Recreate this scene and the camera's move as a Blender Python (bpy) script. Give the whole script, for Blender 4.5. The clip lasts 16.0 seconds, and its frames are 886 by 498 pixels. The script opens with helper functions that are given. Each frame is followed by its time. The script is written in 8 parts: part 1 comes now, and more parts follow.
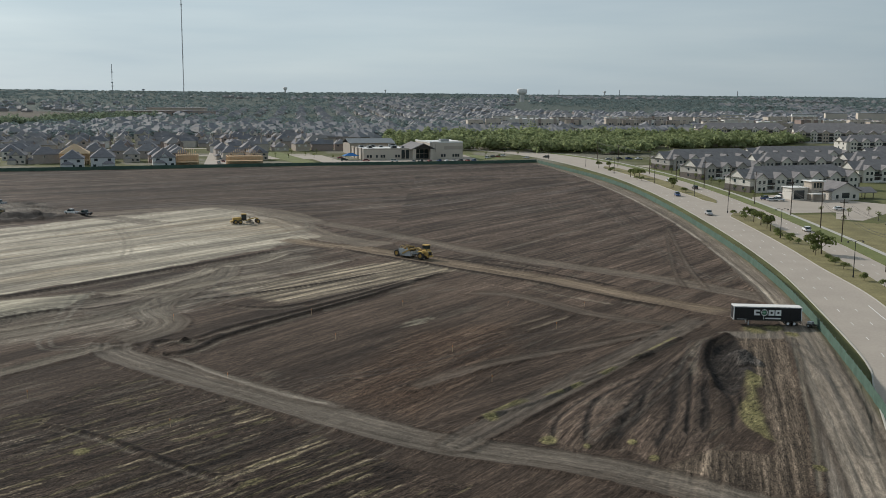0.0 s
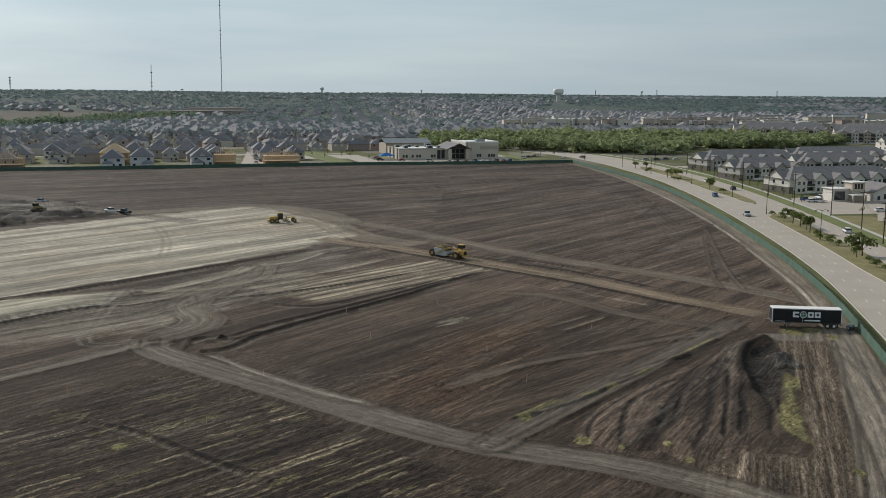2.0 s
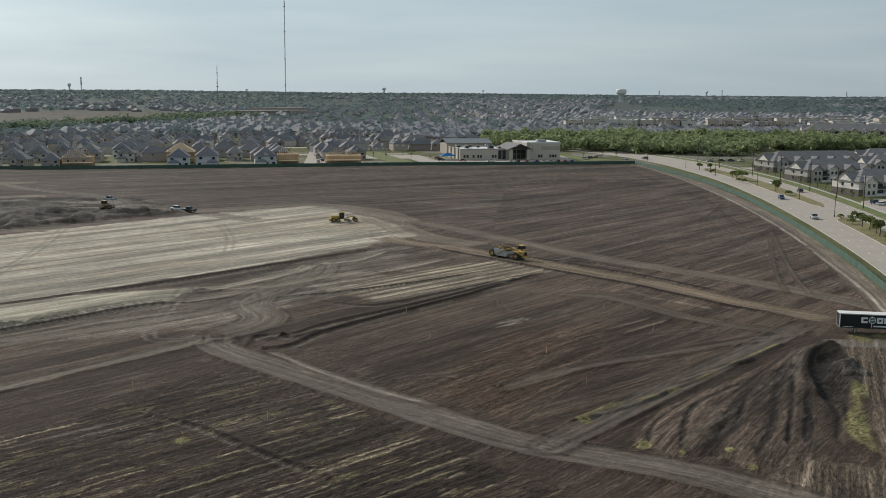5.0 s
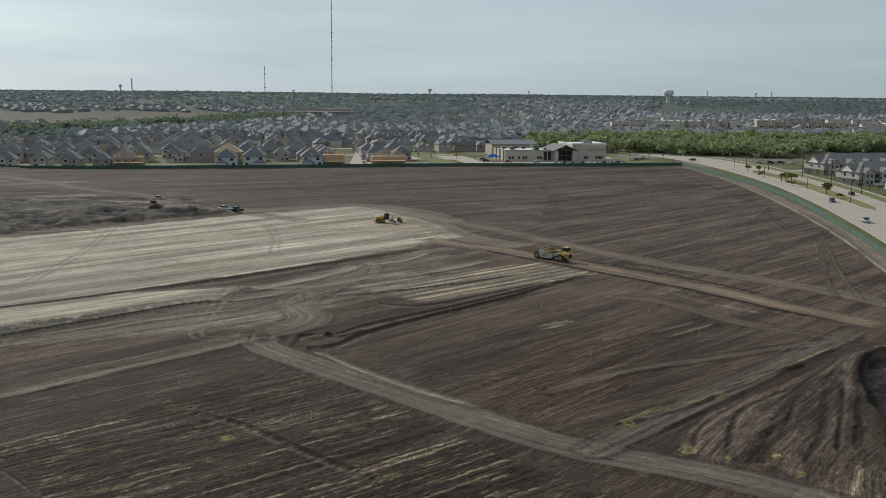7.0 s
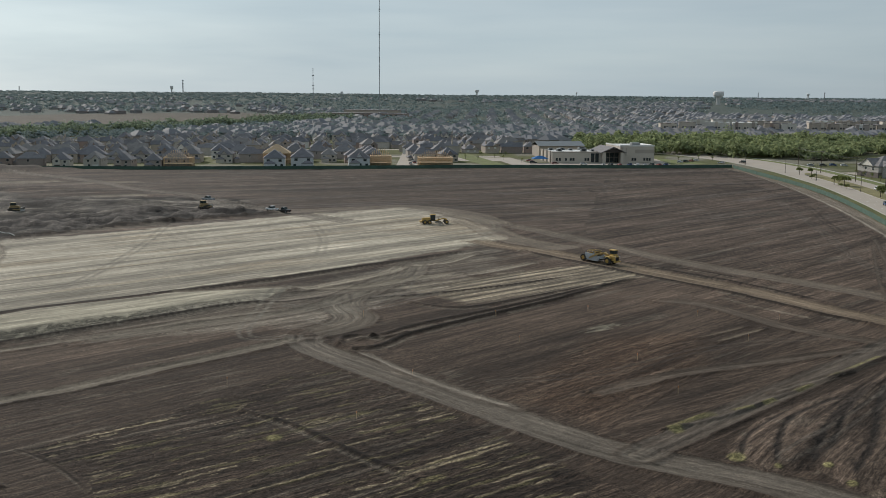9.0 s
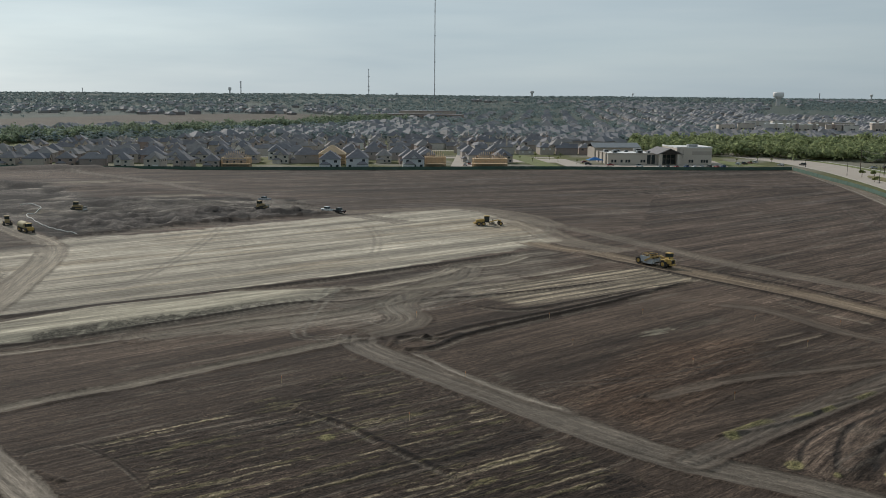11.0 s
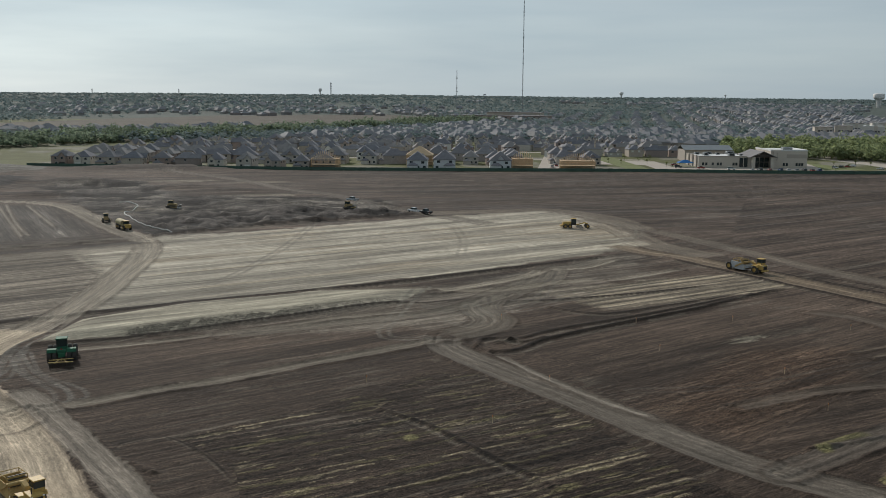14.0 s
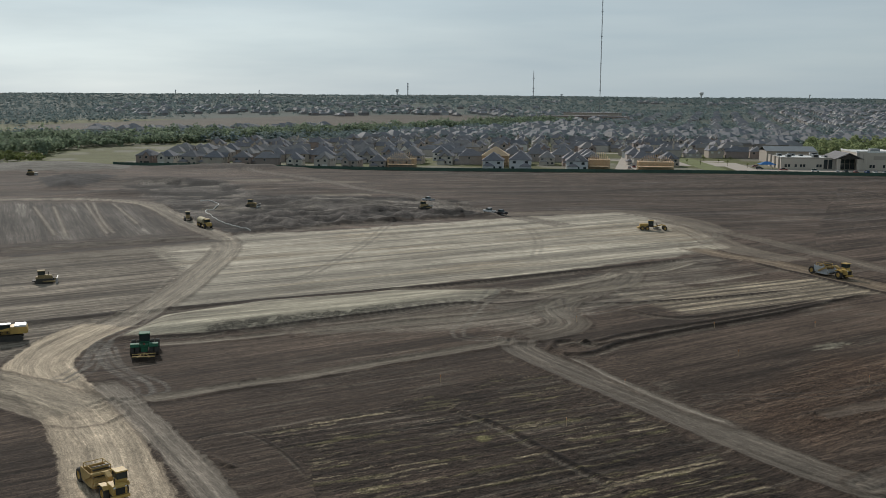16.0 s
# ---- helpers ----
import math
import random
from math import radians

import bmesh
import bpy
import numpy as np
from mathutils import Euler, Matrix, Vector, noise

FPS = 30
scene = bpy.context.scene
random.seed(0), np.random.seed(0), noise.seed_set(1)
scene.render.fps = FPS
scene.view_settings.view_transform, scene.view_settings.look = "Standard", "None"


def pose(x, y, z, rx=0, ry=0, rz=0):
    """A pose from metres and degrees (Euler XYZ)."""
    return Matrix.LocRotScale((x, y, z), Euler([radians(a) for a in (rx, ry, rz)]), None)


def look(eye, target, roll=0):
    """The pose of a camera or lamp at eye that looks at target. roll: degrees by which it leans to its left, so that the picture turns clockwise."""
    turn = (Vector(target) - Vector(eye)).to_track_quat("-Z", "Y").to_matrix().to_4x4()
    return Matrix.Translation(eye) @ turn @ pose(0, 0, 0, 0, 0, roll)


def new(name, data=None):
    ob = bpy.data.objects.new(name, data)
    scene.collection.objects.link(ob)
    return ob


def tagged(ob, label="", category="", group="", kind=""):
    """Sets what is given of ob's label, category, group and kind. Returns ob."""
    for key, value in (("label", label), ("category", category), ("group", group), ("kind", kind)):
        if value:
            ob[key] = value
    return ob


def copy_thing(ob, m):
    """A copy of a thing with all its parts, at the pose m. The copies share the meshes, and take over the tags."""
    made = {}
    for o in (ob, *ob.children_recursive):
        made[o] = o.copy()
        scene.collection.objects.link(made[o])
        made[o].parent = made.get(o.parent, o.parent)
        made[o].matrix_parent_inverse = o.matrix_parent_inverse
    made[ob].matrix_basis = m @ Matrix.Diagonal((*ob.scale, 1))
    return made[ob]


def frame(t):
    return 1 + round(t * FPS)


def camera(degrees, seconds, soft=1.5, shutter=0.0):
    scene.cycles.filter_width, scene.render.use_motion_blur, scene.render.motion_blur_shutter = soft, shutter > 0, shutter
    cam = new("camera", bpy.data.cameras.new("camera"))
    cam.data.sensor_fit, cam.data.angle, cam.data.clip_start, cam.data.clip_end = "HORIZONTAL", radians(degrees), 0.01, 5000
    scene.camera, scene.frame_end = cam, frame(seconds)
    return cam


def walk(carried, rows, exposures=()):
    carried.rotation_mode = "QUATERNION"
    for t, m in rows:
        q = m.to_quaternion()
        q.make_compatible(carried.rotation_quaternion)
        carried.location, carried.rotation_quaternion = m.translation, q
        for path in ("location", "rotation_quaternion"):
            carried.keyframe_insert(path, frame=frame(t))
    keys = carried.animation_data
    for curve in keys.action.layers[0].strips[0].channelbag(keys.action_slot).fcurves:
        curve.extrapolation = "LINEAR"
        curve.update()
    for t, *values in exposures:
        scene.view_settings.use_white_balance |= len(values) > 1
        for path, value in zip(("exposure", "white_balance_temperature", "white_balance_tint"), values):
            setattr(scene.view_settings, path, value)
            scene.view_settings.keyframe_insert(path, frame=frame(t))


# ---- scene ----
cam = camera(47.82, 16.0, soft=0.5)
PATH = [
    (0, pose(0.00, 0.00, 44.70, 80.96, -0.50, 0.00)),
    (0.5, pose(0.00, 0.01, 44.66, 80.95, -0.47, 0.64)),
    (1, pose(0.00, 0.02, 44.62, 80.95, -0.49, 1.14)),
    (1.5, pose(0.00, 0.03, 44.60, 80.95, -0.47, 1.62)),
    (2, pose(0.00, 0.04, 44.57, 80.95, -0.48, 2.04)),
    (2.5, pose(0.00, 0.05, 44.56, 80.94, -0.47, 2.55)),
    (3, pose(0.00, 0.07, 44.54, 80.92, -0.50, 3.02)),
    (3.5, pose(0.00, 0.08, 44.54, 80.91, -0.51, 3.56)),
    (4, pose(0.00, 0.10, 44.54, 80.92, -0.51, 4.21)),
    (6.5, pose(0.00, 0.19, 44.59, 80.96, -0.49, 7.47)),
    (7, pose(0.00, 0.21, 44.61, 80.97, -0.51, 8.11)),
    (7.5, pose(0.00, 0.23, 44.63, 80.98, -0.50, 8.69)),
    (8, pose(0.00, 0.25, 44.65, 81.01, -0.49, 9.24)),
    (8.5, pose(0.00, 0.27, 44.68, 81.01, -0.47, 9.98)),
    (9, pose(0.00, 0.28, 44.71, 81.02, -0.48, 10.78)),
    (11.5, pose(-0.00, 0.35, 44.86, 81.05, -0.44, 14.73)),
    (12, pose(-0.00, 0.36, 44.89, 81.05, -0.45, 15.58)),
    (12.5, pose(-0.00, 0.36, 44.92, 81.07, -0.44, 16.34)),
    (13, pose(-0.00, 0.37, 44.94, 81.06, -0.46, 17.18)),
    (13.5, pose(-0.00, 0.37, 44.97, 81.08, -0.48, 18.04)),
    (14, pose(-0.00, 0.37, 45.00, 81.08, -0.45, 18.87)),
    (14.5, pose(-0.00, 0.37, 45.02, 81.08, -0.45, 19.80)),
    (15, pose(-0.01, 0.36, 45.04, 81.09, -0.40, 20.93)),
    (15.5, pose(-0.01, 0.35, 45.06, 81.08, -0.39, 22.02)),
    (16, pose(-0.01, 0.34, 45.07, 81.07, -0.37, 23.20)),
]
walk(cam, PATH, exposures=((0, 0.07), (6, 0.03), (16, -0.14)))

# ---- light: hazy low sun ahead on one side, thin high cloud ----
SUN_AZ, SUN_EL = 47.0, 28.0
world = bpy.data.worlds.new("sky")
scene.world = world
world.use_nodes = True
wn, wl = world.node_tree.nodes, world.node_tree.links
wn.clear()
w_out = wn.new("ShaderNodeOutputWorld")
w_bg = wn.new("ShaderNodeBackground")
w_sky = wn.new("ShaderNodeTexSky")
w_sky.sky_type = "NISHITA"
w_sky.sun_disc = False
w_sky.sun_elevation = radians(SUN_EL)
w_sky.sun_rotation = radians(-SUN_AZ)
w_sky.air_density = 1.0
w_sky.dust_density = 1.0
w_sky.ozone_density = 1.0
w_bg.inputs["Strength"].default_value = 0.095
# thin cloud veil, slightly uneven
w_geo = wn.new("ShaderNodeTexCoord")
w_map = wn.new("ShaderNodeMapping")
w_map.inputs["Scale"].default_value = (1.0, 1.0, 7.0)
w_noise = wn.new("ShaderNodeTexNoise")
w_noise.inputs["Scale"].default_value = 2.6
w_noise.inputs["Detail"].default_value = 5.0
w_ramp = wn.new("ShaderNodeMapRange")
w_ramp.inputs["From Min"].default_value = 0.35
w_ramp.inputs["From Max"].default_value = 0.75
w_ramp.inputs["To Min"].default_value = 0.74
w_ramp.inputs["To Max"].default_value = 0.90
w_mix = wn.new("ShaderNodeMix")
w_mix.data_type = "RGBA"
w_mix.inputs["B"].default_value = (4.35, 5.35, 6.05, 1.0)
wl.new(w_geo.outputs["Generated"], w_map.inputs["Vector"])
wl.new(w_map.outputs["Vector"], w_noise.inputs["Vector"])
wl.new(w_noise.outputs["Fac"], w_ramp.inputs["Value"])
wl.new(w_ramp.outputs["Result"], w_mix.inputs["Factor"])
# low streaks of cloud in the veil
w_map2 = wn.new("ShaderNodeMapping")
w_map2.inputs["Scale"].default_value = (2.2, 2.2, 22.0)
w_noise2 = wn.new("ShaderNodeTexNoise")
w_noise2.inputs["Scale"].default_value = 2.0
w_noise2.inputs["Detail"].default_value = 6.0
w_mix2 = wn.new("ShaderNodeMix")
w_mix2.data_type = "RGBA"
w_mix2.inputs["A"].default_value = (4.15, 5.1, 5.75, 1.0)
w_mix2.inputs["B"].default_value = (4.85, 5.7, 6.2, 1.0)
w_ramp2 = wn.new("ShaderNodeMapRange")
w_ramp2.inputs["From Min"].default_value = 0.38
w_ramp2.inputs["From Max"].default_value = 0.72
wl.new(w_geo.outputs["Generated"], w_map2.inputs["Vector"])
wl.new(w_map2.outputs["Vector"], w_noise2.inputs["Vector"])
wl.new(w_noise2.outputs["Fac"], w_ramp2.inputs["Value"])
wl.new(w_ramp2.outputs["Result"], w_mix2.inputs["Factor"])
w_dot = wn.new("ShaderNodeVectorMath")
w_dot.operation = "DOT_PRODUCT"
w_dot.inputs[1].default_value = (-math.sin(radians(SUN_AZ)), math.cos(radians(SUN_AZ)), 0.0)
w_far = wn.new("ShaderNodeMapRange")
for key, val in (("From Min", 0.25), ("From Max", 0.72), ("To Min", 0.80), ("To Max", 1.0)):
    w_far.inputs[key].default_value = val
w_dim = wn.new("ShaderNodeMix")
w_dim.data_type, w_dim.blend_type = "RGBA", "MULTIPLY"
w_dim.inputs["Factor"].default_value = 1.0
wl.new(w_geo.outputs["Generated"], w_dot.inputs[0])
wl.new(w_dot.outputs["Value"], w_far.inputs["Value"])
wl.new(w_mix2.outputs["Result"], w_dim.inputs["A"])
wl.new(w_far.outputs["Result"], w_dim.inputs["B"])
wl.new(w_dim.outputs["Result"], w_mix.inputs["B"])
w_hsv = wn.new("ShaderNodeHueSaturation")
w_hsv.inputs["Saturation"].default_value = 0.45
w_tint = wn.new("ShaderNodeMix")
w_tint.data_type, w_tint.blend_type = "RGBA", "MULTIPLY"
w_tint.inputs["Factor"].default_value = 1.0
w_tint.inputs["B"].default_value = (0.86, 1.0, 1.09, 1.0)
wl.new(w_sky.outputs["Color"], w_hsv.inputs["Color"])
wl.new(w_hsv.outputs["Color"], w_tint.inputs["A"])
wl.new(w_tint.outputs["Result"], w_mix.inputs["A"])
wl.new(w_mix.outputs["Result"], w_bg.inputs["Color"])
wl.new(w_bg.outputs["Background"], w_out.inputs["Surface"])

sun_data = bpy.data.lights.new("sun", "SUN")
sun_data.energy = 3.4
sun_data.angle = radians(4.0)
sun_data.color = (1.0, 0.95, 0.88)
sun = new("sun", sun_data)
_e, _a = radians(SUN_EL), radians(SUN_AZ)
sun.matrix_world = look((-500 * math.sin(_a) * math.cos(_e), 500 * math.cos(_a) * math.cos(_e), 500 * math.sin(_e)), (0, 0, 0))

# ---- materials ----
def material(name, colour, rough=0.85, vary=0.25, scale=1.0, fine=12.0, bump=0.0, metal=0.0, per_object=0.0, island=0.0, spec=0.3, thin=0.0):
    """Painted, earthy or metal surface: base colour with large and fine variation, optional relief."""
    m = bpy.data.materials.new(name)
    m.use_nodes = True
    n, l = m.node_tree.nodes, m.node_tree.links
    b = n["Principled BSDF"]
    b.inputs["Roughness"].default_value = rough
    b.inputs["Metallic"].default_value = metal
    b.inputs["Specular IOR Level"].default_value = spec
    tc = n.new("ShaderNodeNewGeometry")
    n1, n2 = n.new("ShaderNodeTexNoise"), n.new("ShaderNodeTexNoise")
    n1.inputs["Scale"].default_value, n2.inputs["Scale"].default_value = scale, scale * fine
    n1.inputs["Detail"].default_value = n2.inputs["Detail"].default_value = 3.0
    l.new(tc.outputs["Position"], n1.inputs["Vector"])
    l.new(tc.outputs["Position"], n2.inputs["Vector"])
    add = n.new("ShaderNodeMath")
    add.operation = "ADD"
    l.new(n1.outputs["Fac"], add.inputs[0])
    l.new(n2.outputs["Fac"], add.inputs[1])
    last = add.outputs["Value"]
    if per_object:
        oi = n.new("ShaderNodeObjectInfo")
        ma = n.new("ShaderNodeMath")
        ma.operation = "MULTIPLY_ADD"
        ma.inputs[1].default_value = per_object
        l.new(oi.outputs["Random"], ma.inputs[0])
        l.new(last, ma.inputs[2])
        last = ma.outputs["Value"]
    if island:
        ma = n.new("ShaderNodeMath")
        ma.operation = "MULTIPLY_ADD"
        ma.inputs[1].default_value = island
        l.new(tc.outputs["Random Per Island"], ma.inputs[0])
        l.new(last, ma.inputs[2])
        last = ma.outputs["Value"]
    mr = n.new("ShaderNodeMapRange")
    mr.inputs["From Min"].default_value, mr.inputs["From Max"].default_value = 0.55, 1.45 + per_object + island
    mr.inputs["To Min"].default_value, mr.inputs["To Max"].default_value = 1.0 - vary, 1.0 + vary
    l.new(last, mr.inputs["Value"])
    mix = n.new("ShaderNodeMix")
    mix.data_type, mix.blend_type = "RGBA", "MULTIPLY"
    mix.inputs["Factor"].default_value = 1.0
    mix.inputs["A"].default_value = (*colour, 1)
    l.new(mr.outputs["Result"], mix.inputs["B"])
    l.new(mix.outputs["Result"], b.inputs["Base Color"])
    if thin:
        tr = n.new("ShaderNodeBsdfTranslucent")
        ms = n.new("ShaderNodeMixShader")
        ms.inputs[0].default_value = thin
        l.new(mix.outputs["Result"], tr.inputs["Color"])
        l.new(b.outputs["BSDF"], ms.inputs[1])
        l.new(tr.outputs["BSDF"], ms.inputs[2])
        l.new(ms.outputs["Shader"], n["Material Output"].inputs["Surface"])
    if bump:
        bp = n.new("ShaderNodeBump")
        bp.inputs["Strength"].default_value = 0.6
        bp.inputs["Distance"].default_value = bump
        l.new(n2.outputs["Fac"], bp.inputs["Height"])
        l.new(bp.outputs["Normal"], b.inputs["Normal"])
    return m


def glass_material(name, colour=(0.03, 0.04, 0.045)):
    m = bpy.data.materials.new(name)
    m.use_nodes = True
    b = m.node_tree.nodes["Principled BSDF"]
    b.inputs["Base Color"].default_value = (*colour, 1)
    b.inputs["Roughness"].default_value = 0.08
    b.inputs["Specular IOR Level"].default_value = 0.6
    return m


def soil_material(name):
    """Worked soil: colour from the sheet, rows and wheel lanes along its flow coordinates, clods with painted shadows
    and crumbs between.
    """
    m = bpy.data.materials.new(name)
    m.use_nodes = True
    n, l = m.node_tree.nodes, m.node_tree.links
    b = n["Principled BSDF"]
    b.inputs["Roughness"].default_value = 0.95
    b.inputs["Specular IOR Level"].default_value = 0.12
    at = n.new("ShaderNodeAttribute")
    at.attribute_name = "soil"
    fl = n.new("ShaderNodeAttribute")
    fl.attribute_name = "flow"
    sep = n.new("ShaderNodeSeparateXYZ")
    l.new(fl.outputs["Vector"], sep.inputs["Vector"])
    geo = n.new("ShaderNodeNewGeometry")
    pos = geo.outputs["Position"]

    def stretched(ku, kv):
        mp = n.new("ShaderNodeMapping")
        mp.inputs["Scale"].default_value = (ku, kv, 0.0)
        l.new(fl.outputs["Vector"], mp.inputs["Vector"])
        return mp.outputs["Vector"]

    def noise_of(vector, scale, detail, rough):
        t = n.new("ShaderNodeTexNoise")
        t.inputs["Scale"].default_value, t.inputs["Detail"].default_value, t.inputs["Roughness"].default_value = scale, detail, rough
        l.new(vector, t.inputs["Vector"])
        return t.outputs["Fac"]

    def ranged(v, lo, hi, a, c):
        r = n.new("ShaderNodeMapRange")
        for key, val in (("From Min", lo), ("From Max", hi), ("To Min", a), ("To Max", c)):
            r.inputs[key].default_value = val
        l.new(v, r.inputs["Value"])
        return r.outputs["Result"]

    def calc(op, a, c):
        k = n.new("ShaderNodeMath")
        k.operation = op
        for i, v in enumerate((a, c)):
            if isinstance(v, float):
                k.inputs[i].default_value = v
            else:
                l.new(v, k.inputs[i])
        return k.outputs["Value"]

    def faded(value, amount):
        """1 where amount is 0, value where it is 1."""
        return calc("ADD", calc("MULTIPLY", calc("SUBTRACT", value, 1.0), amount), 1.0)

    till, rough = at.outputs["Alpha"], sep.outputs["Z"]
    line_fine = noise_of(stretched(0.10, 1.0), 2.8, 5.0, 0.80)
    line_mid = noise_of(stretched(0.04, 1.0), 0.95, 4.0, 0.72)
    line_wide = noise_of(stretched(0.03, 1.0), 0.28, 5.0, 0.68)
    crumbs = noise_of(pos, 4.2, 5.0, 0.86)
    short = noise_of(stretched(0.32, 1.0), 2.3, 4.0, 0.74)
    stones = noise_of(pos, 3.6, 2.0, 0.6)
    patches = noise_of(pos, 0.07, 4.0, 0.62)
    rows = calc("MULTIPLY", ranged(line_fine, 0.42, 0.58, 0.62, 1.38), calc("MULTIPLY", ranged(line_mid, 0.42, 0.58, 0.70, 1.30), ranged(line_wide, 0.42, 0.58, 0.80, 1.20)))
    thin_line = noise_of(stretched(0.05, 1.0), 1.5, 2.0, 0.55)
    far_line = noise_of(stretched(0.025, 1.0), 0.42, 2.0, 0.55)
    rows = calc("MULTIPLY", rows, calc("MULTIPLY", ranged(thin_line, 0.365, 0.395, 0.55, 1.0), ranged(thin_line, 0.615, 0.645, 1.0, 1.45)))
    rows = calc("MULTIPLY", rows, calc("MULTIPLY", ranged(far_line, 0.375, 0.40, 0.66, 1.0), ranged(far_line, 0.62, 0.645, 1.0, 1.32)))
    # Clod shadows painted as short dark strokes along the rows, with paler crests.
    clod_shadow = ranged(short, 0.41, 0.445, 0.34, 1.0)
    crest = ranged(short, 0.575, 0.62, 1.0, 1.6)
    broken = calc("MULTIPLY", calc("MULTIPLY", clod_shadow, crest), ranged(crumbs, 0.43, 0.57, 0.55, 1.45))
    total = calc("MULTIPLY", faded(rows, till), faded(broken, rough))
    total = calc("MULTIPLY", total, ranged(crumbs, 0.43, 0.57, 0.84, 1.16))
    total = calc("MULTIPLY", total, ranged(patches, 0.36, 0.64, 0.88, 1.12))
    total = calc("MULTIPLY", total, faded(ranged(stones, 0.68, 0.71, 1.0, 2.2), rough))
    mix = n.new("ShaderNodeMix")
    mix.data_type, mix.blend_type = "RGBA", "MULTIPLY"
    mix.inputs["Factor"].default_value = 1.0
    l.new(at.outputs["Color"], mix.inputs["A"])
    l.new(total, mix.inputs["B"])
    l.new(mix.outputs["Result"], b.inputs["Base Color"])
    relief = calc("ADD", calc("MULTIPLY", line_fine, 0.5), calc("MULTIPLY", calc("ADD", short, crumbs), rough))
    bp = n.new("ShaderNodeBump")
    bp.inputs["Strength"].default_value = 0.7
    bp.inputs["Distance"].default_value = 0.16
    l.new(relief, bp.inputs["Height"])
    l.new(bp.outputs["Normal"], b.inputs["Normal"])
    return m


SOIL = soil_material("tilled_soil")
CONCRETE = material("concrete_paving", (0.375, 0.325, 0.275), 0.9, 0.12, 0.12, 14)
KERB = material("kerb_concrete", (0.42, 0.40, 0.36), 0.9, 0.1, 0.5, 10)
TURF = material("dry_turf", (0.190, 0.165, 0.075), 0.95, 0.45, 0.15, 12, 0.05)
LAWN = material("green_lawn", (0.135, 0.150, 0.052), 0.95, 0.35, 0.12, 12, 0.05)
LINE = material("road_marking", (0.66, 0.65, 0.62), 0.8, 0.15, 0.8, 6)
MESH_GREEN = material("green_mesh_screen", (0.062, 0.108, 0.082), 0.8, 0.3, 0.25, 8)
GALV = material("galvanised_steel", (0.25, 0.26, 0.26), 0.5, 0.15, 2, 6, metal=0.6)


def palette_material(name, colours, rough=0.85, vary=0.15, scale=0.6, fine=9, island=False):
    """One of several base colours for each object (or loose piece), with stains over it."""
    m = material(name, (1, 1, 1), rough, vary, scale, fine)
    n, l = m.node_tree.nodes, m.node_tree.links
    ramp = n.new("ShaderNodeValToRGB")
    ramp.color_ramp.interpolation = "CONSTANT"
    while len(ramp.color_ramp.elements) < len(colours):
        ramp.color_ramp.elements.new(0.5)
    for i, c in enumerate(colours):
        ramp.color_ramp.elements[i].position = i / len(colours)
        ramp.color_ramp.elements[i].color = (*c, 1)
    if island:
        src = n.new("ShaderNodeNewGeometry").outputs["Random Per Island"]
    else:
        src = n.new("ShaderNodeObjectInfo").outputs["Random"]
    l.new(src, ramp.inputs["Fac"])
    mix = next(k for k in n if k.bl_idname == "ShaderNodeMix")
    l.new(ramp.outputs["Color"], mix.inputs["A"])
    return m


BRICK = palette_material("house_masonry", [(0.39, 0.33, 0.285), (0.32, 0.245, 0.21), (0.46, 0.42, 0.375), (0.36, 0.315, 0.285), (0.64, 0.62, 0.58), (0.43, 0.37, 0.31), (0.29, 0.24, 0.22), (0.52, 0.48, 0.425)])
SHINGLE = palette_material("dark_shingle_roof", [(0.190, 0.183, 0.193), (0.218, 0.209, 0.214), (0.165, 0.165, 0.178), (0.245, 0.228, 0.218), (0.182, 0.174, 0.178)], 0.9, 0.25, 0.5, 14)
SHINGLE_APT = material("grey_shingle_roof", (0.195, 0.183, 0.182), 0.9, 0.3, 0.4, 16, 0.02)
STUCCO = material("pale_stucco", (0.60, 0.57, 0.52), 0.9, 0.08, 0.3, 12)
STUCCO_GREY = material("grey_siding", (0.38, 0.36, 0.335), 0.9, 0.1, 0.3, 12)
STONE_TAN = material("tan_stone", (0.43, 0.37, 0.31), 0.9, 0.2, 1.2, 5)
WHITE_TRIM = material("white_trim", (0.66, 0.65, 0.62), 0.7, 0.08, 0.6, 8)
DARK_TRIM = material("dark_brown_trim", (0.060, 0.050, 0.045), 0.7, 0.15, 0.6, 8)
WRAP = material("white_house_wrap", (0.58, 0.585, 0.59), 0.7, 0.08, 0.5, 6)
OSB = material("osb_sheathing", (0.54, 0.39, 0.25), 0.9, 0.2, 1.0, 4)
LUMBER = material("new_lumber", (0.60, 0.44, 0.28), 0.85, 0.2, 1.5, 6)
WINDOW = glass_material("window_glass")
LEAF = material("tree_leaves", (0.165, 0.190, 0.070), 0.8, 0.55, 0.06, 12, island=1.4, spec=0.2, thin=0.5)
LEAF_WOOD = material("woodland_leaves", (0.262, 0.300, 0.150), 0.85, 0.45, 0.035, 14, island=1.4, spec=0.15, thin=0.5)
LEAF_BELT = material("tree_belt_leaves", (0.200, 0.245, 0.165), 0.85, 0.45, 0.035, 14, island=1.4, spec=0.15, thin=0.5)
# Far leaves paled and blued: distance haze is mixed into this base colour.
LEAF_HAZED = material("distant_leaves", (0.190, 0.240, 0.238), 0.9, 0.26, 0.006, 14, island=0.3, spec=0.1, thin=0.5)
BARK = material("tree_bark", (0.085, 0.065, 0.048), 0.95, 0.3, 3, 6)
YELLOW = material("dusty_yellow_paint", (0.48, 0.315, 0.095), 0.6, 0.3, 0.9, 5)
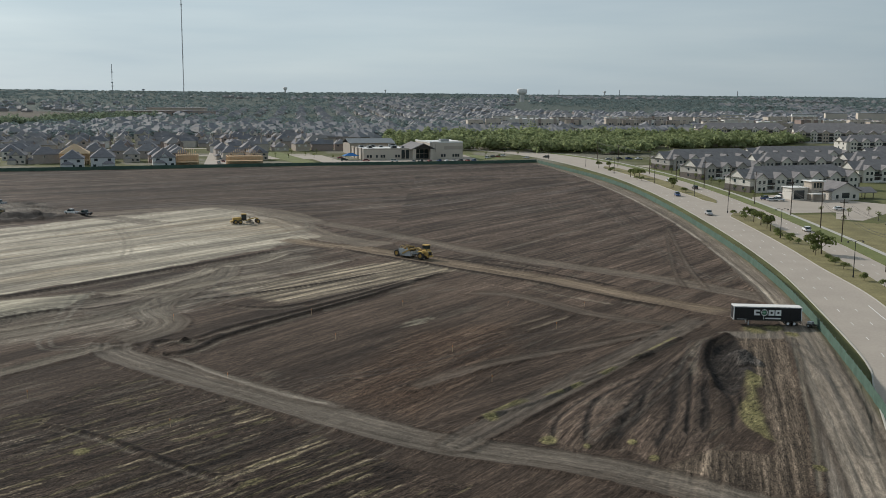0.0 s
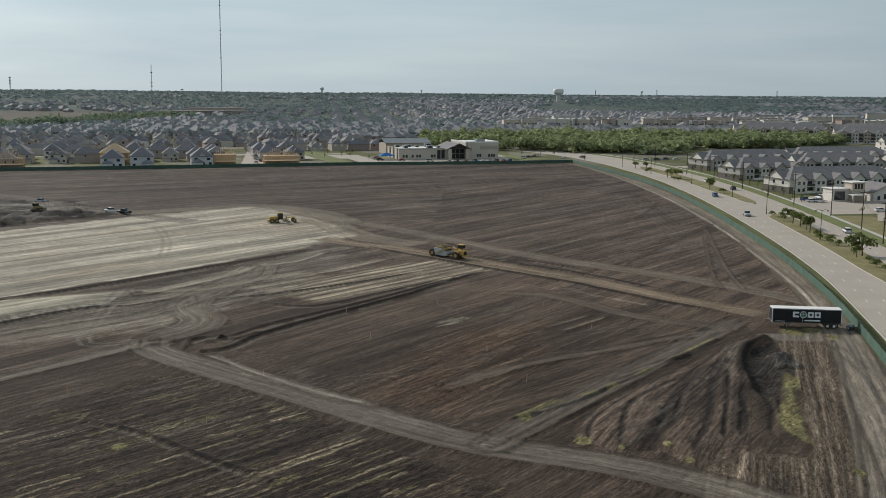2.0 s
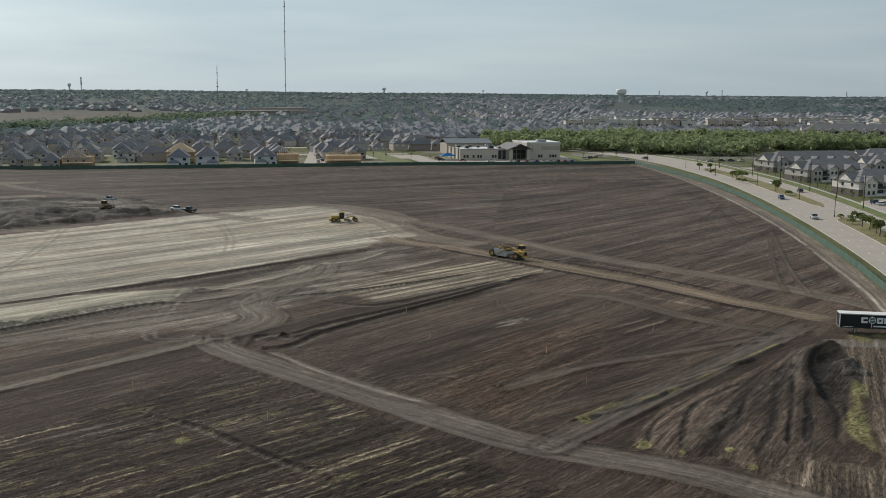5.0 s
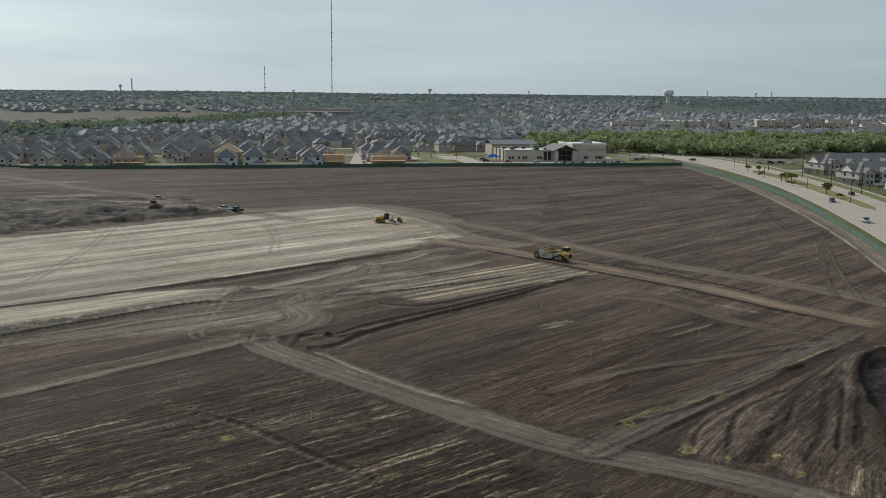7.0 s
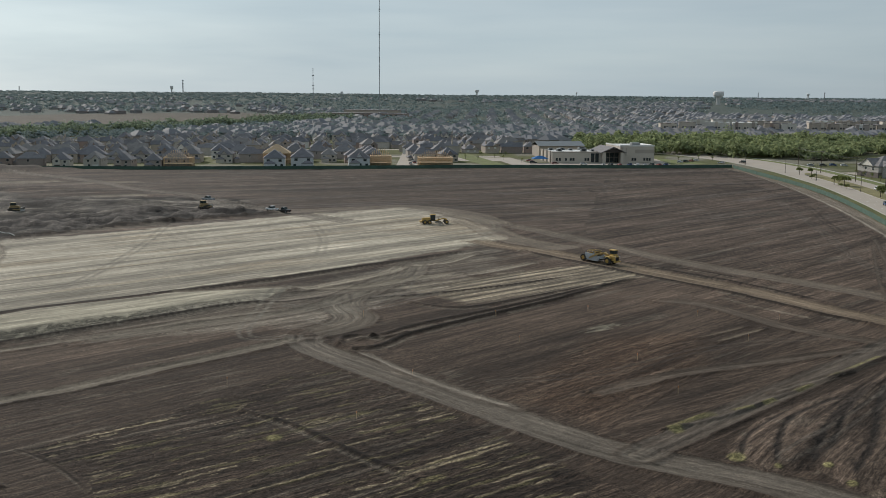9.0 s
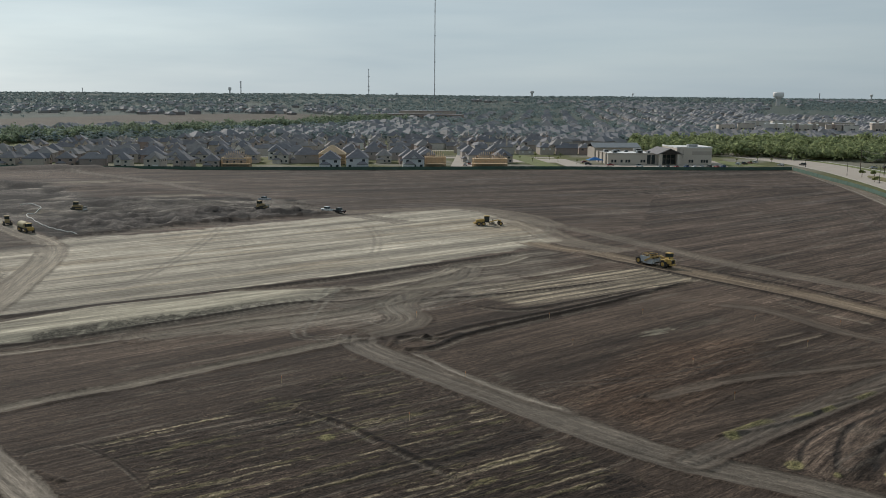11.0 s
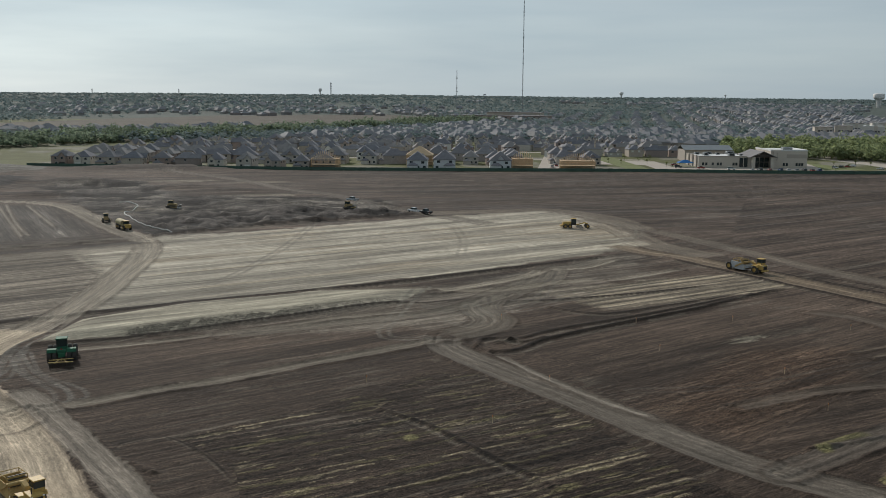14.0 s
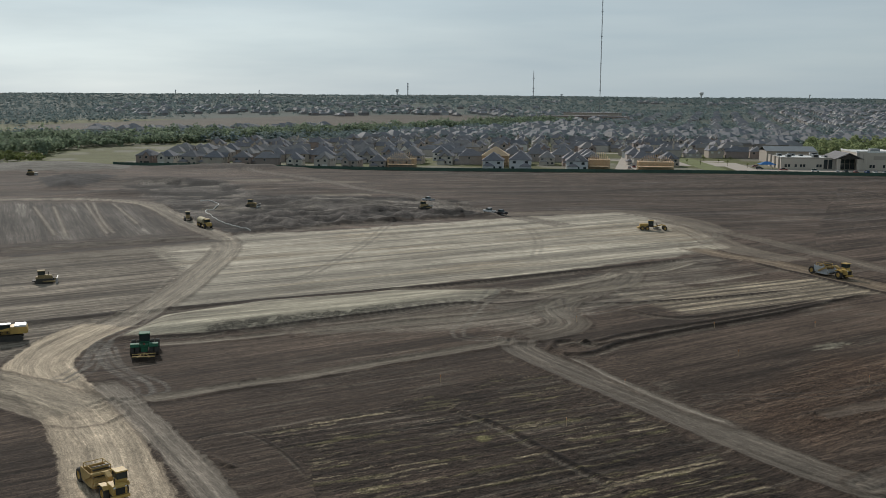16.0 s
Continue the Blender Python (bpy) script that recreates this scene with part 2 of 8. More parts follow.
YELLOW_DIRT = material("mud_caked_yellow_paint", (0.44, 0.305, 0.125), 0.85, 0.35, 0.9, 5)
DOZER_PAINT = material("weathered_dozer_paint", (0.310, 0.228, 0.115), 0.8, 0.35, 0.9, 5)
GREEN_PAINT = material("green_machine_paint", (0.026, 0.112, 0.060), 0.75, 0.3, 1.0, 5)
RUBBER = material("dusty_tyre_rubber", (0.060, 0.055, 0.048), 0.95, 0.3, 1.5, 5)
STEEL_WORN = material("worn_blade_steel", (0.38, 0.37, 0.35), 0.45, 0.3, 1.0, 5, metal=0.7)
STEEL_DARK = material("dark_greasy_steel", (0.070, 0.064, 0.056), 0.7, 0.3, 1.0, 5, metal=0.3)
PALE_DUST = material("pale_dust_covered_steel", (0.44, 0.46, 0.47), 0.8, 0.25, 0.8, 5)
CAB_GLASS = glass_material("cab_glass", (0.02, 0.035, 0.035))
BLACK_PANEL = material("black_trailer_paint", (0.016, 0.016, 0.018), 0.55, 0.2, 0.6, 6)
WHITE_PAINT = material("white_vehicle_paint", (0.66, 0.67, 0.67), 0.35, 0.08, 0.8, 6, spec=0.5)
SILVER_PAINT = material("silver_vehicle_paint", (0.36, 0.37, 0.38), 0.35, 0.08, 0.8, 6, spec=0.5)
DARK_PAINT = material("dark_vehicle_paint", (0.030, 0.032, 0.036), 0.35, 0.1, 0.8, 6, spec=0.5)
BLUE_PAINT = material("blue_vehicle_paint", (0.020, 0.055, 0.160), 0.35, 0.1, 0.8, 6, spec=0.5)
RED_PAINT = material("red_vehicle_paint", (0.24, 0.035, 0.030), 0.4, 0.1, 0.8, 6, spec=0.5)
SIGN_WHITE = material("white_sign_film", (0.72, 0.73, 0.73), 0.6, 0.05, 0.8, 6)
SIGN_GREEN = material("green_sign_film", (0.045, 0.22, 0.11), 0.6, 0.05, 0.8, 6)
POLE_WOOD = material("creosoted_pole_wood", (0.070, 0.052, 0.040), 0.95, 0.25, 1.5, 6)
BLACK_METAL = material("black_painted_metal", (0.030, 0.032, 0.032), 0.5, 0.15, 1, 6, metal=0.3)
CREAM = material("cream_stucco", (0.53, 0.47, 0.40), 0.9, 0.06, 0.15, 12)
CREAM_DARK = material("taupe_stucco", (0.40, 0.35, 0.30), 0.9, 0.06, 0.15, 12)
ROOF_WHITE = material("white_membrane_roof", (0.66, 0.66, 0.64), 0.8, 0.12, 0.15, 10)
METAL_ROOF = material("grey_metal_roof", (0.22, 0.23, 0.235), 0.45, 0.12, 0.3, 10, metal=0.4)
CANVAS_BLUE = material("blue_shade_canvas", (0.010, 0.120, 0.340), 0.75, 0.1, 0.4, 8)
MAST_PAINT = material("mast_paint", (0.27, 0.28, 0.29), 0.7, 0.15, 0.1, 6)
TOWER_PAINT = material("water_tower_paint", (0.72, 0.69, 0.66), 0.6, 0.06, 0.05, 8)
WATER = glass_material("pool_water", (0.02, 0.16, 0.17))
TIMBER_TAG = material("flagged_stake", (0.50, 0.20, 0.07), 0.9, 0.2, 2, 4)
HOSE_WHITE = material("white_layflat_hose", (0.60, 0.59, 0.55), 0.8, 0.1, 1, 5)
CREAM_TANK = material("dusty_cream_paint", (0.44, 0.37, 0.22), 0.8, 0.2, 0.8, 5)
BRICK_DARK = material("dark_grey_brick", (0.130, 0.112, 0.100), 0.9, 0.2, 1.0, 6)

# ---- mesh helpers ----
def mesh_of(name, verts, faces, mat=None, smooth=False):
    me = bpy.data.meshes.new(name)
    me.from_pydata([tuple(v) for v in verts], [], faces)
    if mat:
        me.materials.append(mat)
    if smooth:
        me.shade_smooth()
    me.update()
    return me


def part(name, bm, mat, parent=None, label="", smooth=False):
    """Link a bmesh as one mesh object under a thing or part."""
    me = bpy.data.meshes.new(name)
    bm.to_mesh(me)
    bm.free()
    me.materials.append(mat)
    if smooth:
        me.shade_smooth()
    ob = new(name, me)
    if parent:
        ob.parent = parent
    if label:
        ob["label"] = label
    return ob


def lattice(ix, iy, seed):
    h = (ix.astype(np.int64) * 374761393 + iy.astype(np.int64) * 668265263 + seed * 974634777) & 0x7FFFFFFF
    h = ((h ^ (h >> 13)) * 1274126177) & 0x7FFFFFFF
    return ((h ^ (h >> 16)) & 0xFFFF) / 65535.0


def vnoise(x, y, seed=0):
    """Smooth value noise, 0 to 1."""
    ix, iy = np.floor(x), np.floor(y)
    fx, fy = x - ix, y - iy
    fx, fy = fx * fx * (3 - 2 * fx), fy * fy * (3 - 2 * fy)
    a, b = lattice(ix, iy, seed), lattice(ix + 1, iy, seed)
    c, d = lattice(ix, iy + 1, seed), lattice(ix + 1, iy + 1, seed)
    return (a * (1 - fx) + b * fx) * (1 - fy) + (c * (1 - fx) + d * fx) * fy


def fbm(x, y, seed=0, octaves=3):
    s, a, t = 0, 1.0, 0
    for k in range(octaves):
        s, t, a = s + a * vnoise(x * 2**k, y * 2**k, seed + k), t + a, a * 0.55
    return s / t


def streaks(x, y, degrees, length, width, seed, octaves=2):
    """Noise drawn out along a heading."""
    c, s = math.cos(radians(degrees)), math.sin(radians(degrees))
    return fbm((x * c + y * s) / length, (-x * s + y * c) / width, seed, octaves)


def step(v, a, b):
    t = np.clip((v - a) / (b - a), 0, 1)
    return t * t * (3 - 2 * t)


def curve_points(points, step_m=2.0):
    """A smooth line through a few plan points."""
    p = np.array([points[0], *points, points[-1]], float)
    out = []
    for i in range(1, len(p) - 2):
        n = max(2, int(np.linalg.norm(p[i + 1] - p[i]) / step_m))
        for k in range(n):
            t = k / n
            out.append(0.5 * (2 * p[i] + (p[i + 1] - p[i - 1]) * t + (2 * p[i - 1] - 5 * p[i] + 4 * p[i + 1] - p[i + 2]) * t * t
                              + (3 * p[i] - p[i - 1] - 3 * p[i + 1] + p[i + 2]) * t**3))
    out.append(p[-1])
    return np.array(out)


def line_distance(x, y, line, pad=30.0):
    """Distance to a line, signed side, and the length run along it."""
    best, side, run = np.full(x.shape, 1e9), np.zeros(x.shape), np.zeros(x.shape)
    near = (x > line[:, 0].min() - pad) & (x < line[:, 0].max() + pad) & (y > line[:, 1].min() - pad) & (y < line[:, 1].max() + pad)
    xs, ys = x[near], y[near]
    b, sd, rn, start = np.full(xs.shape, 1e9), np.zeros(xs.shape), np.zeros(xs.shape), 0.0
    for (ax, ay), (bx, by) in zip(line[:-1], line[1:]):
        dx, dy = bx - ax, by - ay
        size = math.hypot(dx, dy) + 1e-9
        t = np.clip(((xs - ax) * dx + (ys - ay) * dy) / size**2, 0, 1)
        d = np.hypot(xs - ax - t * dx, ys - ay - t * dy)
        m = d < b
        b = np.where(m, d, b)
        sd = np.where(m, np.sign(dx * (ys - ay) - dy * (xs - ax)), sd)
        rn = np.where(m, start + t * size, rn)
        start += size
    best[near], side[near], run[near] = b, sd, rn
    return best, side, run


def inside(x, y, poly, soft=3.0):
    """1 inside a plan outline, falling to 0 over soft metres outside it."""
    poly = np.array(poly, float)
    odd = np.zeros(x.shape, bool)
    for (ax, ay), (bx, by) in zip(poly, np.roll(poly, -1, 0)):
        cross = ((ay > y) != (by > y)) & (x < (bx - ax) * (y - ay) / (by - ay + 1e-12) + ax)
        odd ^= cross
    d, _, _ = line_distance(x, y, np.vstack([poly, poly[:1]]), soft + 2)
    return np.clip(0.5 + np.where(odd, d, -d) / soft, 0, 1)


# ---- road and fence lines on the plan ----
FENCE_ROAD = curve_points([(52, 95), (58, 118), (63.5, 140), (70, 173), (75, 202), (79.5, 235), (83, 275), (85.5, 325), (87, 380), (86.5, 450), (80.5, 514), (70, 572), (59.5, 632)], 3.0)
FENCE_FAR = curve_points([(59.5, 632), (5, 611), (-79, 588), (-160, 556), (-253, 522), (-342, 499), (-424, 478)], 3.0)
ROAD_L = curve_points([(38, 60), (54, 110), (66, 146), (72, 164), (79, 203), (85, 242), (88.5, 276), (91, 311), (93, 353), (94.3, 399), (94.3, 455), (91.5, 519), (85, 575), (76, 632), (60, 690), (30, 750), (-20, 805)], 4.0)
SOIL_DARK = np.array((0.0840, 0.0605, 0.0455))

# ---- the ground: one sheet to the horizon, finer where the site lies ----
FIELD = [(40, 60), *[tuple(p) for p in FENCE_ROAD[::12]], (59.5, 632), *[tuple(p) for p in FENCE_FAR[::25]], (-424, 478), (-560, 420), (-560, -100), (40, -100)]
PAD = [(-190, 228), (-182, 262), (-147, 303), (-120, 343), (-87, 377), (-66, 366), (-48, 329), (-37, 302), (-48, 279), (-70, 246), (-90, 219), (-108, 195), (-122, 178), (-132, 163), (-150, 196)]
BANK = [(-124, 141), (-128, 158), (-118, 178), (-97, 200), (-74, 212), (-76, 196), (-88, 181), (-98, 167), (-109, 152)]
TAN_BAND = [(-52, 220), (-31, 243), (-9, 262), (4, 247), (-16, 222), (-34, 206)]
LEFT_GROUND = [(-128, 120), (-132, 163), (-152, 200), (-188, 232), (-215, 195), (-240, 150), (-170, 110)]
PIT = [(-185, 262), (-166, 298), (-144, 326), (-128, 350), (-160, 392), (-209, 385), (-248, 372), (-300, 420), (-330, 380), (-262, 322), (-215, 282)]
FAN_GROUND = [(49.5, 181), (40, 168), (33, 158), (18, 139), (12.7, 126), (17.8, 119.9), (23.2, 121), (26.3, 115), (34.1, 121), (38.5, 134.8), (43.8, 159.5), (48.4, 172.5)]
SHADE_GROOVES = [  # furrows between the dumped ridges, shadow painted into them: line, half width
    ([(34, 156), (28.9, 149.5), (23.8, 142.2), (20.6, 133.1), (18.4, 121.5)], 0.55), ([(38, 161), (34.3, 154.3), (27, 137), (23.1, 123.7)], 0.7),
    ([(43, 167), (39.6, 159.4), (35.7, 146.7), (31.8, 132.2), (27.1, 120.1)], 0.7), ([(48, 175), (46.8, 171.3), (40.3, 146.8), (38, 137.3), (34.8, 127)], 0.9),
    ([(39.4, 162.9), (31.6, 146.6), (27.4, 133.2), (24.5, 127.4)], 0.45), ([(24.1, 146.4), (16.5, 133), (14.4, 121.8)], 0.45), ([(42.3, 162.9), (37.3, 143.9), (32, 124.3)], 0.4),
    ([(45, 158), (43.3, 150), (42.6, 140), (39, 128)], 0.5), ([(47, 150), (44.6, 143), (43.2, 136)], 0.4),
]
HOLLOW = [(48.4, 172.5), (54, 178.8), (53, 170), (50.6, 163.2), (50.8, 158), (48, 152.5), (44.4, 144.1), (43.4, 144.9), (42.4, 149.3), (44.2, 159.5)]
SPOIL_GREY = [(49.5, 168.7), (53, 168.5), (53.5, 160), (49, 159.6)]
WEED_STRIP = [(49.3, 154.7), (50.7, 153.2), (45.2, 134.9), (43.5, 124), (42, 125.6), (42.2, 131.2), (43.7, 140.8)]
LOT_DARK = [(55, 178.9), (63.5, 179.2), (54.2, 144.4), (47.9, 122.6), (42.9, 106.3), (25.4, 104), (24, 112), (34.3, 121), (42.1, 119.4), (49.8, 150)]
LOT_PALE = [(52, 184), (66, 186), (74, 186), (66, 148), (58, 121), (50, 100), (42.5, 100), (43.5, 106.3), (49.5, 126.9), (56.3, 150.3), (64.1, 176), (56.9, 178)]
STRAW_ROWS = [(-73.1, 108.5), (-61.6, 127.1), (-53.1, 147.1), (-46, 151), (-24, 134), (-9, 118), (4, 108), (0, 90), (-49, 84), (-59.8, 100)]
SWEEP = [(1.6, 129.7), (18.9, 146.2), (52, 185), (53, 197.5), (29.6, 182.3), (9.1, 155.1), (-1.5, 131.3)]
CENTRE = [(-47, 172), (-20, 212), (6.7, 238), (31.8, 196.5), (9.1, 155.1), (-1.5, 131.3), (-18.1, 141)]
RED_ROUGH = [(-18.3, 142.4), (-6, 182), (13.2, 190.9), (13, 165), (-3, 132.5)]
CLOD_BAND = [(-207.5, 291.2), (-211.9, 323.1), (-187.4, 319.4), (-169.1, 348.6), (-140, 360), (-130.7, 345.9), (-151.9, 315), (-172.9, 296.6), (-188.6, 282)]
PALE_HILL = [(-439.6, 405), (-480, 440), (-461.6, 462), (-438.8, 476), (-394.2, 462), (-385, 445), (-410, 420)]
DARK_HEAP = [(-344, 347), (-384, 380), (-376, 402), (-356, 408), (-333, 356)]

WHITE_SCRAPES = [[(-299.7, 294.4), (-263.9, 263.5), (-232.0, 236.0)], [(-292.3, 314.0), (-253.8, 277.4), (-219.3, 244.8)], [(-289.3, 315.5), (-246.1, 272.2), (-219.2, 247.7)], [(-279.4, 315.8), (-226.8, 268.3)], [(-292.9, 297.8), (-227.1, 235.6)]]
TRACKS = [  # line, half width, colour, strength, ruts
    ([(-58, 173), (-56, 166), (-50, 160), (-40, 152), (-29, 144), (-19, 136), (-10, 129), (0, 122.5), (12, 118), (22, 113), (32, 106), (44, 96)], 3.6, (0.142, 0.128, 0.110), 0.8, 1),
    ([(-58, 173), (-54, 180), (-53, 188), (-60, 201), (-58, 218), (-54, 236), (-55, 251), (-49, 258), (-44, 270)], 4.5, (0.140, 0.126, 0.105), 0.6, 1),
    ([(-101, 108), (-94, 116), (-88, 125), (-81, 134), (-75, 144), (-67, 156), (-58, 170)], 1.9, (0.170, 0.152, 0.126), 0.85, 1),
    ([(-47, 298), (-37, 288), (-26, 282), (-16, 273.5), (3, 256), (23, 238), (40, 219), (50, 208), (59, 200)], 3.9, (0.185, 0.148, 0.110), 0.9, 1),
    ([(-45, 297), (-37, 289), (-26, 283), (-16, 274.5), (3, 257), (23, 239)], 0.8, (0.300, 0.245, 0.180), 0.8, 0),
    ([(-66, 358), (-50, 332), (-41, 312), (-31, 297), (-16, 286)], 5.5, (0.205, 0.180, 0.148), 0.6, 1),
    ([(-120, 136.5), (-106, 149), (-94, 164), (-82, 180), (-70, 192)], 1.5, (0.190, 0.170, 0.140), 0.8, 0),
    ([(-75, 372), (-56, 349), (-34, 328), (-11, 301), (11, 274), (32, 255), (51, 239), (66, 222), (73, 212)], 4.0, (0.150, 0.130, 0.108), 0.75, 1),
    ([(48, 100), (53, 120), (60, 150), (67, 179), (73, 209), (77, 242), (81.5, 300), (83.5, 360), (82.5, 435), (77, 513), (67, 590), (58, 624)], 3.4, (0.225, 0.198, 0.166), 0.8, 1),
    ([(79, 300), (80.5, 360), (79.5, 430), (74, 512), (65, 585)], 0.8, (0.400, 0.370, 0.320), 0.7, 0),
    ([(71, 205), (75, 240), (78, 290)], 0.7, (0.400, 0.370, 0.320), 0.65, 0),
    ([(-66, 76), (-79, 87.5), (-90, 97.5), (-112, 113), (-126, 123), (-131, 138), (-136, 163), (-150, 198), (-176, 247), (-215, 279), (-265, 319), (-300, 322), (-340, 300)], 4.0, (0.245, 0.220, 0.182), 0.85, 1),
    ([(-66, 76), (-79, 87.5), (-90, 97.5), (-111, 112), (-124, 121), (-131, 134), (-134, 150)], 5.6, (0.430, 0.368, 0.285), 0.95, 1),
    ([(-100, 105), (-118, 109), (-138, 110), (-160, 108)], 6.0, (0.250, 0.222, 0.178), 0.85, 1),
    ([(6, 218.6), (15.5, 217), (26, 204.5), (33, 196.5), (48, 188)], 2.2, (0.105, 0.088, 0.073), 0.8, 1),
    ([(-5, 146), (8, 160), (26, 173), (46, 187)], 1.6, (0.110, 0.095, 0.081), 0.6, 1),
    ([(16, 183.5), (26, 196.5)], 0.6, (0.185, 0.155, 0.120), 0.8, 0),
    ([(13, 186), (23, 198)], 0.5, (0.175, 0.145, 0.112), 0.7, 0),
    ([(-46, 163.3), (-29, 147.3), (-14.6, 137)], 0.9, (0.210, 0.192, 0.165), 0.8, 0),
    ([(-58, 82), (-66, 89), (-83, 101.5), (-97, 111), (-108, 118)], 2.4, (0.215, 0.194, 0.166), 0.9, 0),
    ([(-335, 488), (-263, 449), (-218, 414), (-188, 400), (-145, 365), (-120, 346), (-95, 330)], 4.0, (0.130, 0.115, 0.100), 0.8, 1),
    ([(-235, 176), (-212, 196), (-193, 218), (-176, 246)], 5.0, (0.200, 0.180, 0.150), 0.6, 1),
    ([(-128, 350), (-105, 366), (-86, 378), (-60, 362), (-45, 335)], 6.0, (0.200, 0.175, 0.145), 0.55, 1),
    ([(2, 122), (14, 140), (26, 158), (40, 178), (52, 196)], 2.6, (0.125, 0.110, 0.095), 0.6, 1),
    ([(-100, 200), (-80, 212), (-62, 218), (-50, 232), (-42, 240)], 2.2, (0.220, 0.198, 0.160), 0.75, 0),
    ([(-38, 240), (-30, 252), (-24, 262)], 1.6, (0.250, 0.225, 0.185), 0.75, 0),
    ([(-96, 158), (-80, 176), (-66, 192), (-58, 214)], 2.5, (0.150, 0.135, 0.112), 0.7, 1),
    ([(22, 153), (29, 161), (36, 168)], 0.5, (0.170, 0.152, 0.130), 0.6, 0),
    ([(64.9, 179.2), (56.3, 150.3), (49.5, 126.9), (42.7, 106.3)], 0.45, (0.190, 0.172, 0.140), 0.8, 0),
    ([(-73.6, 210.6), (-64.8, 225.8), (-59.3, 236.4), (-57, 248)], 2.0, (0.270, 0.245, 0.200), 0.7, 0),
    ([(-56.7, 248.8), (-47.8, 254.8), (-42, 271.8)], 1.4, (0.280, 0.255, 0.210), 0.75, 0),
]
TRACKS += [
    ([(-216, 199.4), (-198, 226), (-179.6, 251.8)], 3.0, (0.052, 0.046, 0.042), 0.85, 0),
    ([(-230, 214), (-210, 242), (-198, 257)], 2.2, (0.058, 0.051, 0.046), 0.8, 0),
    ([(-224, 205), (-204, 233), (-186, 256)], 1.6, (0.150, 0.136, 0.116), 0.8, 0),
    ([(-206, 190), (-188, 211), (-170, 232)], 1.4, (0.175, 0.158, 0.132), 0.7, 0),
    ([(38, 256), (58, 298), (80, 342)], 0.45, (0.040, 0.033, 0.029), 0.8, 0),
    ([(16, 283), (56, 356), (74, 410)], 0.5, (0.046, 0.038, 0.033), 0.7, 0),
    ([(76, 335), (64, 257), (61, 227)], 0.5, (0.120, 0.102, 0.084), 0.7, 0),
    ([(72, 318), (59, 250), (56, 226)], 0.4, (0.112, 0.096, 0.080), 0.6, 0),
    ([(-44, 426), (-22, 467), (10, 505)], 1.0, (0.110, 0.094, 0.080), 0.5, 0),
    ([(-6, 400), (30, 440), (58, 470)], 0.8, (0.046, 0.038, 0.034), 0.6, 0),
    ([(-150, 420), (-80, 470), (0, 520)], 1.4, (0.044, 0.037, 0.034), 0.6, 0),
    ([(-190, 440), (-110, 492), (-20, 545)], 1.2, (0.108, 0.093, 0.080), 0.55, 0),
    ([(-110, 400), (-50, 440), (20, 490)], 1.2, (0.112, 0.096, 0.082), 0.5, 0),
]
for _line in WHITE_SCRAPES:
    TRACKS.append((_line, 0.7, (0.260, 0.240, 0.205), 0.75, 0))
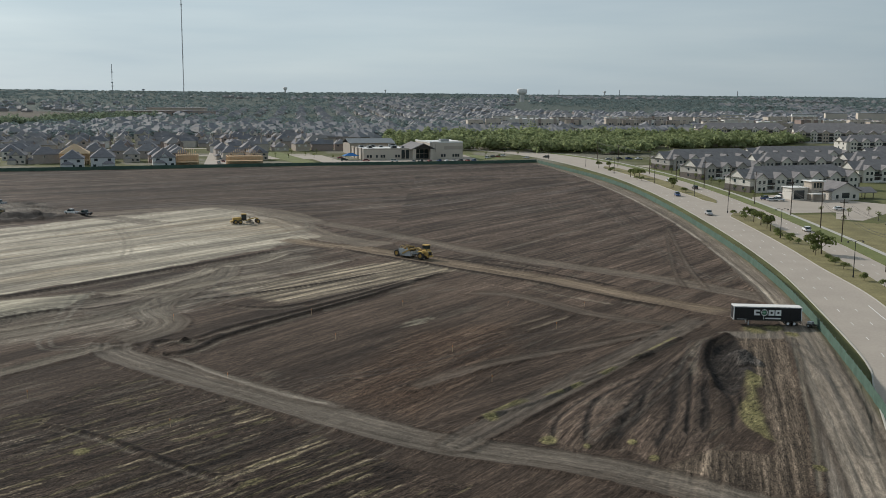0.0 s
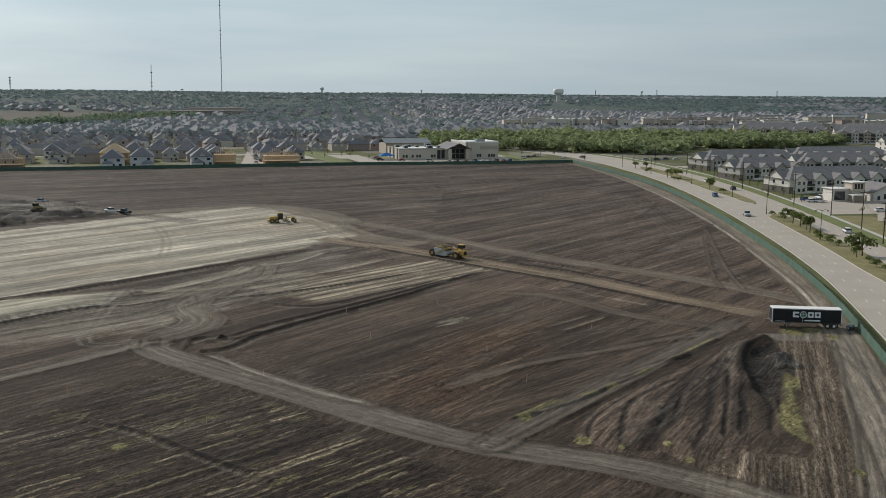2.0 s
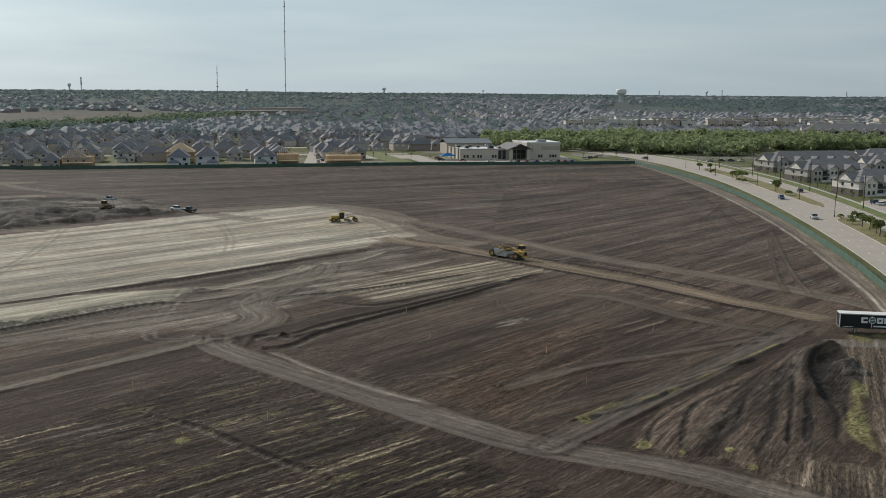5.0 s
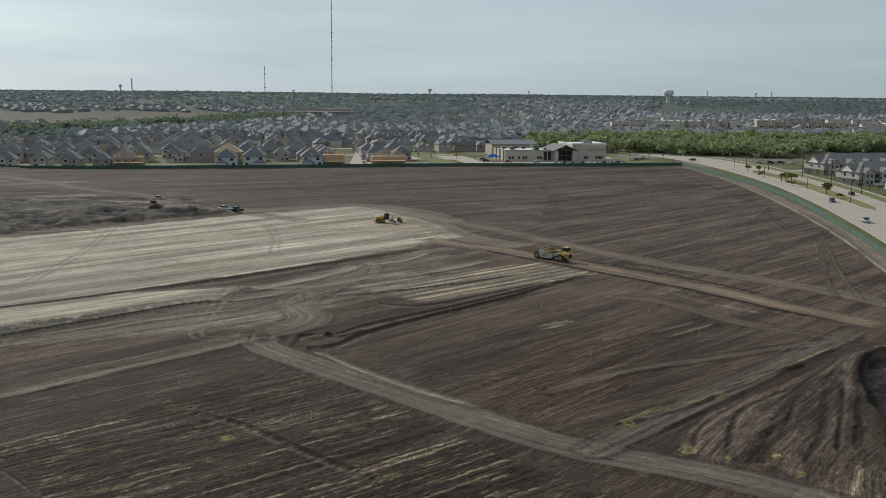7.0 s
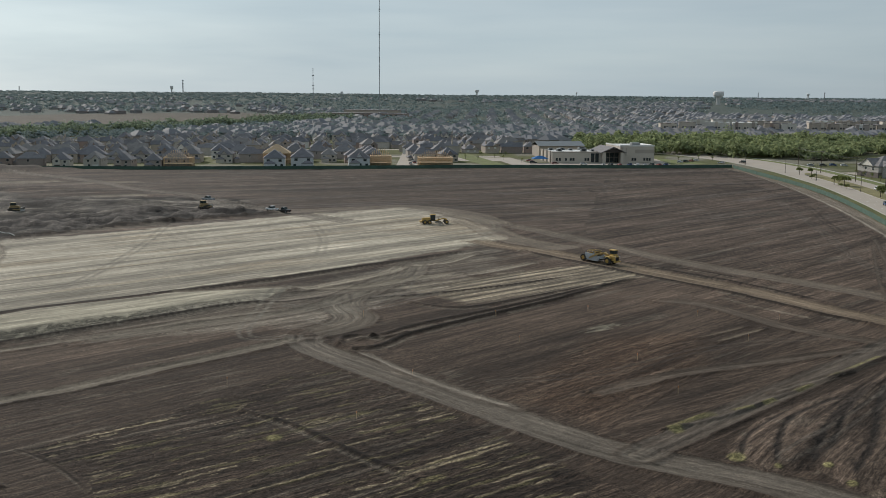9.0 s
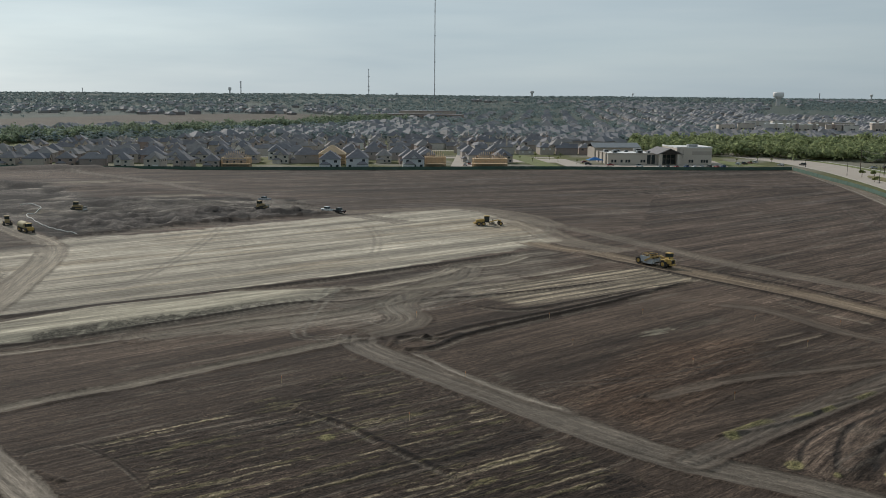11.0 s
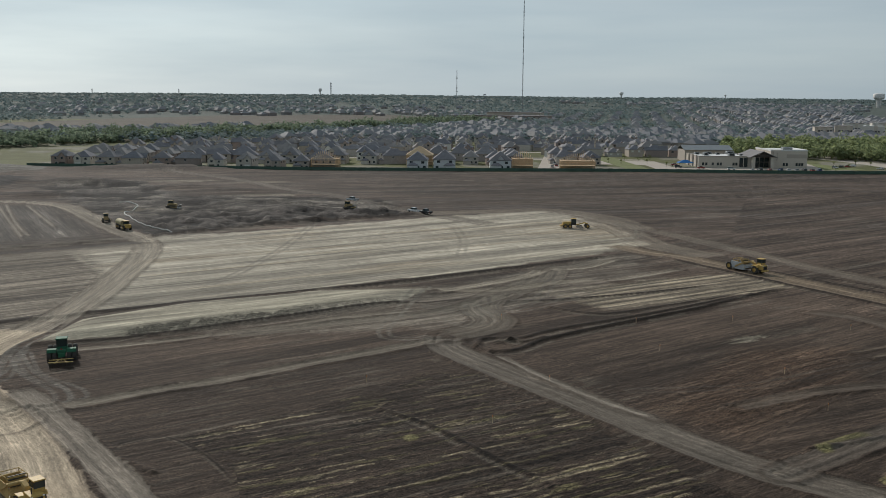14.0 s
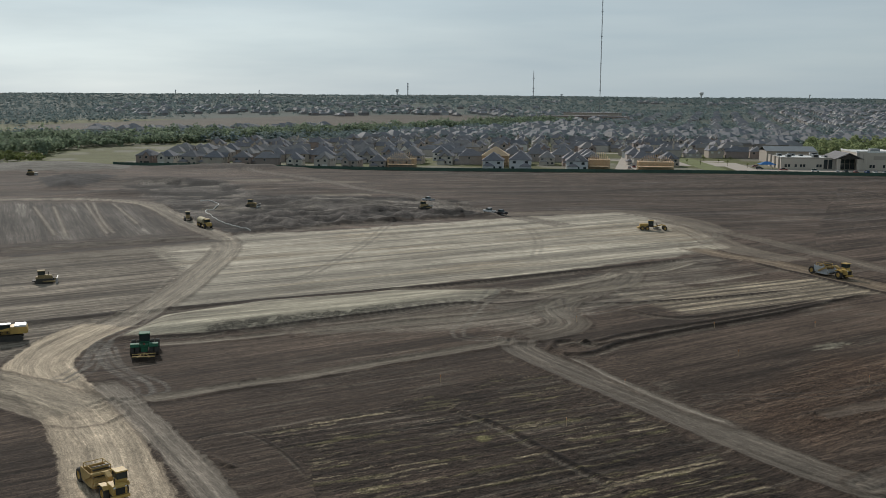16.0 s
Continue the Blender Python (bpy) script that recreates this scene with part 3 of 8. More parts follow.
TYRE_LINES = [  # paired wheel marks: line, half width, colour, strength
    ([(-77.6, 216), (-73.2, 185.3), (-69.8, 171), (-66.2, 167.8), (-59.6, 170.8)], 0.5, (0.190, 0.170, 0.142), 0.7),
    ([(-61.3, 209.4), (-59.5, 204), (-57.4, 204.7), (-52.6, 210.2)], 0.5, (0.070, 0.060, 0.052), 0.7),
    ([(-62.9, 202.1), (-54, 188.6), (-56.6, 182.1), (-62, 186)], 0.5, (0.180, 0.160, 0.132), 0.6),
    ([(-152.3, 309.6), (-137, 259.6), (-127.5, 217.1), (-125.9, 201.1)], 0.6, (0.170, 0.152, 0.128), 0.6),
    ([(61, 440), (62, 350), (61.8, 285.4), (64.8, 240)], 0.6, (0.115, 0.100, 0.085), 0.6),
    ([(50, 581), (60, 499), (69, 428), (68, 378), (68, 338)], 0.6, (0.040, 0.031, 0.025), 0.8),
    ([(40, 276), (57, 298), (79, 339)], 0.5, (0.040, 0.031, 0.025), 0.8),
    ([(-126.4, 145), (-124.8, 136.5), (-117.3, 124.2), (-115.7, 117)], 0.45, (0.165, 0.150, 0.130), 0.8),
    ([(-124.5, 137.6), (-120, 130), (-114.4, 122), (-114.3, 116)], 0.45, (0.160, 0.146, 0.126), 0.7),
    ([(-124.2, 135.7), (-113.2, 126), (-102, 120), (-98, 116)], 0.5, (0.165, 0.150, 0.130), 0.8),
    ([(-121.6, 135), (-111, 125.4), (-99.8, 121), (-96.6, 118)], 0.45, (0.155, 0.140, 0.122), 0.7),
    ([(-140, 170), (-150, 186), (-166, 222), (-172, 250)], 0.6, (0.260, 0.230, 0.185), 0.6),
    ([(-128, 150), (-146, 190), (-160, 220)], 0.6, (0.250, 0.222, 0.180), 0.6),
    ([(-176, 262), (-170, 285), (-168, 310)], 0.7, (0.140, 0.125, 0.108), 0.6),
    ([(-84, 262), (-92, 290), (-104, 318)], 0.6, (0.170, 0.150, 0.125), 0.5),
    ([(-62, 200), (-54, 196), (-47, 205), (-40, 222), (-28, 240)], 0.5, (0.165, 0.148, 0.124), 0.6),
    ([(-70, 196), (-58, 192), (-52, 200), (-50, 216), (-52, 234)], 0.5, (0.165, 0.148, 0.124), 0.6),
    ([(-52, 300), (-44, 316), (-46, 338), (-60, 352)], 0.7, (0.220, 0.195, 0.160), 0.6),
    ([(-30, 280), (-18, 290), (-12, 304), (-20, 316)], 0.7, (0.190, 0.165, 0.135), 0.5),
    ([(20, 124), (30, 140), (40, 158), (46, 176)], 0.4, (0.120, 0.104, 0.088), 0.5),
    ([(62, 150), (66, 168), (69, 184), (72, 202)], 0.5, (0.110, 0.100, 0.088), 0.7),
    ([(54, 120), (59, 138), (63, 156), (64, 174)], 0.5, (0.105, 0.095, 0.083), 0.7),
    ([(-20, 150), (-2, 160), (14, 178), (36, 192)], 0.4, (0.110, 0.094, 0.080), 0.5),
]
BERMS = [  # line, half width, height (earth ridge, near-black core, paler strip on one side)
    ([(53, 181), (49, 176), (45.5, 168), (43.2, 158), (42, 150)], 1.0, 0.8),
    ([(-50, 166.2), (-51, 171.5), (-48.5, 173.6), (-43, 172.9), (-40.5, 178)], 0.7, 0.5),
    ([(-50, 166), (-46.8, 164.3), (-42.6, 167.5), (-39.5, 177), (-29, 194), (-16, 214), (1, 244)], 0.8, 0.5),
    ([(-47.7, 170.8), (-43.8, 175.8), (-39.5, 184.9), (-23.5, 206.6), (-6, 234)], 0.9, 0.45),
    ([(-76.1, 97.9), (-78.9, 103.4), (-74.8, 107.7), (-66, 103.5), (-56.5, 95.7)], 0.22, 0.08),
    ([(-73, 98), (-69, 96.4)], 0.7, 0.4),
    ([(-30, 280), (-18, 268.5), (1, 251), (21, 233), (38, 214), (50, 202)], 0.8, 0.3),
    ([(-21, 283), (-8, 272), (7, 260), (27, 243), (44, 223)], 0.8, 0.3),
    ([(-124, 140), (-110, 151), (-99, 166), (-89, 180), (-80, 192), (-68, 203), (-56, 216)], 0.55, 0.15),
    ([(-57, 206), (-45, 213), (-30, 226), (-14, 243)], 0.8, 0.3),
    ([(-46, 205), (-34, 202), (-20, 218), (-6, 236)], 0.7, 0.3),
    ([(5, 132), (13, 139), (21, 149), (32, 163), (44, 179)], 0.4, 0.25),
    ([(-150, 142), (-132, 165), (-108, 193), (-88, 217), (-66, 247), (-44, 277)], 1.3, 0.5),
    ([(-225, 207), (-206, 232), (-190, 252)], 2.0, 0.6),
    ([(-185, 262), (-166, 298), (-144, 326), (-127, 350)], 2.2, 0.9),
    ([(-53, 128.5), (-44, 124), (-36, 118), (-28.5, 112.5), (-22, 108)], 0.6, 0.25),
    ([(-4, 256), (12, 262), (30, 247)], 0.6, 0.25),
]
HUMPS = [  # spoil heaps: x, y, long radius, short radius, height, heading
    (50, 164, 6, 3.0, 1.3, 65), (49, 156, 4, 2.5, 1.0, 70), (-198, 352, 24, 7, 2.2, 35), (-225, 345, 20, 8, 2.0, 30),
    (-178, 338, 18, 5, 1.6, 50), (-236, 395, 22, 7, 1.5, 30), (-262, 400, 28, 10, 2.0, 25), (-150, 345, 10, 4, 1.4, 45),
    (-345, 492, 60, 14, 3.0, 25), (-320, 400, 34, 12, 3.0, 20), (-300, 345, 26, 9, 2.2, 30),
]
def crisp(n, k):
    return np.clip(0.5 + (n - 0.5) * k, 0, 1)


def ground_relief(x, y):
    """Height, colour, row strength and flow coordinates of the ground at plan points."""
    z = np.zeros_like(x)
    r = np.hypot(x, y)
    field = inside(x, y, FIELD, 2.0)
    fu, fv = np.zeros_like(x), np.zeros_like(x)
    till, rough = np.full_like(x, 0.75), np.full_like(x, 0.35)

    def lay(mask, degrees, rows_k=None, rough_k=None):
        """Rows along one heading where the mask holds."""
        c, sn = math.cos(radians(degrees)), math.sin(radians(degrees))
        fu[mask], fv[mask] = (x * c + y * sn)[mask], (-x * sn + y * c)[mask]
        if rows_k is not None:
            till[mask] = rows_k
        if rough_k is not None:
            rough[mask] = rough_k

    wobble = 26 * (fbm(x / 40, y / 40, 12, 2) - 0.5)
    far = -0.42 * x + y + wobble > 352
    right_far = (x + 0.25 * wobble > -14) & (y + 0.3 * x < 520) & (y - 0.9 * x > 170)
    lay(r >= 0, 55)
    lay(far, 35, 0.9, 0.25)
    lay(right_far, 54, 0.9, 0.35)
    straw_zone = inside(x, y, STRAW_ROWS, 2.0)
    lay(straw_zone > 0.5, 50, 1.0, 0.85)
    lay(inside(x, y, CENTRE, 2.0) > 0.5, 56, 0.7, 0.45)
    red = step(inside(x, y, RED_ROUGH, 14.0), 0.3, 0.8)
    rough = np.maximum(rough, 0.95 * red)
    lay(inside(x, y, SWEEP, 2.0) > 0.5, 47, 0.9, 0.15)
    far_mix = step(-0.42 * x + y + wobble, 340, 365)
    near = step(r, 230, 150)
    rough = np.clip(rough + 0.30 * near, 0, 1)
    broad = fbm(x / 45, y / 45, 11, 3)
    mids = crisp(fbm(fu / 60, fv / 4.2, 17, 3), 1.6)
    clods = 0.5 + (fbm(x / 0.9, y / 0.9, 23, 2) - 0.5) * near
    tone = 0.62 + 0.34 * (mids - 0.5) + 0.7 * (broad - 0.5)
    # Backlit shade put into the colour on the left; near ground also darker.
    backlit_dim = 1.16 - 0.30 * step(r, 230, 130) - 0.12 * step(-x - 0.35 * y, -78, -10) * step(r, 330, 240)
    col = SOIL_DARK[None] * (0.50 + tone[:, None] * 0.95) * backlit_dim[:, None]
    # pale crusts and dark damp bands along the rows
    crust = step(fbm(fu / 14, fv / 0.9, 33, 2) * near + fbm(fu / 30, fv / 2.4, 32, 2) * (1 - near), 0.64, 0.69) * step(fbm(x / 18, y / 18, 34, 2), 0.45, 0.62)
    col = col * (1 - 0.6 * crust[:, None]) + 0.6 * crust[:, None] * np.array((0.135, 0.112, 0.088))
    damp = step(fbm(fu / 80, fv / 7.0, 36, 3), 0.54, 0.66)[:, None] * 0.35
    col = col * (1 - damp)
    far_dark = (step(fbm(fu / 110, fv / 9.0, 38, 3), 0.42, 0.56) * far_mix * 0.30)[:, None]
    col = col * (1 - far_dark)
    far_pale = step(fbm(fu / 70, fv / 6.0, 35, 3), 0.57, 0.70) * far_mix
    col = col * (1 - 0.45 * far_pale[:, None]) + 0.45 * far_pale[:, None] * np.array((0.128, 0.108, 0.092))
    # Haze put into the soil colour: greyer and bluer away from the viewpoint.
    haze_mix = step(r, 170, 380)[:, None]
    col = col * (1 - haze_mix + haze_mix * np.array((0.92, 0.95, 1.01))[None])
    col = col * (1 + red[:, None] * np.array((0.22, 0.10, 0.0))[None])
    z = z + field * ((mids - 0.5) * 0.12 + (clods - 0.5) * 0.22 * rough)
    # straw left in the rows, in long narrow strips
    sv = fv / 1.15 + 0.8 * fbm(x / 30, y / 30, 42, 2)
    strip = step(np.abs((sv % 1.0) - 0.5), 0.30, 0.14) * step(lattice(np.floor(sv), np.floor(sv) * 0, 44), 0.66, 0.72)
    straw_m = strip * step(fbm(fu / 13, np.floor(sv) * 3.3, 43, 2), 0.50, 0.55) * step(fbm(fu / 2.2, fv / 0.5, 46, 2), 0.24, 0.36) * straw_zone * step(fbm(x / 16, y / 16, 47, 2), 0.40, 0.52)
    straw_m = np.maximum(straw_m, step(fbm(fu / 5, fv / 0.6, 41, 3), 0.67, 0.71) * straw_zone * step(fbm(x / 9, y / 9, 48), 0.50, 0.62))
    sc = np.array((0.225, 0.185, 0.122)) * (0.6 + 0.8 * vnoise(x * 1.8, y * 1.8, 45)[:, None])
    col = col * (1 - 0.20 * straw_zone[:, None])
    col = col * (1 - 0.85 * straw_m[:, None]) + 0.85 * straw_m[:, None] * sc
    brown = step(fbm(fu / 9, fv / 0.9, 51, 3), 0.54, 0.64) * red * 0.65
    col = col * (1 - brown[:, None]) + brown[:, None] * np.array((0.150, 0.106, 0.076))
    patch = step(0.9 * (streaks(x, y, 48, 5, 0.9, 57, 3) - 0.5) + 0.75 * np.exp(-(((x + 5) * 0.67 + (y - 190) * 0.74) / 7) ** 2 - (((y - 190) * 0.67 - (x + 5) * 0.74) / 2.5) ** 2) , 0.42, 0.58)
    col = col * (1 - patch[:, None]) + patch[:, None] * np.array((0.240, 0.215, 0.165))
    # pale compacted pad, cream along its lower edge
    edge = (fbm(x / 6, y / 6, 61, 3) - 0.5) * 0.9
    pad = step(inside(x, y, PAD, 10.0) + edge * 0.5, 0.45, 0.65)
    lay(pad > 0.5, 54, 0.62, 0.06)
    pst = crisp(streaks(x, y, 54, 90, 4.2, 63, 3), 2.2)
    cream = step(line_distance(x, y, curve_points(PAD[7:14]), 24.0)[0], 20, 2)
    pcol = np.array((0.365, 0.328, 0.266)) * (0.58 + 0.72 * pst[:, None]) + cream[:, None] * np.array((0.150, 0.132, 0.098)) * step(pst, 0.35, 0.7)[:, None]
    tanst = step(streaks(x, y, 53, 45, 3.0, 65, 2), 0.62, 0.75)[:, None] * (1 - cream[:, None])
    pcol = pcol * (1 - 0.5 * tanst) + 0.5 * tanst * np.array((0.27, 0.21, 0.14))
    col = col * (1 - pad[:, None]) + pad[:, None] * pcol
    bank = step(inside(x, y, BANK, 6.0) + edge * 0.4, 0.42, 0.58)
    lay(bank > 0.5, 52, 0.45, 0.15)
    col = col * (1 - bank[:, None]) + bank[:, None] * np.array((0.380, 0.345, 0.268)) * (0.55 + 0.8 * crisp(streaks(x, y, 50, 22, 1.6, 67), 1.8)[:, None])
    z = z + 1.6 * step(inside(x, y, BANK, 14.0), 0.2, 0.9)
    d, side, run = line_distance(x, y, curve_points([(-110, 152.5), (-99, 167), (-88, 181), (-77, 194)], 3.0), 12.0)
    face = step(d, 5.0, 1.5) * bank * step(fbm(x / 1.4, y / 1.4, 68, 3) + 0.25 * step(d, 5, 0), 0.48, 0.62)
    rough = np.maximum(rough, face)
    col = col * (1 - 0.62 * face[:, None])
    left = step(inside(x, y, LEFT_GROUND, 16.0) + edge * 0.6, 0.35, 0.75) * 0.75
    lay(left > 0.4, 57, 0.95, 0.2)
    lcol = np.array((0.165, 0.143, 0.114)) * (0.42 + 1.2 * crisp(streaks(x, y, 57, 50, 3.0, 69, 3), 2.4)[:, None])
    col = col * (1 - left[:, None]) + left[:, None] * lcol
    band = step(inside(x, y, TAN_BAND, 10.0) + edge * 0.5, 0.35, 0.7)
    lay(band > 0.5, 52, 0.9, 0.1)
    sv = (y * math.cos(radians(51)) - x * math.sin(radians(51))) / 3.1 + 0.5 * fbm(x / 30, y / 30, 72, 2)
    bst = step(np.abs((sv % 1.0) - 0.5), 0.34, 0.16) * (0.25 + 0.75 * vnoise(np.floor(sv) * 7.7, (x + y) / 45, 71)) * (0.6 + 0.5 * streaks(x, y, 51, 8, 1.2, 70))
    bcol = np.array((0.500, 0.415, 0.295)) * bst[:, None] + np.array((0.150, 0.126, 0.098)) * (1 - bst[:, None])
    col = col * (1 - 0.9 * band[:, None]) + 0.9 * band[:, None] * bcol
    mixg = step(inside(x, y, [(-62, 176), (-100, 160), (-76, 214), (-40, 290), (-30, 250), (-50, 205)], 14) + edge, 0.3, 0.8) * 0.5
    col = col * (1 - mixg[:, None]) + mixg[:, None] * np.array((0.225, 0.198, 0.162)) * (0.4 + 1.2 * crisp(streaks(x, y, 50, 36, 2.2, 73, 3), 2.4)[:, None])
    # rough ground by the pit, with heaps of dark clods along its edge
    pit = step(inside(x, y, PIT, 20.0) + edge * 0.5, 0.3, 0.7)
    pn = fbm(x / 11, y / 11, 81, 4)
    lay(pit > 0.5, 32, 0.6, 0.9)
    pitc = np.array((0.066, 0.058, 0.052)) * (0.28 + 1.5 * crisp(pn, 4.2)[:, None]) + (step(streaks(x, y, 28, 34, 5, 83, 3), 0.52, 0.60) * step(pn, 0.35, 0.6))[:, None] * np.array((0.100, 0.088, 0.070))
    col = col * (1 - pit[:, None]) + pit[:, None] * pitc
    z = z + pit * (pn - 0.5) * 3.0 * step(r, 900, 300)
    cb = step(inside(x, y, CLOD_BAND, 8.0) + edge * 0.7, 0.35, 0.6)
    hn = fbm(x / 4.5, y / 4.5, 87, 3)
    col = col * (1 - cb[:, None]) + cb[:, None] * np.array((0.062, 0.054, 0.049)) * (0.22 + 1.5 * crisp(hn, 4.0)[:, None])
    z = z + cb * np.maximum(hn - 0.45, 0) * 3.2
    for tx, ty, ta in ((-232.7, 321.3, 7), (-287, 428, 22), (-190, 372.5, 9), (-215, 386, 16), (-247, 440, 14)):
        k = np.exp(-(((x - tx) * 0.8 + (y - ty) * 0.6) / ta) ** 2 - (((y - ty) * 0.8 - (x - tx) * 0.6) / (ta * 0.35)) ** 2)
        m = (step(k + edge * 0.8, 0.25, 0.6) * 0.75)[:, None]
        col = col * (1 - m) + m * np.array((0.185, 0.160, 0.122)) * (0.7 + 0.6 * hn[:, None])
    hill_m = step(inside(x, y, PALE_HILL, 16.0) + edge * 0.3, 0.35, 0.6)[:, None]
    col = col * (1 - hill_m) + hill_m * np.array((0.150, 0.140, 0.122))
    z = z + 4.0 * step(inside(x, y, PALE_HILL, 60.0), 0.2, 1.0)
    heap_m = step(inside(x, y, DARK_HEAP, 10.0) + edge * 0.5, 0.35, 0.6)
    col = col * (1 - heap_m[:, None]) + heap_m[:, None] * np.array((0.028, 0.026, 0.026)) * (0.7 + 0.6 * hn[:, None])
    z = z + 3.0 * step(inside(x, y, DARK_HEAP, 26.0), 0.1, 1.0) * (0.6 + 0.8 * hn)
    grey = inside(x, y, [(-330, 298), (-271, 318), (-211, 272), (-199, 252), (-234, 214), (-300, 220), (-400, 260)], 20)
    lay(grey > 0.5, 137, 0.7, 0.2)
    gs = crisp(streaks(x, y, 138, 60, 4.5, 85, 3), 2.0)
    gcol = np.array((0.105, 0.095, 0.084)) * (0.55 + 0.8 * gs[:, None]) + step(gs, 0.82, 0.95)[:, None] * np.array((0.09, 0.082, 0.07))
    col = col * (1 - 0.8 * grey[:, None]) + 0.8 * grey[:, None] * gcol
    # gravelly drive near the trailer, clod ground, dumped ridges and the dark hollow
    pale = step(inside(x, y, LOT_PALE, 5.0) + edge * 0.4, 0.35, 0.65)
    ln = crisp(streaks(x, y, 74, 22, 0.8, 91, 3), 2.0)
    lay(pale > 0.5, 73, 0.55, 0.15)
    col = col * (1 - pale[:, None]) + pale[:, None] * np.array((0.188, 0.162, 0.134)) * (0.76 + 0.4 * ln[:, None])
    dark = step(inside(x, y, LOT_DARK, 4.0) + edge * 0.6, 0.35, 0.65)
    lay(dark > 0.5, 75, 0.85, 0.9)
    col = col * (1 - dark[:, None]) + dark[:, None] * np.array((0.140, 0.108, 0.080)) * (0.45 + 0.95 * ln[:, None] + 0.3 * (clods[:, None] - 0.5))
    z = z + (dark + pale) * (ln - 0.5) * 0.10
    lot = np.maximum(pale, dark)
    fan = step(inside(x, y, FAN_GROUND, 3.0) + edge * 0.3, 0.35, 0.65)
    ang, dist = np.arctan2(y - 190.0, x - 53.0), np.hypot(x - 53.0, y - 190.0)
    fm = fan > 0.5
    fu[fm], fv[fm] = dist[fm], ((ang + 2.05) * (10 + 0.55 * dist) + 500.0)[fm]
    till, rough = np.where(fm, 0.95, till), np.where(fm, 0.6, rough)
    fn = vnoise(ang * 26, dist / 40, 92)
    col = col * (1 - fan[:, None]) + fan[:, None] * np.array((0.082, 0.060, 0.046)) * (0.45 + 0.85 * crisp(fn, 1.8)[:, None])
    z = z + step(inside(x, y, FAN_GROUND, 9.0), 0.4, 1.0) * (0.35 + 0.35 * crisp(fn, 1.6)) * step(dist, 6, 22)
    grit = (fan * step(fbm(x / 5, y / 2.5, 93, 2), 0.60, 0.68) * step(dist, 38, 52) * step(ang, -2.0, -2.25))[:, None]
    col = col * (1 - 0.7 * grit) + 0.7 * grit * np.array((0.165, 0.142, 0.115))
    for line, half in SHADE_GROOVES:
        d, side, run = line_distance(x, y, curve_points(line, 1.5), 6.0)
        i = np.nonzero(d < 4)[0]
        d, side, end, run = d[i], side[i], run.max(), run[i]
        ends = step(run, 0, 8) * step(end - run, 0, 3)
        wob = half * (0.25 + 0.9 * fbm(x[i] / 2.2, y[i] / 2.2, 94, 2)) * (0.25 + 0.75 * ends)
        # Shadow painted near-black in each cut groove, lit flank painted paler beside it.
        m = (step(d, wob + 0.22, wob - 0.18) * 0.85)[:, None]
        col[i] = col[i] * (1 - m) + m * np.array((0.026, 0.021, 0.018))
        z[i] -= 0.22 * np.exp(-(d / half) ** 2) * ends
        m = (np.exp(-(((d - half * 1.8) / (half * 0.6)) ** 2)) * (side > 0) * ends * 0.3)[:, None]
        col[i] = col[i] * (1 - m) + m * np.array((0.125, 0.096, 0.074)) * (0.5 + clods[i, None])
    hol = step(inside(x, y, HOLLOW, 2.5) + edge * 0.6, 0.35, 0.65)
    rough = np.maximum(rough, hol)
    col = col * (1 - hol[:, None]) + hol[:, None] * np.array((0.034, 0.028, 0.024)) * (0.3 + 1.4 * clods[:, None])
    z = z - 0.6 * step(inside(x, y, HOLLOW, 5.0), 0.3, 1.0)
    sg = step(inside(x, y, SPOIL_GREY, 3.0) + edge * 0.7, 0.35, 0.65) * 0.8
    col = col * (1 - sg[:, None]) + sg[:, None] * np.array((0.120, 0.108, 0.098)) * (0.4 + 1.2 * clods[:, None])
    z = z + 0.9 * sg * clods
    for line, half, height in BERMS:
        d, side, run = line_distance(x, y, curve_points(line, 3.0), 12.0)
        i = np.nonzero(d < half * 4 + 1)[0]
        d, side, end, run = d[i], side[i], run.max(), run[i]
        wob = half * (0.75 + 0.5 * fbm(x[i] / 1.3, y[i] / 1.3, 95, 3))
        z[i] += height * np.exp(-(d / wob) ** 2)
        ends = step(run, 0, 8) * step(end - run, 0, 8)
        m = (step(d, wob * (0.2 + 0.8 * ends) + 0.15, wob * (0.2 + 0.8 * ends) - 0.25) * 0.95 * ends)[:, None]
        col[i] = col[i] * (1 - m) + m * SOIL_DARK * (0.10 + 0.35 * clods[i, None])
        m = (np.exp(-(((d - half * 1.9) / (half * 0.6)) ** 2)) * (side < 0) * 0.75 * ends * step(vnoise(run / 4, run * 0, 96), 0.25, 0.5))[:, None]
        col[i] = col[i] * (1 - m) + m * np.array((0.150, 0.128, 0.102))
    for line, half, colour, strength, ruts in TRACKS:
        d, side, run = line_distance(x, y, curve_points(line, 3.0), 14.0)
        i = np.nonzero(d < half * 1.5 + 2)[0]
        d, side, end, run = d[i], side[i], run.max(), run[i]
        ragged = fbm(x[i] / 0.9, y[i] / 0.9, 100, 3)
        wob = half * (0.8 + 0.4 * fbm(x[i] / 9, y[i] / 9, 97)) + 0.9 * (ragged - 0.5)
        m = step(d, wob + 0.15, wob - 0.15) * strength * step(run + 3 * ragged, 1.5, 4.5) * step(end - run + 3 * ragged, 1.5, 4.5)
        grade = 2.0 if half > 5 else 0.8
        lane = 0.74 + 0.52 * crisp(0.6 * vnoise(side * d / grade, run / 120, 99) + 0.4 * vnoise(side * d / (grade * 0.45), run / 60, 98), 2.2)
        along = 0.84 + 0.32 * fbm(side * d / 1.8, run / 7, 101, 2)
        m = (m * np.clip(0.72 + 0.45 * vnoise(side * d / 1.1, run / 20, 103), 0, 1))[:, None]
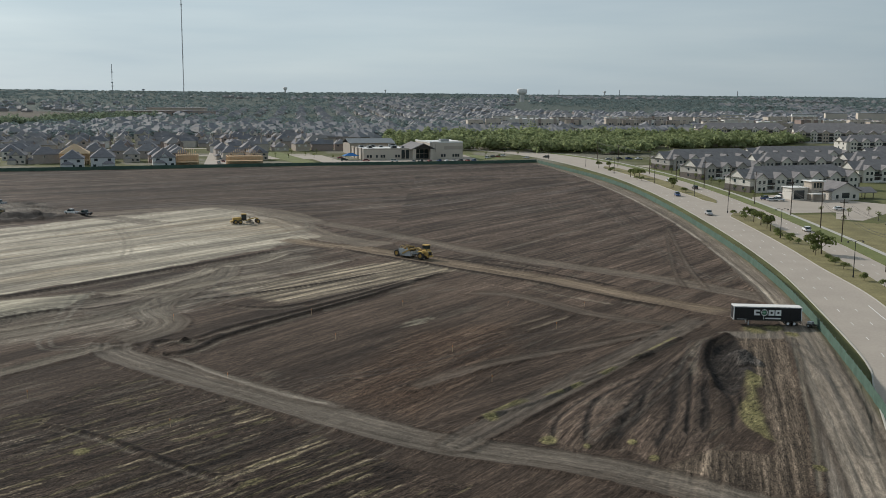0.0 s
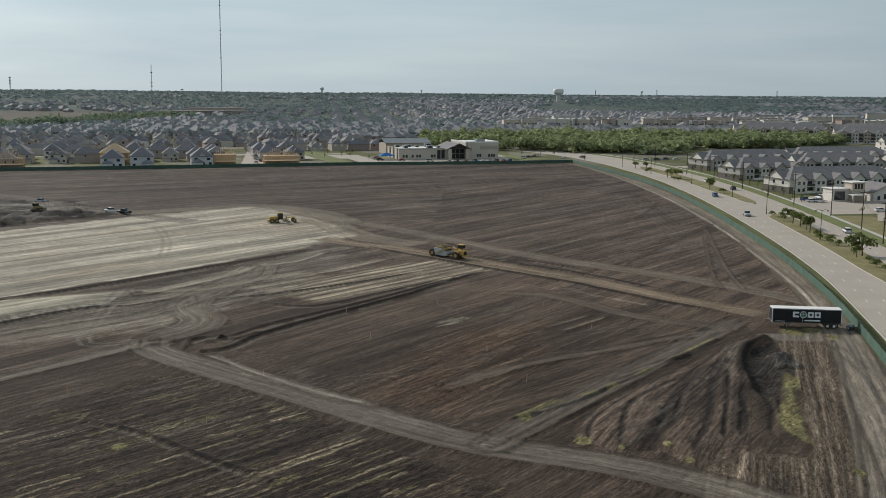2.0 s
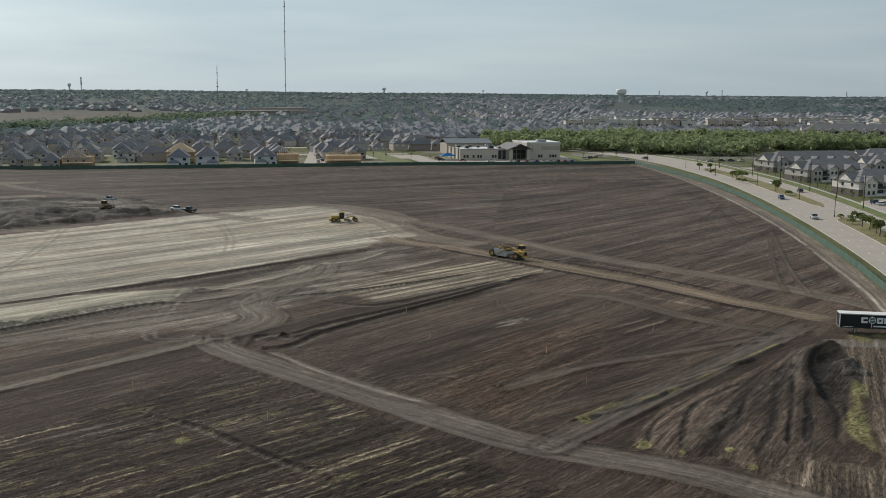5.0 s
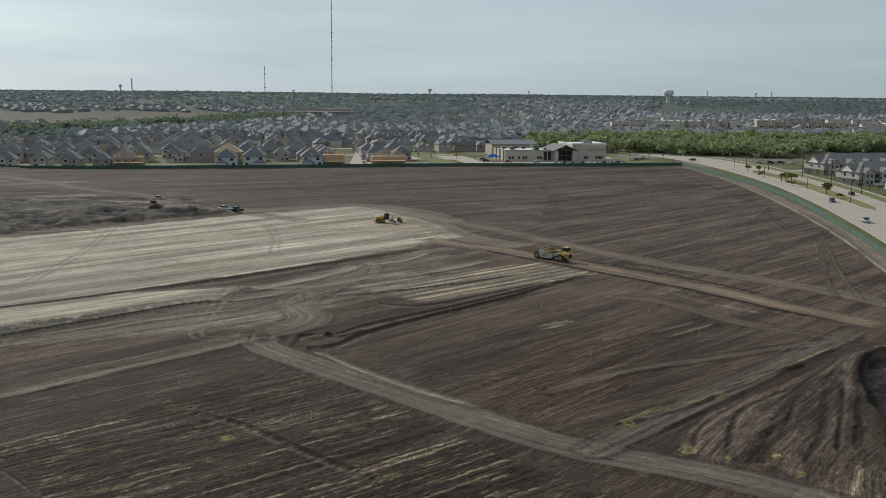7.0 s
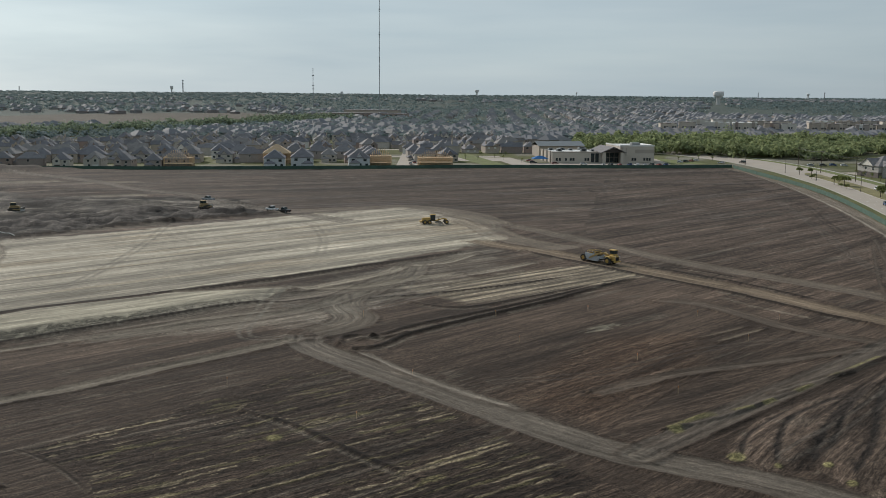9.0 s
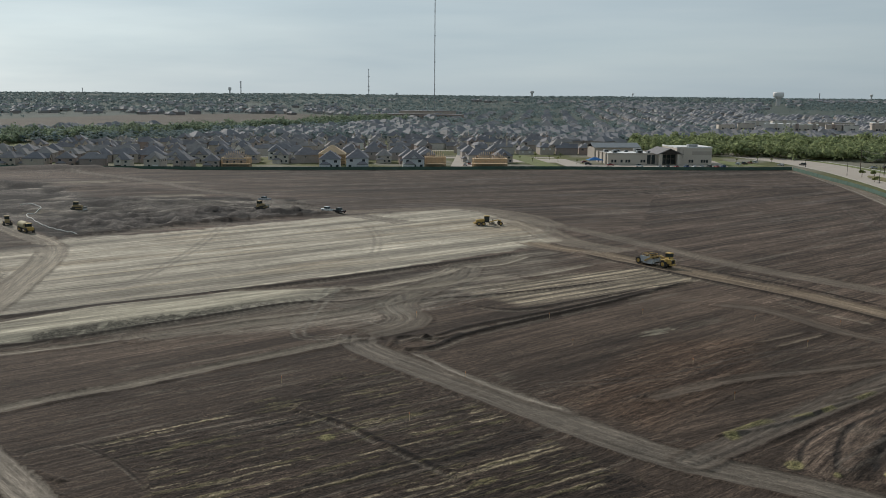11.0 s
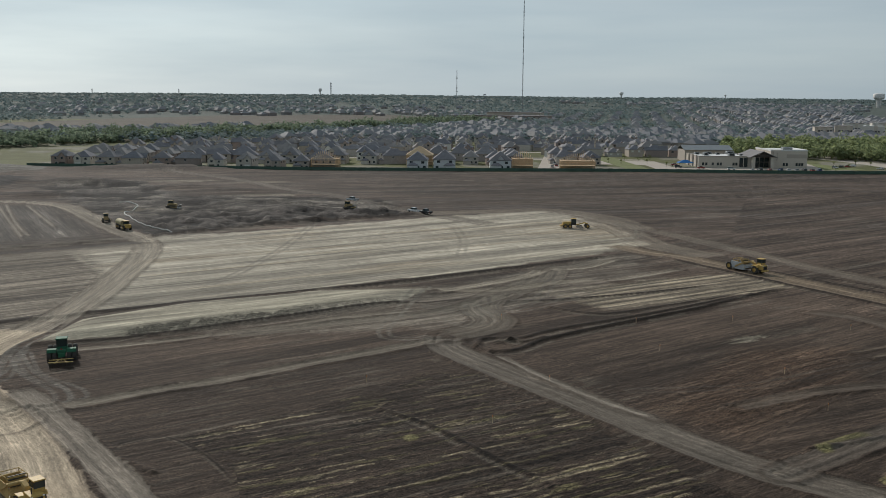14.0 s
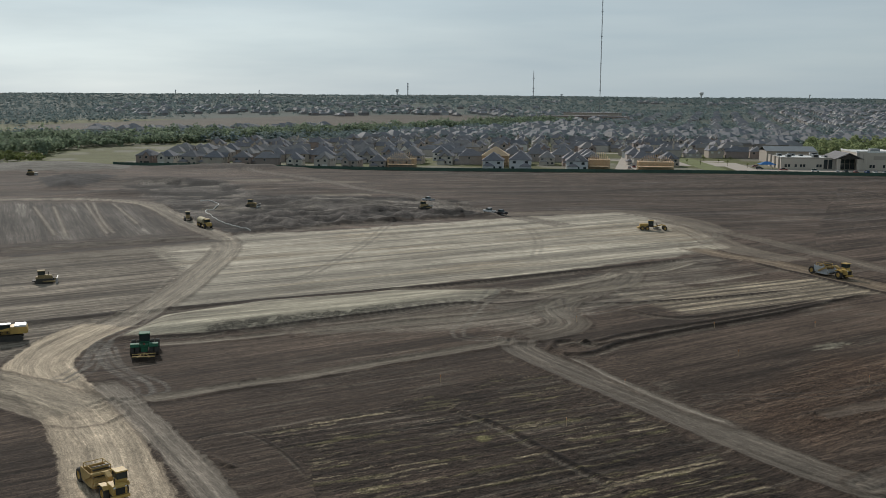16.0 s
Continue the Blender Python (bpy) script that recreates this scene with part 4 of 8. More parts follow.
        col[i] = col[i] * (1 - m) + m * np.array(colour) * np.array((1.04, 1.0, 0.96)) * (lane * along)[:, None]
        on = (m[:, 0] > 0.35) & (d < wob)
        fu[i[on]], fv[i[on]] = run[on], (side * d + 300.0)[on]
        till[i[on]], rough[i[on]] = 0.42, 0.30
        if ruts:
            wheel = np.exp(-((np.abs(d - half * 0.45) / 0.35) ** 2))
            z[i] -= 0.12 * wheel * step(d, half * 1.3, half * 0.9)
        lip = np.exp(-(((d - half * 1.05) / 0.5) ** 2))
        z[i] += 0.18 * lip * (0.4 + vnoise(run / 4, side, 105))
        ml = (lip * 0.5)[:, None]
        col[i] = col[i] * (1 - ml) + ml * SOIL_DARK * 0.8
    for hx, hy, la, sh, hh, hd in HUMPS:
        c, s = math.cos(radians(hd)), math.sin(radians(hd))
        u, v = ((x - hx) * c + (y - hy) * s) / la, (-(x - hx) * s + (y - hy) * c) / sh
        k = np.exp(-(u * u + v * v) * 1.6)
        z = z + hh * k * (0.75 + 0.5 * fbm(x / (sh * 0.5), y / (sh * 0.5), 107, 3))
        m = (step(k, 0.25, 0.6) * 0.5)[:, None]
        col = col * (1 - m) + m * np.array((0.046, 0.040, 0.037)) * (0.6 + 0.8 * fbm(x / 2, y / 2, 109)[:, None])
    for hx, hy in ((21.6, 223.8), (23.6, 221), (26.3, 217.3), (29.2, 214.7), (31.8, 212.3), (35, 209.5)):
        k = np.exp(-(((x - hx) * 0.72 + (y - hy) * 0.69) / 0.8) ** 2 - (((y - hy) * 0.72 - (x - hx) * 0.69) / 2.2) ** 2)
        m = (step(k, 0.2, 0.6) * 0.7)[:, None]
        col = col * (1 - m) + m * np.array((0.190, 0.158, 0.122))
    for line, half, colour, strength in TYRE_LINES:
        d, side, run = line_distance(x, y, curve_points(line, 2.0), 6.0)
        i = np.nonzero(d < 4)[0]
        m = (step(np.abs(d[i] - 1.0), half * 1.2, half * 0.5) * strength * (0.5 + 0.5 * vnoise(run[i] / 5, side[i], 106)))[:, None]
        col[i] = col[i] * (1 - m) + m * np.array(colour)
    # weeds
    weed = step(inside(x, y, WEED_STRIP, 4.0) + edge * 0.7, 0.4, 0.7)
    for gx, gy, ga in ((6.9, 133, 1.7), (14.0, 123.8, 1.4), (18.7, 121.2, 0.7), (24.6, 122.4, 0.6), (26.4, 117.4, 0.7), (45.8, 114.8, 0.8), (-44.5, 118.5, 1.0), (60, 186, 2.6), (64, 187, 2.2), (66, 183, 1.6)):
        weed = np.maximum(weed, step(np.hypot((x - gx), (y - gy) * 0.8) / ga + edge * 0.9, 1.1, 0.6))
    d, side, run = line_distance(x, y, curve_points([(6.4, 133.9), (12, 140.5), (18.9, 146.2), (25.2, 154), (38, 172.1), (44.9, 181.9)]))
    weed = np.maximum(weed, step(d, 0.9, 0.3) * step(vnoise(run / 3, run * 0, 111), 0.35, 0.6) * 0.8)
    weed = np.maximum(weed, step(streaks(x, y, 50, 7, 0.8, 113, 3), 0.68, 0.74) * straw_zone * 0.4)
    wc = np.array((0.185, 0.165, 0.078)) * (0.45 + 1.1 * fbm(x / 0.7, y / 0.7, 115)[:, None])
    col = col * (1 - weed[:, None]) + weed[:, None] * wc
    z = z + weed * 0.15 * fbm(x / 0.6, y / 0.6, 117)
    # beyond the fences: lawns, bare lots, then woods and fields to the horizon
    out = 1 - field
    gn = fbm(x / 60, y / 60, 121, 4)
    lawn = np.array((0.120, 0.125, 0.055)) * (0.7 + 0.6 * gn[:, None])
    lots = np.array((0.230, 0.215, 0.180)) * (0.7 + 0.6 * fbm(x / 14, y / 14, 123)[:, None])
    town = step(fbm(x / 35, y / 22, 125, 3), 0.45, 0.6)[:, None] * step(y - 0.3 * x, 560, 640)[:, None] * step(r, 1400, 1100)[:, None]
    oc = lawn * (1 - town * 0.8) + lots * town * 0.8
    # Ground under the far woods, with the leaves' haze put into its colour.
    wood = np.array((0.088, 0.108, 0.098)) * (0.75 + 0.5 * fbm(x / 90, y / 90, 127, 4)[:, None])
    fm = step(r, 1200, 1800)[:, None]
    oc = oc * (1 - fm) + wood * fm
    plough = inside(x, y, [(-826, 804), (-662, 871), (-486, 1204), (-535, 1620), (-716, 1773), (-934, 1551), (-982, 1294), (-994, 968)], 30)[:, None]
    oc = oc * (1 - plough) + plough * np.array((0.112, 0.098, 0.080)) * (0.8 + 0.4 * gn[:, None])
    meadow = inside(x, y, [(-994, 968), (-982, 1294), (-1102, 1206), (-1137, 1108)], 30)[:, None]
    oc = oc * (1 - meadow) + meadow * np.array((0.130, 0.135, 0.065))
    col = col * field[:, None] + oc * out[:, None]
    z = z * field
    hill = step(r, 1300, 4700) * (26 + 9 * (fbm(x / 900, y / 900, 131, 2) - 0.5))
    z = z + hill + step(r, 1400, 3000) * 5 * (fbm(x / 400, y / 400, 133, 2) - 0.5)
    till = np.clip(till * (1 - 0.8 * weed) * field, 0, 1)
    rough = np.clip(rough * field + 0.6 * weed, 0, 1)
    # made level under the road
    d, side, run = line_distance(x, y, ROAD_L)
    corridor = ((side < 0) & (d < 36)) | ((side > 0) & (d < 2.0))
    z = np.where(corridor & (r < 1000), -0.12, z)
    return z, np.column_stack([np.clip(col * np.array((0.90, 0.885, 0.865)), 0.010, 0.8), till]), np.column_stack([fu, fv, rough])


def ground_sheet():
    az = np.concatenate([np.arange(-28, 51, 0.066), np.arange(51, 332, 4.0)])
    el = np.concatenate([np.arange(62, 27, -3.0), np.arange(27, 3.7, -0.042)])
    rad = np.concatenate([44.7 / np.tan(np.radians(el)), np.geomspace(700, 4960, 70)])
    a, rr = np.meshgrid(np.radians(az), rad)
    x, y = (-rr * np.sin(a)).ravel(), (rr * np.cos(a)).ravel()
    z, col, flow = ground_relief(x, y)
    na, nr = len(az), len(rad)
    verts = np.column_stack([x, y, z])
    verts = np.vstack([verts, [[0, 0, 0]]])
    i = np.arange(nr - 1)[:, None] * na + np.arange(na)[None]
    j = np.roll(i, -1, axis=1)
    quads = np.stack([i, j, j + na, i + na], -1).reshape(-1, 4)
    centre = np.stack([np.full(na, nr * na), np.roll(np.arange(na), -1), np.arange(na)], -1)
    me = bpy.data.meshes.new("ground")
    nv, nq, nt = len(verts), len(quads), len(centre)
    me.vertices.add(nv)
    me.vertices.foreach_set("co", verts.astype(np.float32).ravel())
    me.loops.add(nq * 4 + nt * 3)
    me.loops.foreach_set("vertex_index", np.concatenate([quads[:, ::-1].ravel(), centre[:, ::-1].ravel()]).astype(np.int32))
    me.polygons.add(nq + nt)
    me.polygons.foreach_set("loop_start", np.concatenate([np.arange(nq) * 4, nq * 4 + np.arange(nt) * 3]).astype(np.int32))
    me.update(calc_edges=True)
    at = me.attributes.new("soil", "FLOAT_COLOR", "POINT")
    c4 = np.ones((nv, 4), np.float32)
    c4[:-1] = col
    c4[-1, :3] = SOIL_DARK
    at.data.foreach_set("color", c4.ravel())
    fa = me.attributes.new("flow", "FLOAT_VECTOR", "POINT")
    fa.data.foreach_set("vector", np.vstack([flow, [[0, 0, 0]]]).astype(np.float32).ravel())
    me.materials.append(SOIL)
    me.shade_smooth()
    me.validate()
    return me


ground = tagged(new("ground", ground_sheet()), "dark tilled construction field with pale compacted pad and tracks", "ground", kind="structure")

# ---- the divided road along the site ----
def offset_line(line, off):
    """The line shifted to its right-hand side as it runs away."""
    t = np.gradient(line, axis=0)
    t /= np.linalg.norm(t, axis=1)[:, None]
    o = np.asarray(off, float).reshape(-1, 1) if np.ndim(off) else off
    return line + np.column_stack([t[:, 1], -t[:, 0]]) * o


def slab(name, a, b, top, bottom, mat, parent=None):
    """A strip between two lines, with thickness."""
    n = len(a)
    v = [(*p, top) for p in a] + [(*p, top) for p in b] + [(*p, bottom) for p in a] + [(*p, bottom) for p in b]
    f = []
    for i in range(n - 1):
        f += [(i, n + i, n + i + 1, i + 1), (i, i + 1, 2 * n + i + 1, 2 * n + i), (n + i, 3 * n + i, 3 * n + i + 1, n + i + 1)]
    f += [(0, 2 * n, 3 * n, n), (n - 1, 2 * n - 1, 4 * n - 1, 3 * n - 1)]
    ob = new(name, mesh_of(name, v, f, mat))
    if parent:
        ob.parent = parent
    return ob


def between(line, y0, y1):
    return line[(line[:, 1] >= y0) & (line[:, 1] <= y1)]


W_LANE, W_MED, W_ALL = 11.6, 20.6, 29.8
road = tagged(slab("road", ROAD_L, offset_line(ROAD_L, W_ALL), 0.0, -0.2, CONCRETE), "pale concrete divided road beside the site", "road", kind="structure")
tagged(slab("kerb", offset_line(ROAD_L, -0.25), ROAD_L, 0.13, -0.2, KERB), "concrete kerb along the road", "kerb", kind="structure")
right = offset_line(ROAD_L, W_ALL)
tagged(slab("kerb", right[:30], offset_line(ROAD_L, W_ALL + 0.25)[:30], 0.13, -0.2, KERB), "concrete kerb along the road", "kerb", kind="structure")
tagged(slab("pavement", offset_line(ROAD_L, W_ALL + 5.5), offset_line(ROAD_L, W_ALL + 7.2), 0.10, -0.2, KERB), "pale concrete footpath along the road", "pavement", kind="structure")
tagged(slab("verge", offset_line(ROAD_L, W_ALL + 0.25), offset_line(ROAD_L, W_ALL + 5.5), 0.08, -0.2, LAWN), "green mown verge beside the road", "verge", kind="structure")
for y0, y1 in ((60, 375), (404, 600)):
    c = between(ROAD_L, y0, y1)
    s = np.linspace(0, 1, len(c))
    taper = np.clip(np.minimum(s, 1 - s) * len(c) / 2.5, 0.12, 1.0)
    bay = 2.6 * step(c[:, 1], 262, 215) + (3.0 * step(c[:, 1], 470, 420) if y0 > 300 else 0)
    mid = (W_LANE + W_MED) / 2 + bay / 2
    half = (W_MED - W_LANE) / 2 - bay / 2
    tagged(slab("median", offset_line(c, mid - half * taper), offset_line(c, mid + half * taper), 0.14, -0.2, KERB), "concrete edged median strip of the road", "median", kind="structure")
    tagged(slab("median_turf", offset_line(c, mid - (half - 0.25) * taper), offset_line(c, mid + (half - 0.25) * taper), 0.20, 0.1, TURF), "dry grass on the road median", "turf", kind="structure")


def dashes(off, y0, y1, length=3.05, gap=12.19, width=0.15):
    line = offset_line(curve_points(ROAD_L[::4], 0.5), off)
    line = between(line, y0, y1)
    run = np.concatenate([[0], np.cumsum(np.linalg.norm(np.diff(line, axis=0), axis=1))])
    for k in range(int(run[-1] / gap)):
        seg = line[(run >= k * gap) & (run <= k * gap + length)]
        if len(seg) >= 2:
            ob = slab("road_marking", offset_line(seg, -width / 2), offset_line(seg, width / 2), 0.006, 0.001, LINE, road)


for o in (3.7, 7.5):
    dashes(o, 120, 480)
for o in (24.0, 27.0):
    dashes(o, 210, 480)
dashes(11.2, 150, 232, 60, 82, 0.2)

# ---- green screened site fences ----
def fence(name, line, spacing, label):
    thing = tagged(new(name), label, "fence")
    run = np.concatenate([[0], np.cumsum(np.linalg.norm(np.diff(line, axis=0), axis=1))])
    n = int(run[-1] / spacing)
    xs, ys = np.interp(np.arange(n + 1) * spacing, run, line[:, 0]), np.interp(np.arange(n + 1) * spacing, run, line[:, 1])
    bm = bmesh.new()
    bmesh.ops.create_cone(bm, cap_ends=True, segments=6, radius1=0.045, radius2=0.045, depth=2.15, matrix=Matrix.Translation((0, 0, 1.02)))
    post = part("post", bm, GALV, thing)
    post.location = (xs[0], ys[0], 0)
    for i in range(1, n + 1):
        o = new("post", post.data)
        o.parent, o.location = thing, (xs[i], ys[i], 0)
    for i in range(n):
        a, b = Vector((xs[i], ys[i], 0)), Vector((xs[i + 1], ys[i + 1], 0))
        d = (b - a).normalized()
        nrm = Vector((-d.y, d.x, 0))
        rng = random.Random(i)
        bow, top = rng.uniform(-0.10, 0.16), 1.93 + rng.uniform(-0.06, 0.05)
        v, f = [], []
        for k in range(5):
            s = k / 4
            for zz, bb in ((0.04, 0.6), (1.0, 1.0), (top - 0.04 * math.sin(math.pi * s), 0.15)):
                p = a.lerp(b, s) + nrm * (bow * bb * math.sin(math.pi * s) + 0.05)
                v.append((p.x, p.y, zz))
        for k in range(4):
            for h in range(2):
                f.append((k * 3 + h, k * 3 + 3 + h, k * 3 + 4 + h, k * 3 + 1 + h))
        m = len(v)
        v += [(p[0] + nrm.x * 0.02, p[1] + nrm.y * 0.02, p[2]) for p in v]
        f += [tuple(m + q for q in reversed(ff)) for ff in f]
        o = new("screen_panel", mesh_of("screen_panel", v, f, MESH_GREEN))
        o.parent = thing
    return thing


fence("site_fence", FENCE_ROAD, 3.05, "green mesh screened chain-link fence along the road")
fence("site_fence", FENCE_FAR, 3.05, "green mesh screened chain-link fence before the houses")

# ---- solid building blocks ----
class Geo:
    def __init__(self):
        self.v, self.f = [], []

    def add(self, verts, faces):
        n = len(self.v)
        self.v += [tuple(p) for p in verts]
        self.f += [tuple(n + i for i in f) for f in faces]
        return self

    def box(self, x0, x1, y0, y1, z0, z1, m=None, taper=0.0):
        t = taper
        p = [Vector(c) for c in ((x0, y0, z0), (x1, y0, z0), (x1, y1, z0), (x0, y1, z0), (x0 + t, y0 + t, z1), (x1 - t, y0 + t, z1), (x1 - t, y1 - t, z1), (x0 + t, y1 - t, z1))]
        if m:
            p = [m @ q for q in p]
        return self.add(p, [(3, 2, 1, 0), (4, 5, 6, 7), (0, 1, 5, 4), (1, 2, 6, 5), (2, 3, 7, 6), (3, 0, 4, 7)])

    def hip(self, x0, x1, y0, y1, z, h, over=0.45, thick=0.18):
        """Hipped roof with eaves, ridge along the longer side."""
        x0, x1, y0, y1 = x0 - over, x1 + over, y0 - over, y1 + over
        w, d = x1 - x0, y1 - y0
        if w >= d:
            a, b = (x0 + d / 2, (y0 + y1) / 2, z + h), (x1 - d / 2, (y0 + y1) / 2, z + h)
            faces = [(4, 5, 9, 8), (5, 6, 9), (6, 7, 8, 9), (7, 4, 8)]
        else:
            a, b = ((x0 + x1) / 2, y0 + w / 2, z + h), ((x0 + x1) / 2, y1 - w / 2, z + h)
            faces = [(4, 5, 8), (5, 6, 9, 8), (6, 7, 9), (7, 4, 8, 9)]
        c = [(x0, y0), (x1, y0), (x1, y1), (x0, y1)]
        return self.add([(*p, z - thick) for p in c] + [(*p, z) for p in c] + [a, b],
                        [(3, 2, 1, 0), (0, 1, 5, 4), (1, 2, 6, 5), (2, 3, 7, 6), (3, 0, 4, 7)] + faces)

    def gable(self, x0, x1, y0, y1, z, h, along="y", over=0.4, thick=0.2):
        """Gabled roof as one bent slab with overhanging eaves."""
        if along == "y":
            a0, a1, b0, b1 = x0, x1, y0 - over, y1 + over
        else:
            a0, a1, b0, b1 = y0, y1, x0 - over, x1 + over
        am = (a0 + a1) / 2
        k = h / (am - a0)
        under = [(a0 - over, z - over * k), (am, z + h), (a1 + over, z - over * k)]
        ring = under + [(a, zz + thick) for a, zz in reversed(under)]
        if along == "y":
            v = [(a, b0, zz) for a, zz in ring] + [(a, b1, zz) for a, zz in ring]
        else:
            v = [(b0, a, zz) for a, zz in ring] + [(b1, a, zz) for a, zz in ring]
        f = [(i, (i + 1) % 6, 6 + (i + 1) % 6, 6 + i) for i in range(6)]
        return self.add(v, f + [(0, 5, 4, 1), (1, 4, 3, 2), (6, 7, 10, 11), (7, 8, 9, 10)])

    def pediment(self, x0, x1, y0, y1, z, h):
        """The wall under a gable that runs along y."""
        xm = (x0 + x1) / 2
        return self.add([(x0, y0, z), (x1, y0, z), (xm, y0, z + h), (x0, y1, z), (x1, y1, z), (xm, y1, z + h)],
                        [(0, 1, 2), (5, 4, 3), (0, 3, 4, 1), (1, 4, 5, 2), (2, 5, 3, 0)])

    def tube(self, a, b, r0, r1=None, seg=8, caps=True):
        a, b = Vector(a), Vector(b)
        r1 = r0 if r1 is None else r1
        q = (b - a).to_track_quat("Z", "Y")
        ring = [(math.cos(2 * math.pi * k / seg), math.sin(2 * math.pi * k / seg)) for k in range(seg)]
        v = [a + q @ Vector((c * r0, s * r0, 0)) for c, s in ring] + [b + q @ Vector((c * r1, s * r1, 0)) for c, s in ring]
        f = [(k, (k + 1) % seg, seg + (k + 1) % seg, seg + k) for k in range(seg)]
        if caps:
            f += [tuple(reversed(range(seg))), tuple(range(seg, 2 * seg))]
        return self.add(v, f)

    def lathe(self, profile, centre=(0, 0, 0), axis="z", seg=16):
        """Turned shape from (radius, height) pairs."""
        v, f, n = [], [], len(profile)
        for k in range(seg):
            c, s = math.cos(2 * math.pi * k / seg), math.sin(2 * math.pi * k / seg)
            for r, h in profile:
                p = {"z": (r * c, r * s, h), "x": (h, r * c, r * s), "y": (r * s, h, r * c)}[axis]
                v.append((p[0] + centre[0], p[1] + centre[1], p[2] + centre[2]))
        for k in range(seg):
            o, q = k * n, ((k + 1) % seg) * n
            for i in range(n - 1):
                f.append((o + i, q + i, q + i + 1, o + i + 1))
        return self.add(v, f)

    def prism(self, outline, x0, x1, axis="x"):
        """A side outline (u, z) pushed from x0 to x1."""
        n = len(outline)
        if axis == "x":
            v = [(x0, u, z) for u, z in outline] + [(x1, u, z) for u, z in outline]
        else:
            v = [(u, x0, z) for u, z in outline] + [(u, x1, z) for u, z in outline]
        f = [(k, (k + 1) % n, n + (k + 1) % n, n + k) for k in range(n)]
        return self.add(v, f + [tuple(reversed(range(n))), tuple(range(n, 2 * n))])


def piece(name, geo, mat, parent=None, label="", bevel=0.0, smooth=False):
    """One mesh object from a Geo, with softened edges if wished."""
    me = mesh_of(name, geo.v, geo.f, mat)
    bm = bmesh.new()
    bm.from_mesh(me)
    bmesh.ops.recalc_face_normals(bm, faces=bm.faces)
    if bevel:
        edges = [e for e in bm.edges if len(e.link_faces) == 2 and e.calc_face_angle(0) > 0.6]
        bmesh.ops.bevel(bm, geom=edges, offset=bevel, segments=1, affect="EDGES", clamp_overlap=True)
    bm.to_mesh(me)
    bm.free()
    if smooth:
        me.shade_smooth()
    ob = new(name, me)
    if parent:
        ob.parent = parent
    if label:
        ob["label"] = label
    return ob


def thing(name, label, category, m=None, group="", kind=""):
    ob = tagged(new(name), label, category, group, kind)
    if m is not None:
        ob.matrix_basis = m
    return ob


def window_unit(parent, x, y, z, w, h, facing="-y", mat=None):
    """Framed window set 3 cm proud of a wall."""
    g, fr = Geo(), Geo()
    sx, sy = {"-y": (1, -1), "+y": (1, 1), "-x": (-1, 1), "+x": (1, 1)}[facing]
    if facing[1] == "y":
        fr.box(x - w / 2 - 0.08, x + w / 2 + 0.08, min(y, y + 0.05 * sy), max(y, y + 0.05 * sy), z - 0.08, z + h + 0.08)
        g.box(x - w / 2, x + w / 2, min(y + 0.04 * sy, y + 0.07 * sy), max(y + 0.04 * sy, y + 0.07 * sy), z, z + h)
    else:
        fr.box(min(x, x + 0.05 * sx), max(x, x + 0.05 * sx), y - w / 2 - 0.08, y + w / 2 + 0.08, z - 0.08, z + h + 0.08)
        g.box(min(x + 0.04 * sx, x + 0.07 * sx), max(x + 0.04 * sx, x + 0.07 * sx), y - w / 2, y + w / 2, z, z + h)
    win = piece("window", fr, mat or WHITE_TRIM, parent)
    piece("pane", g, WINDOW, win)
    return win

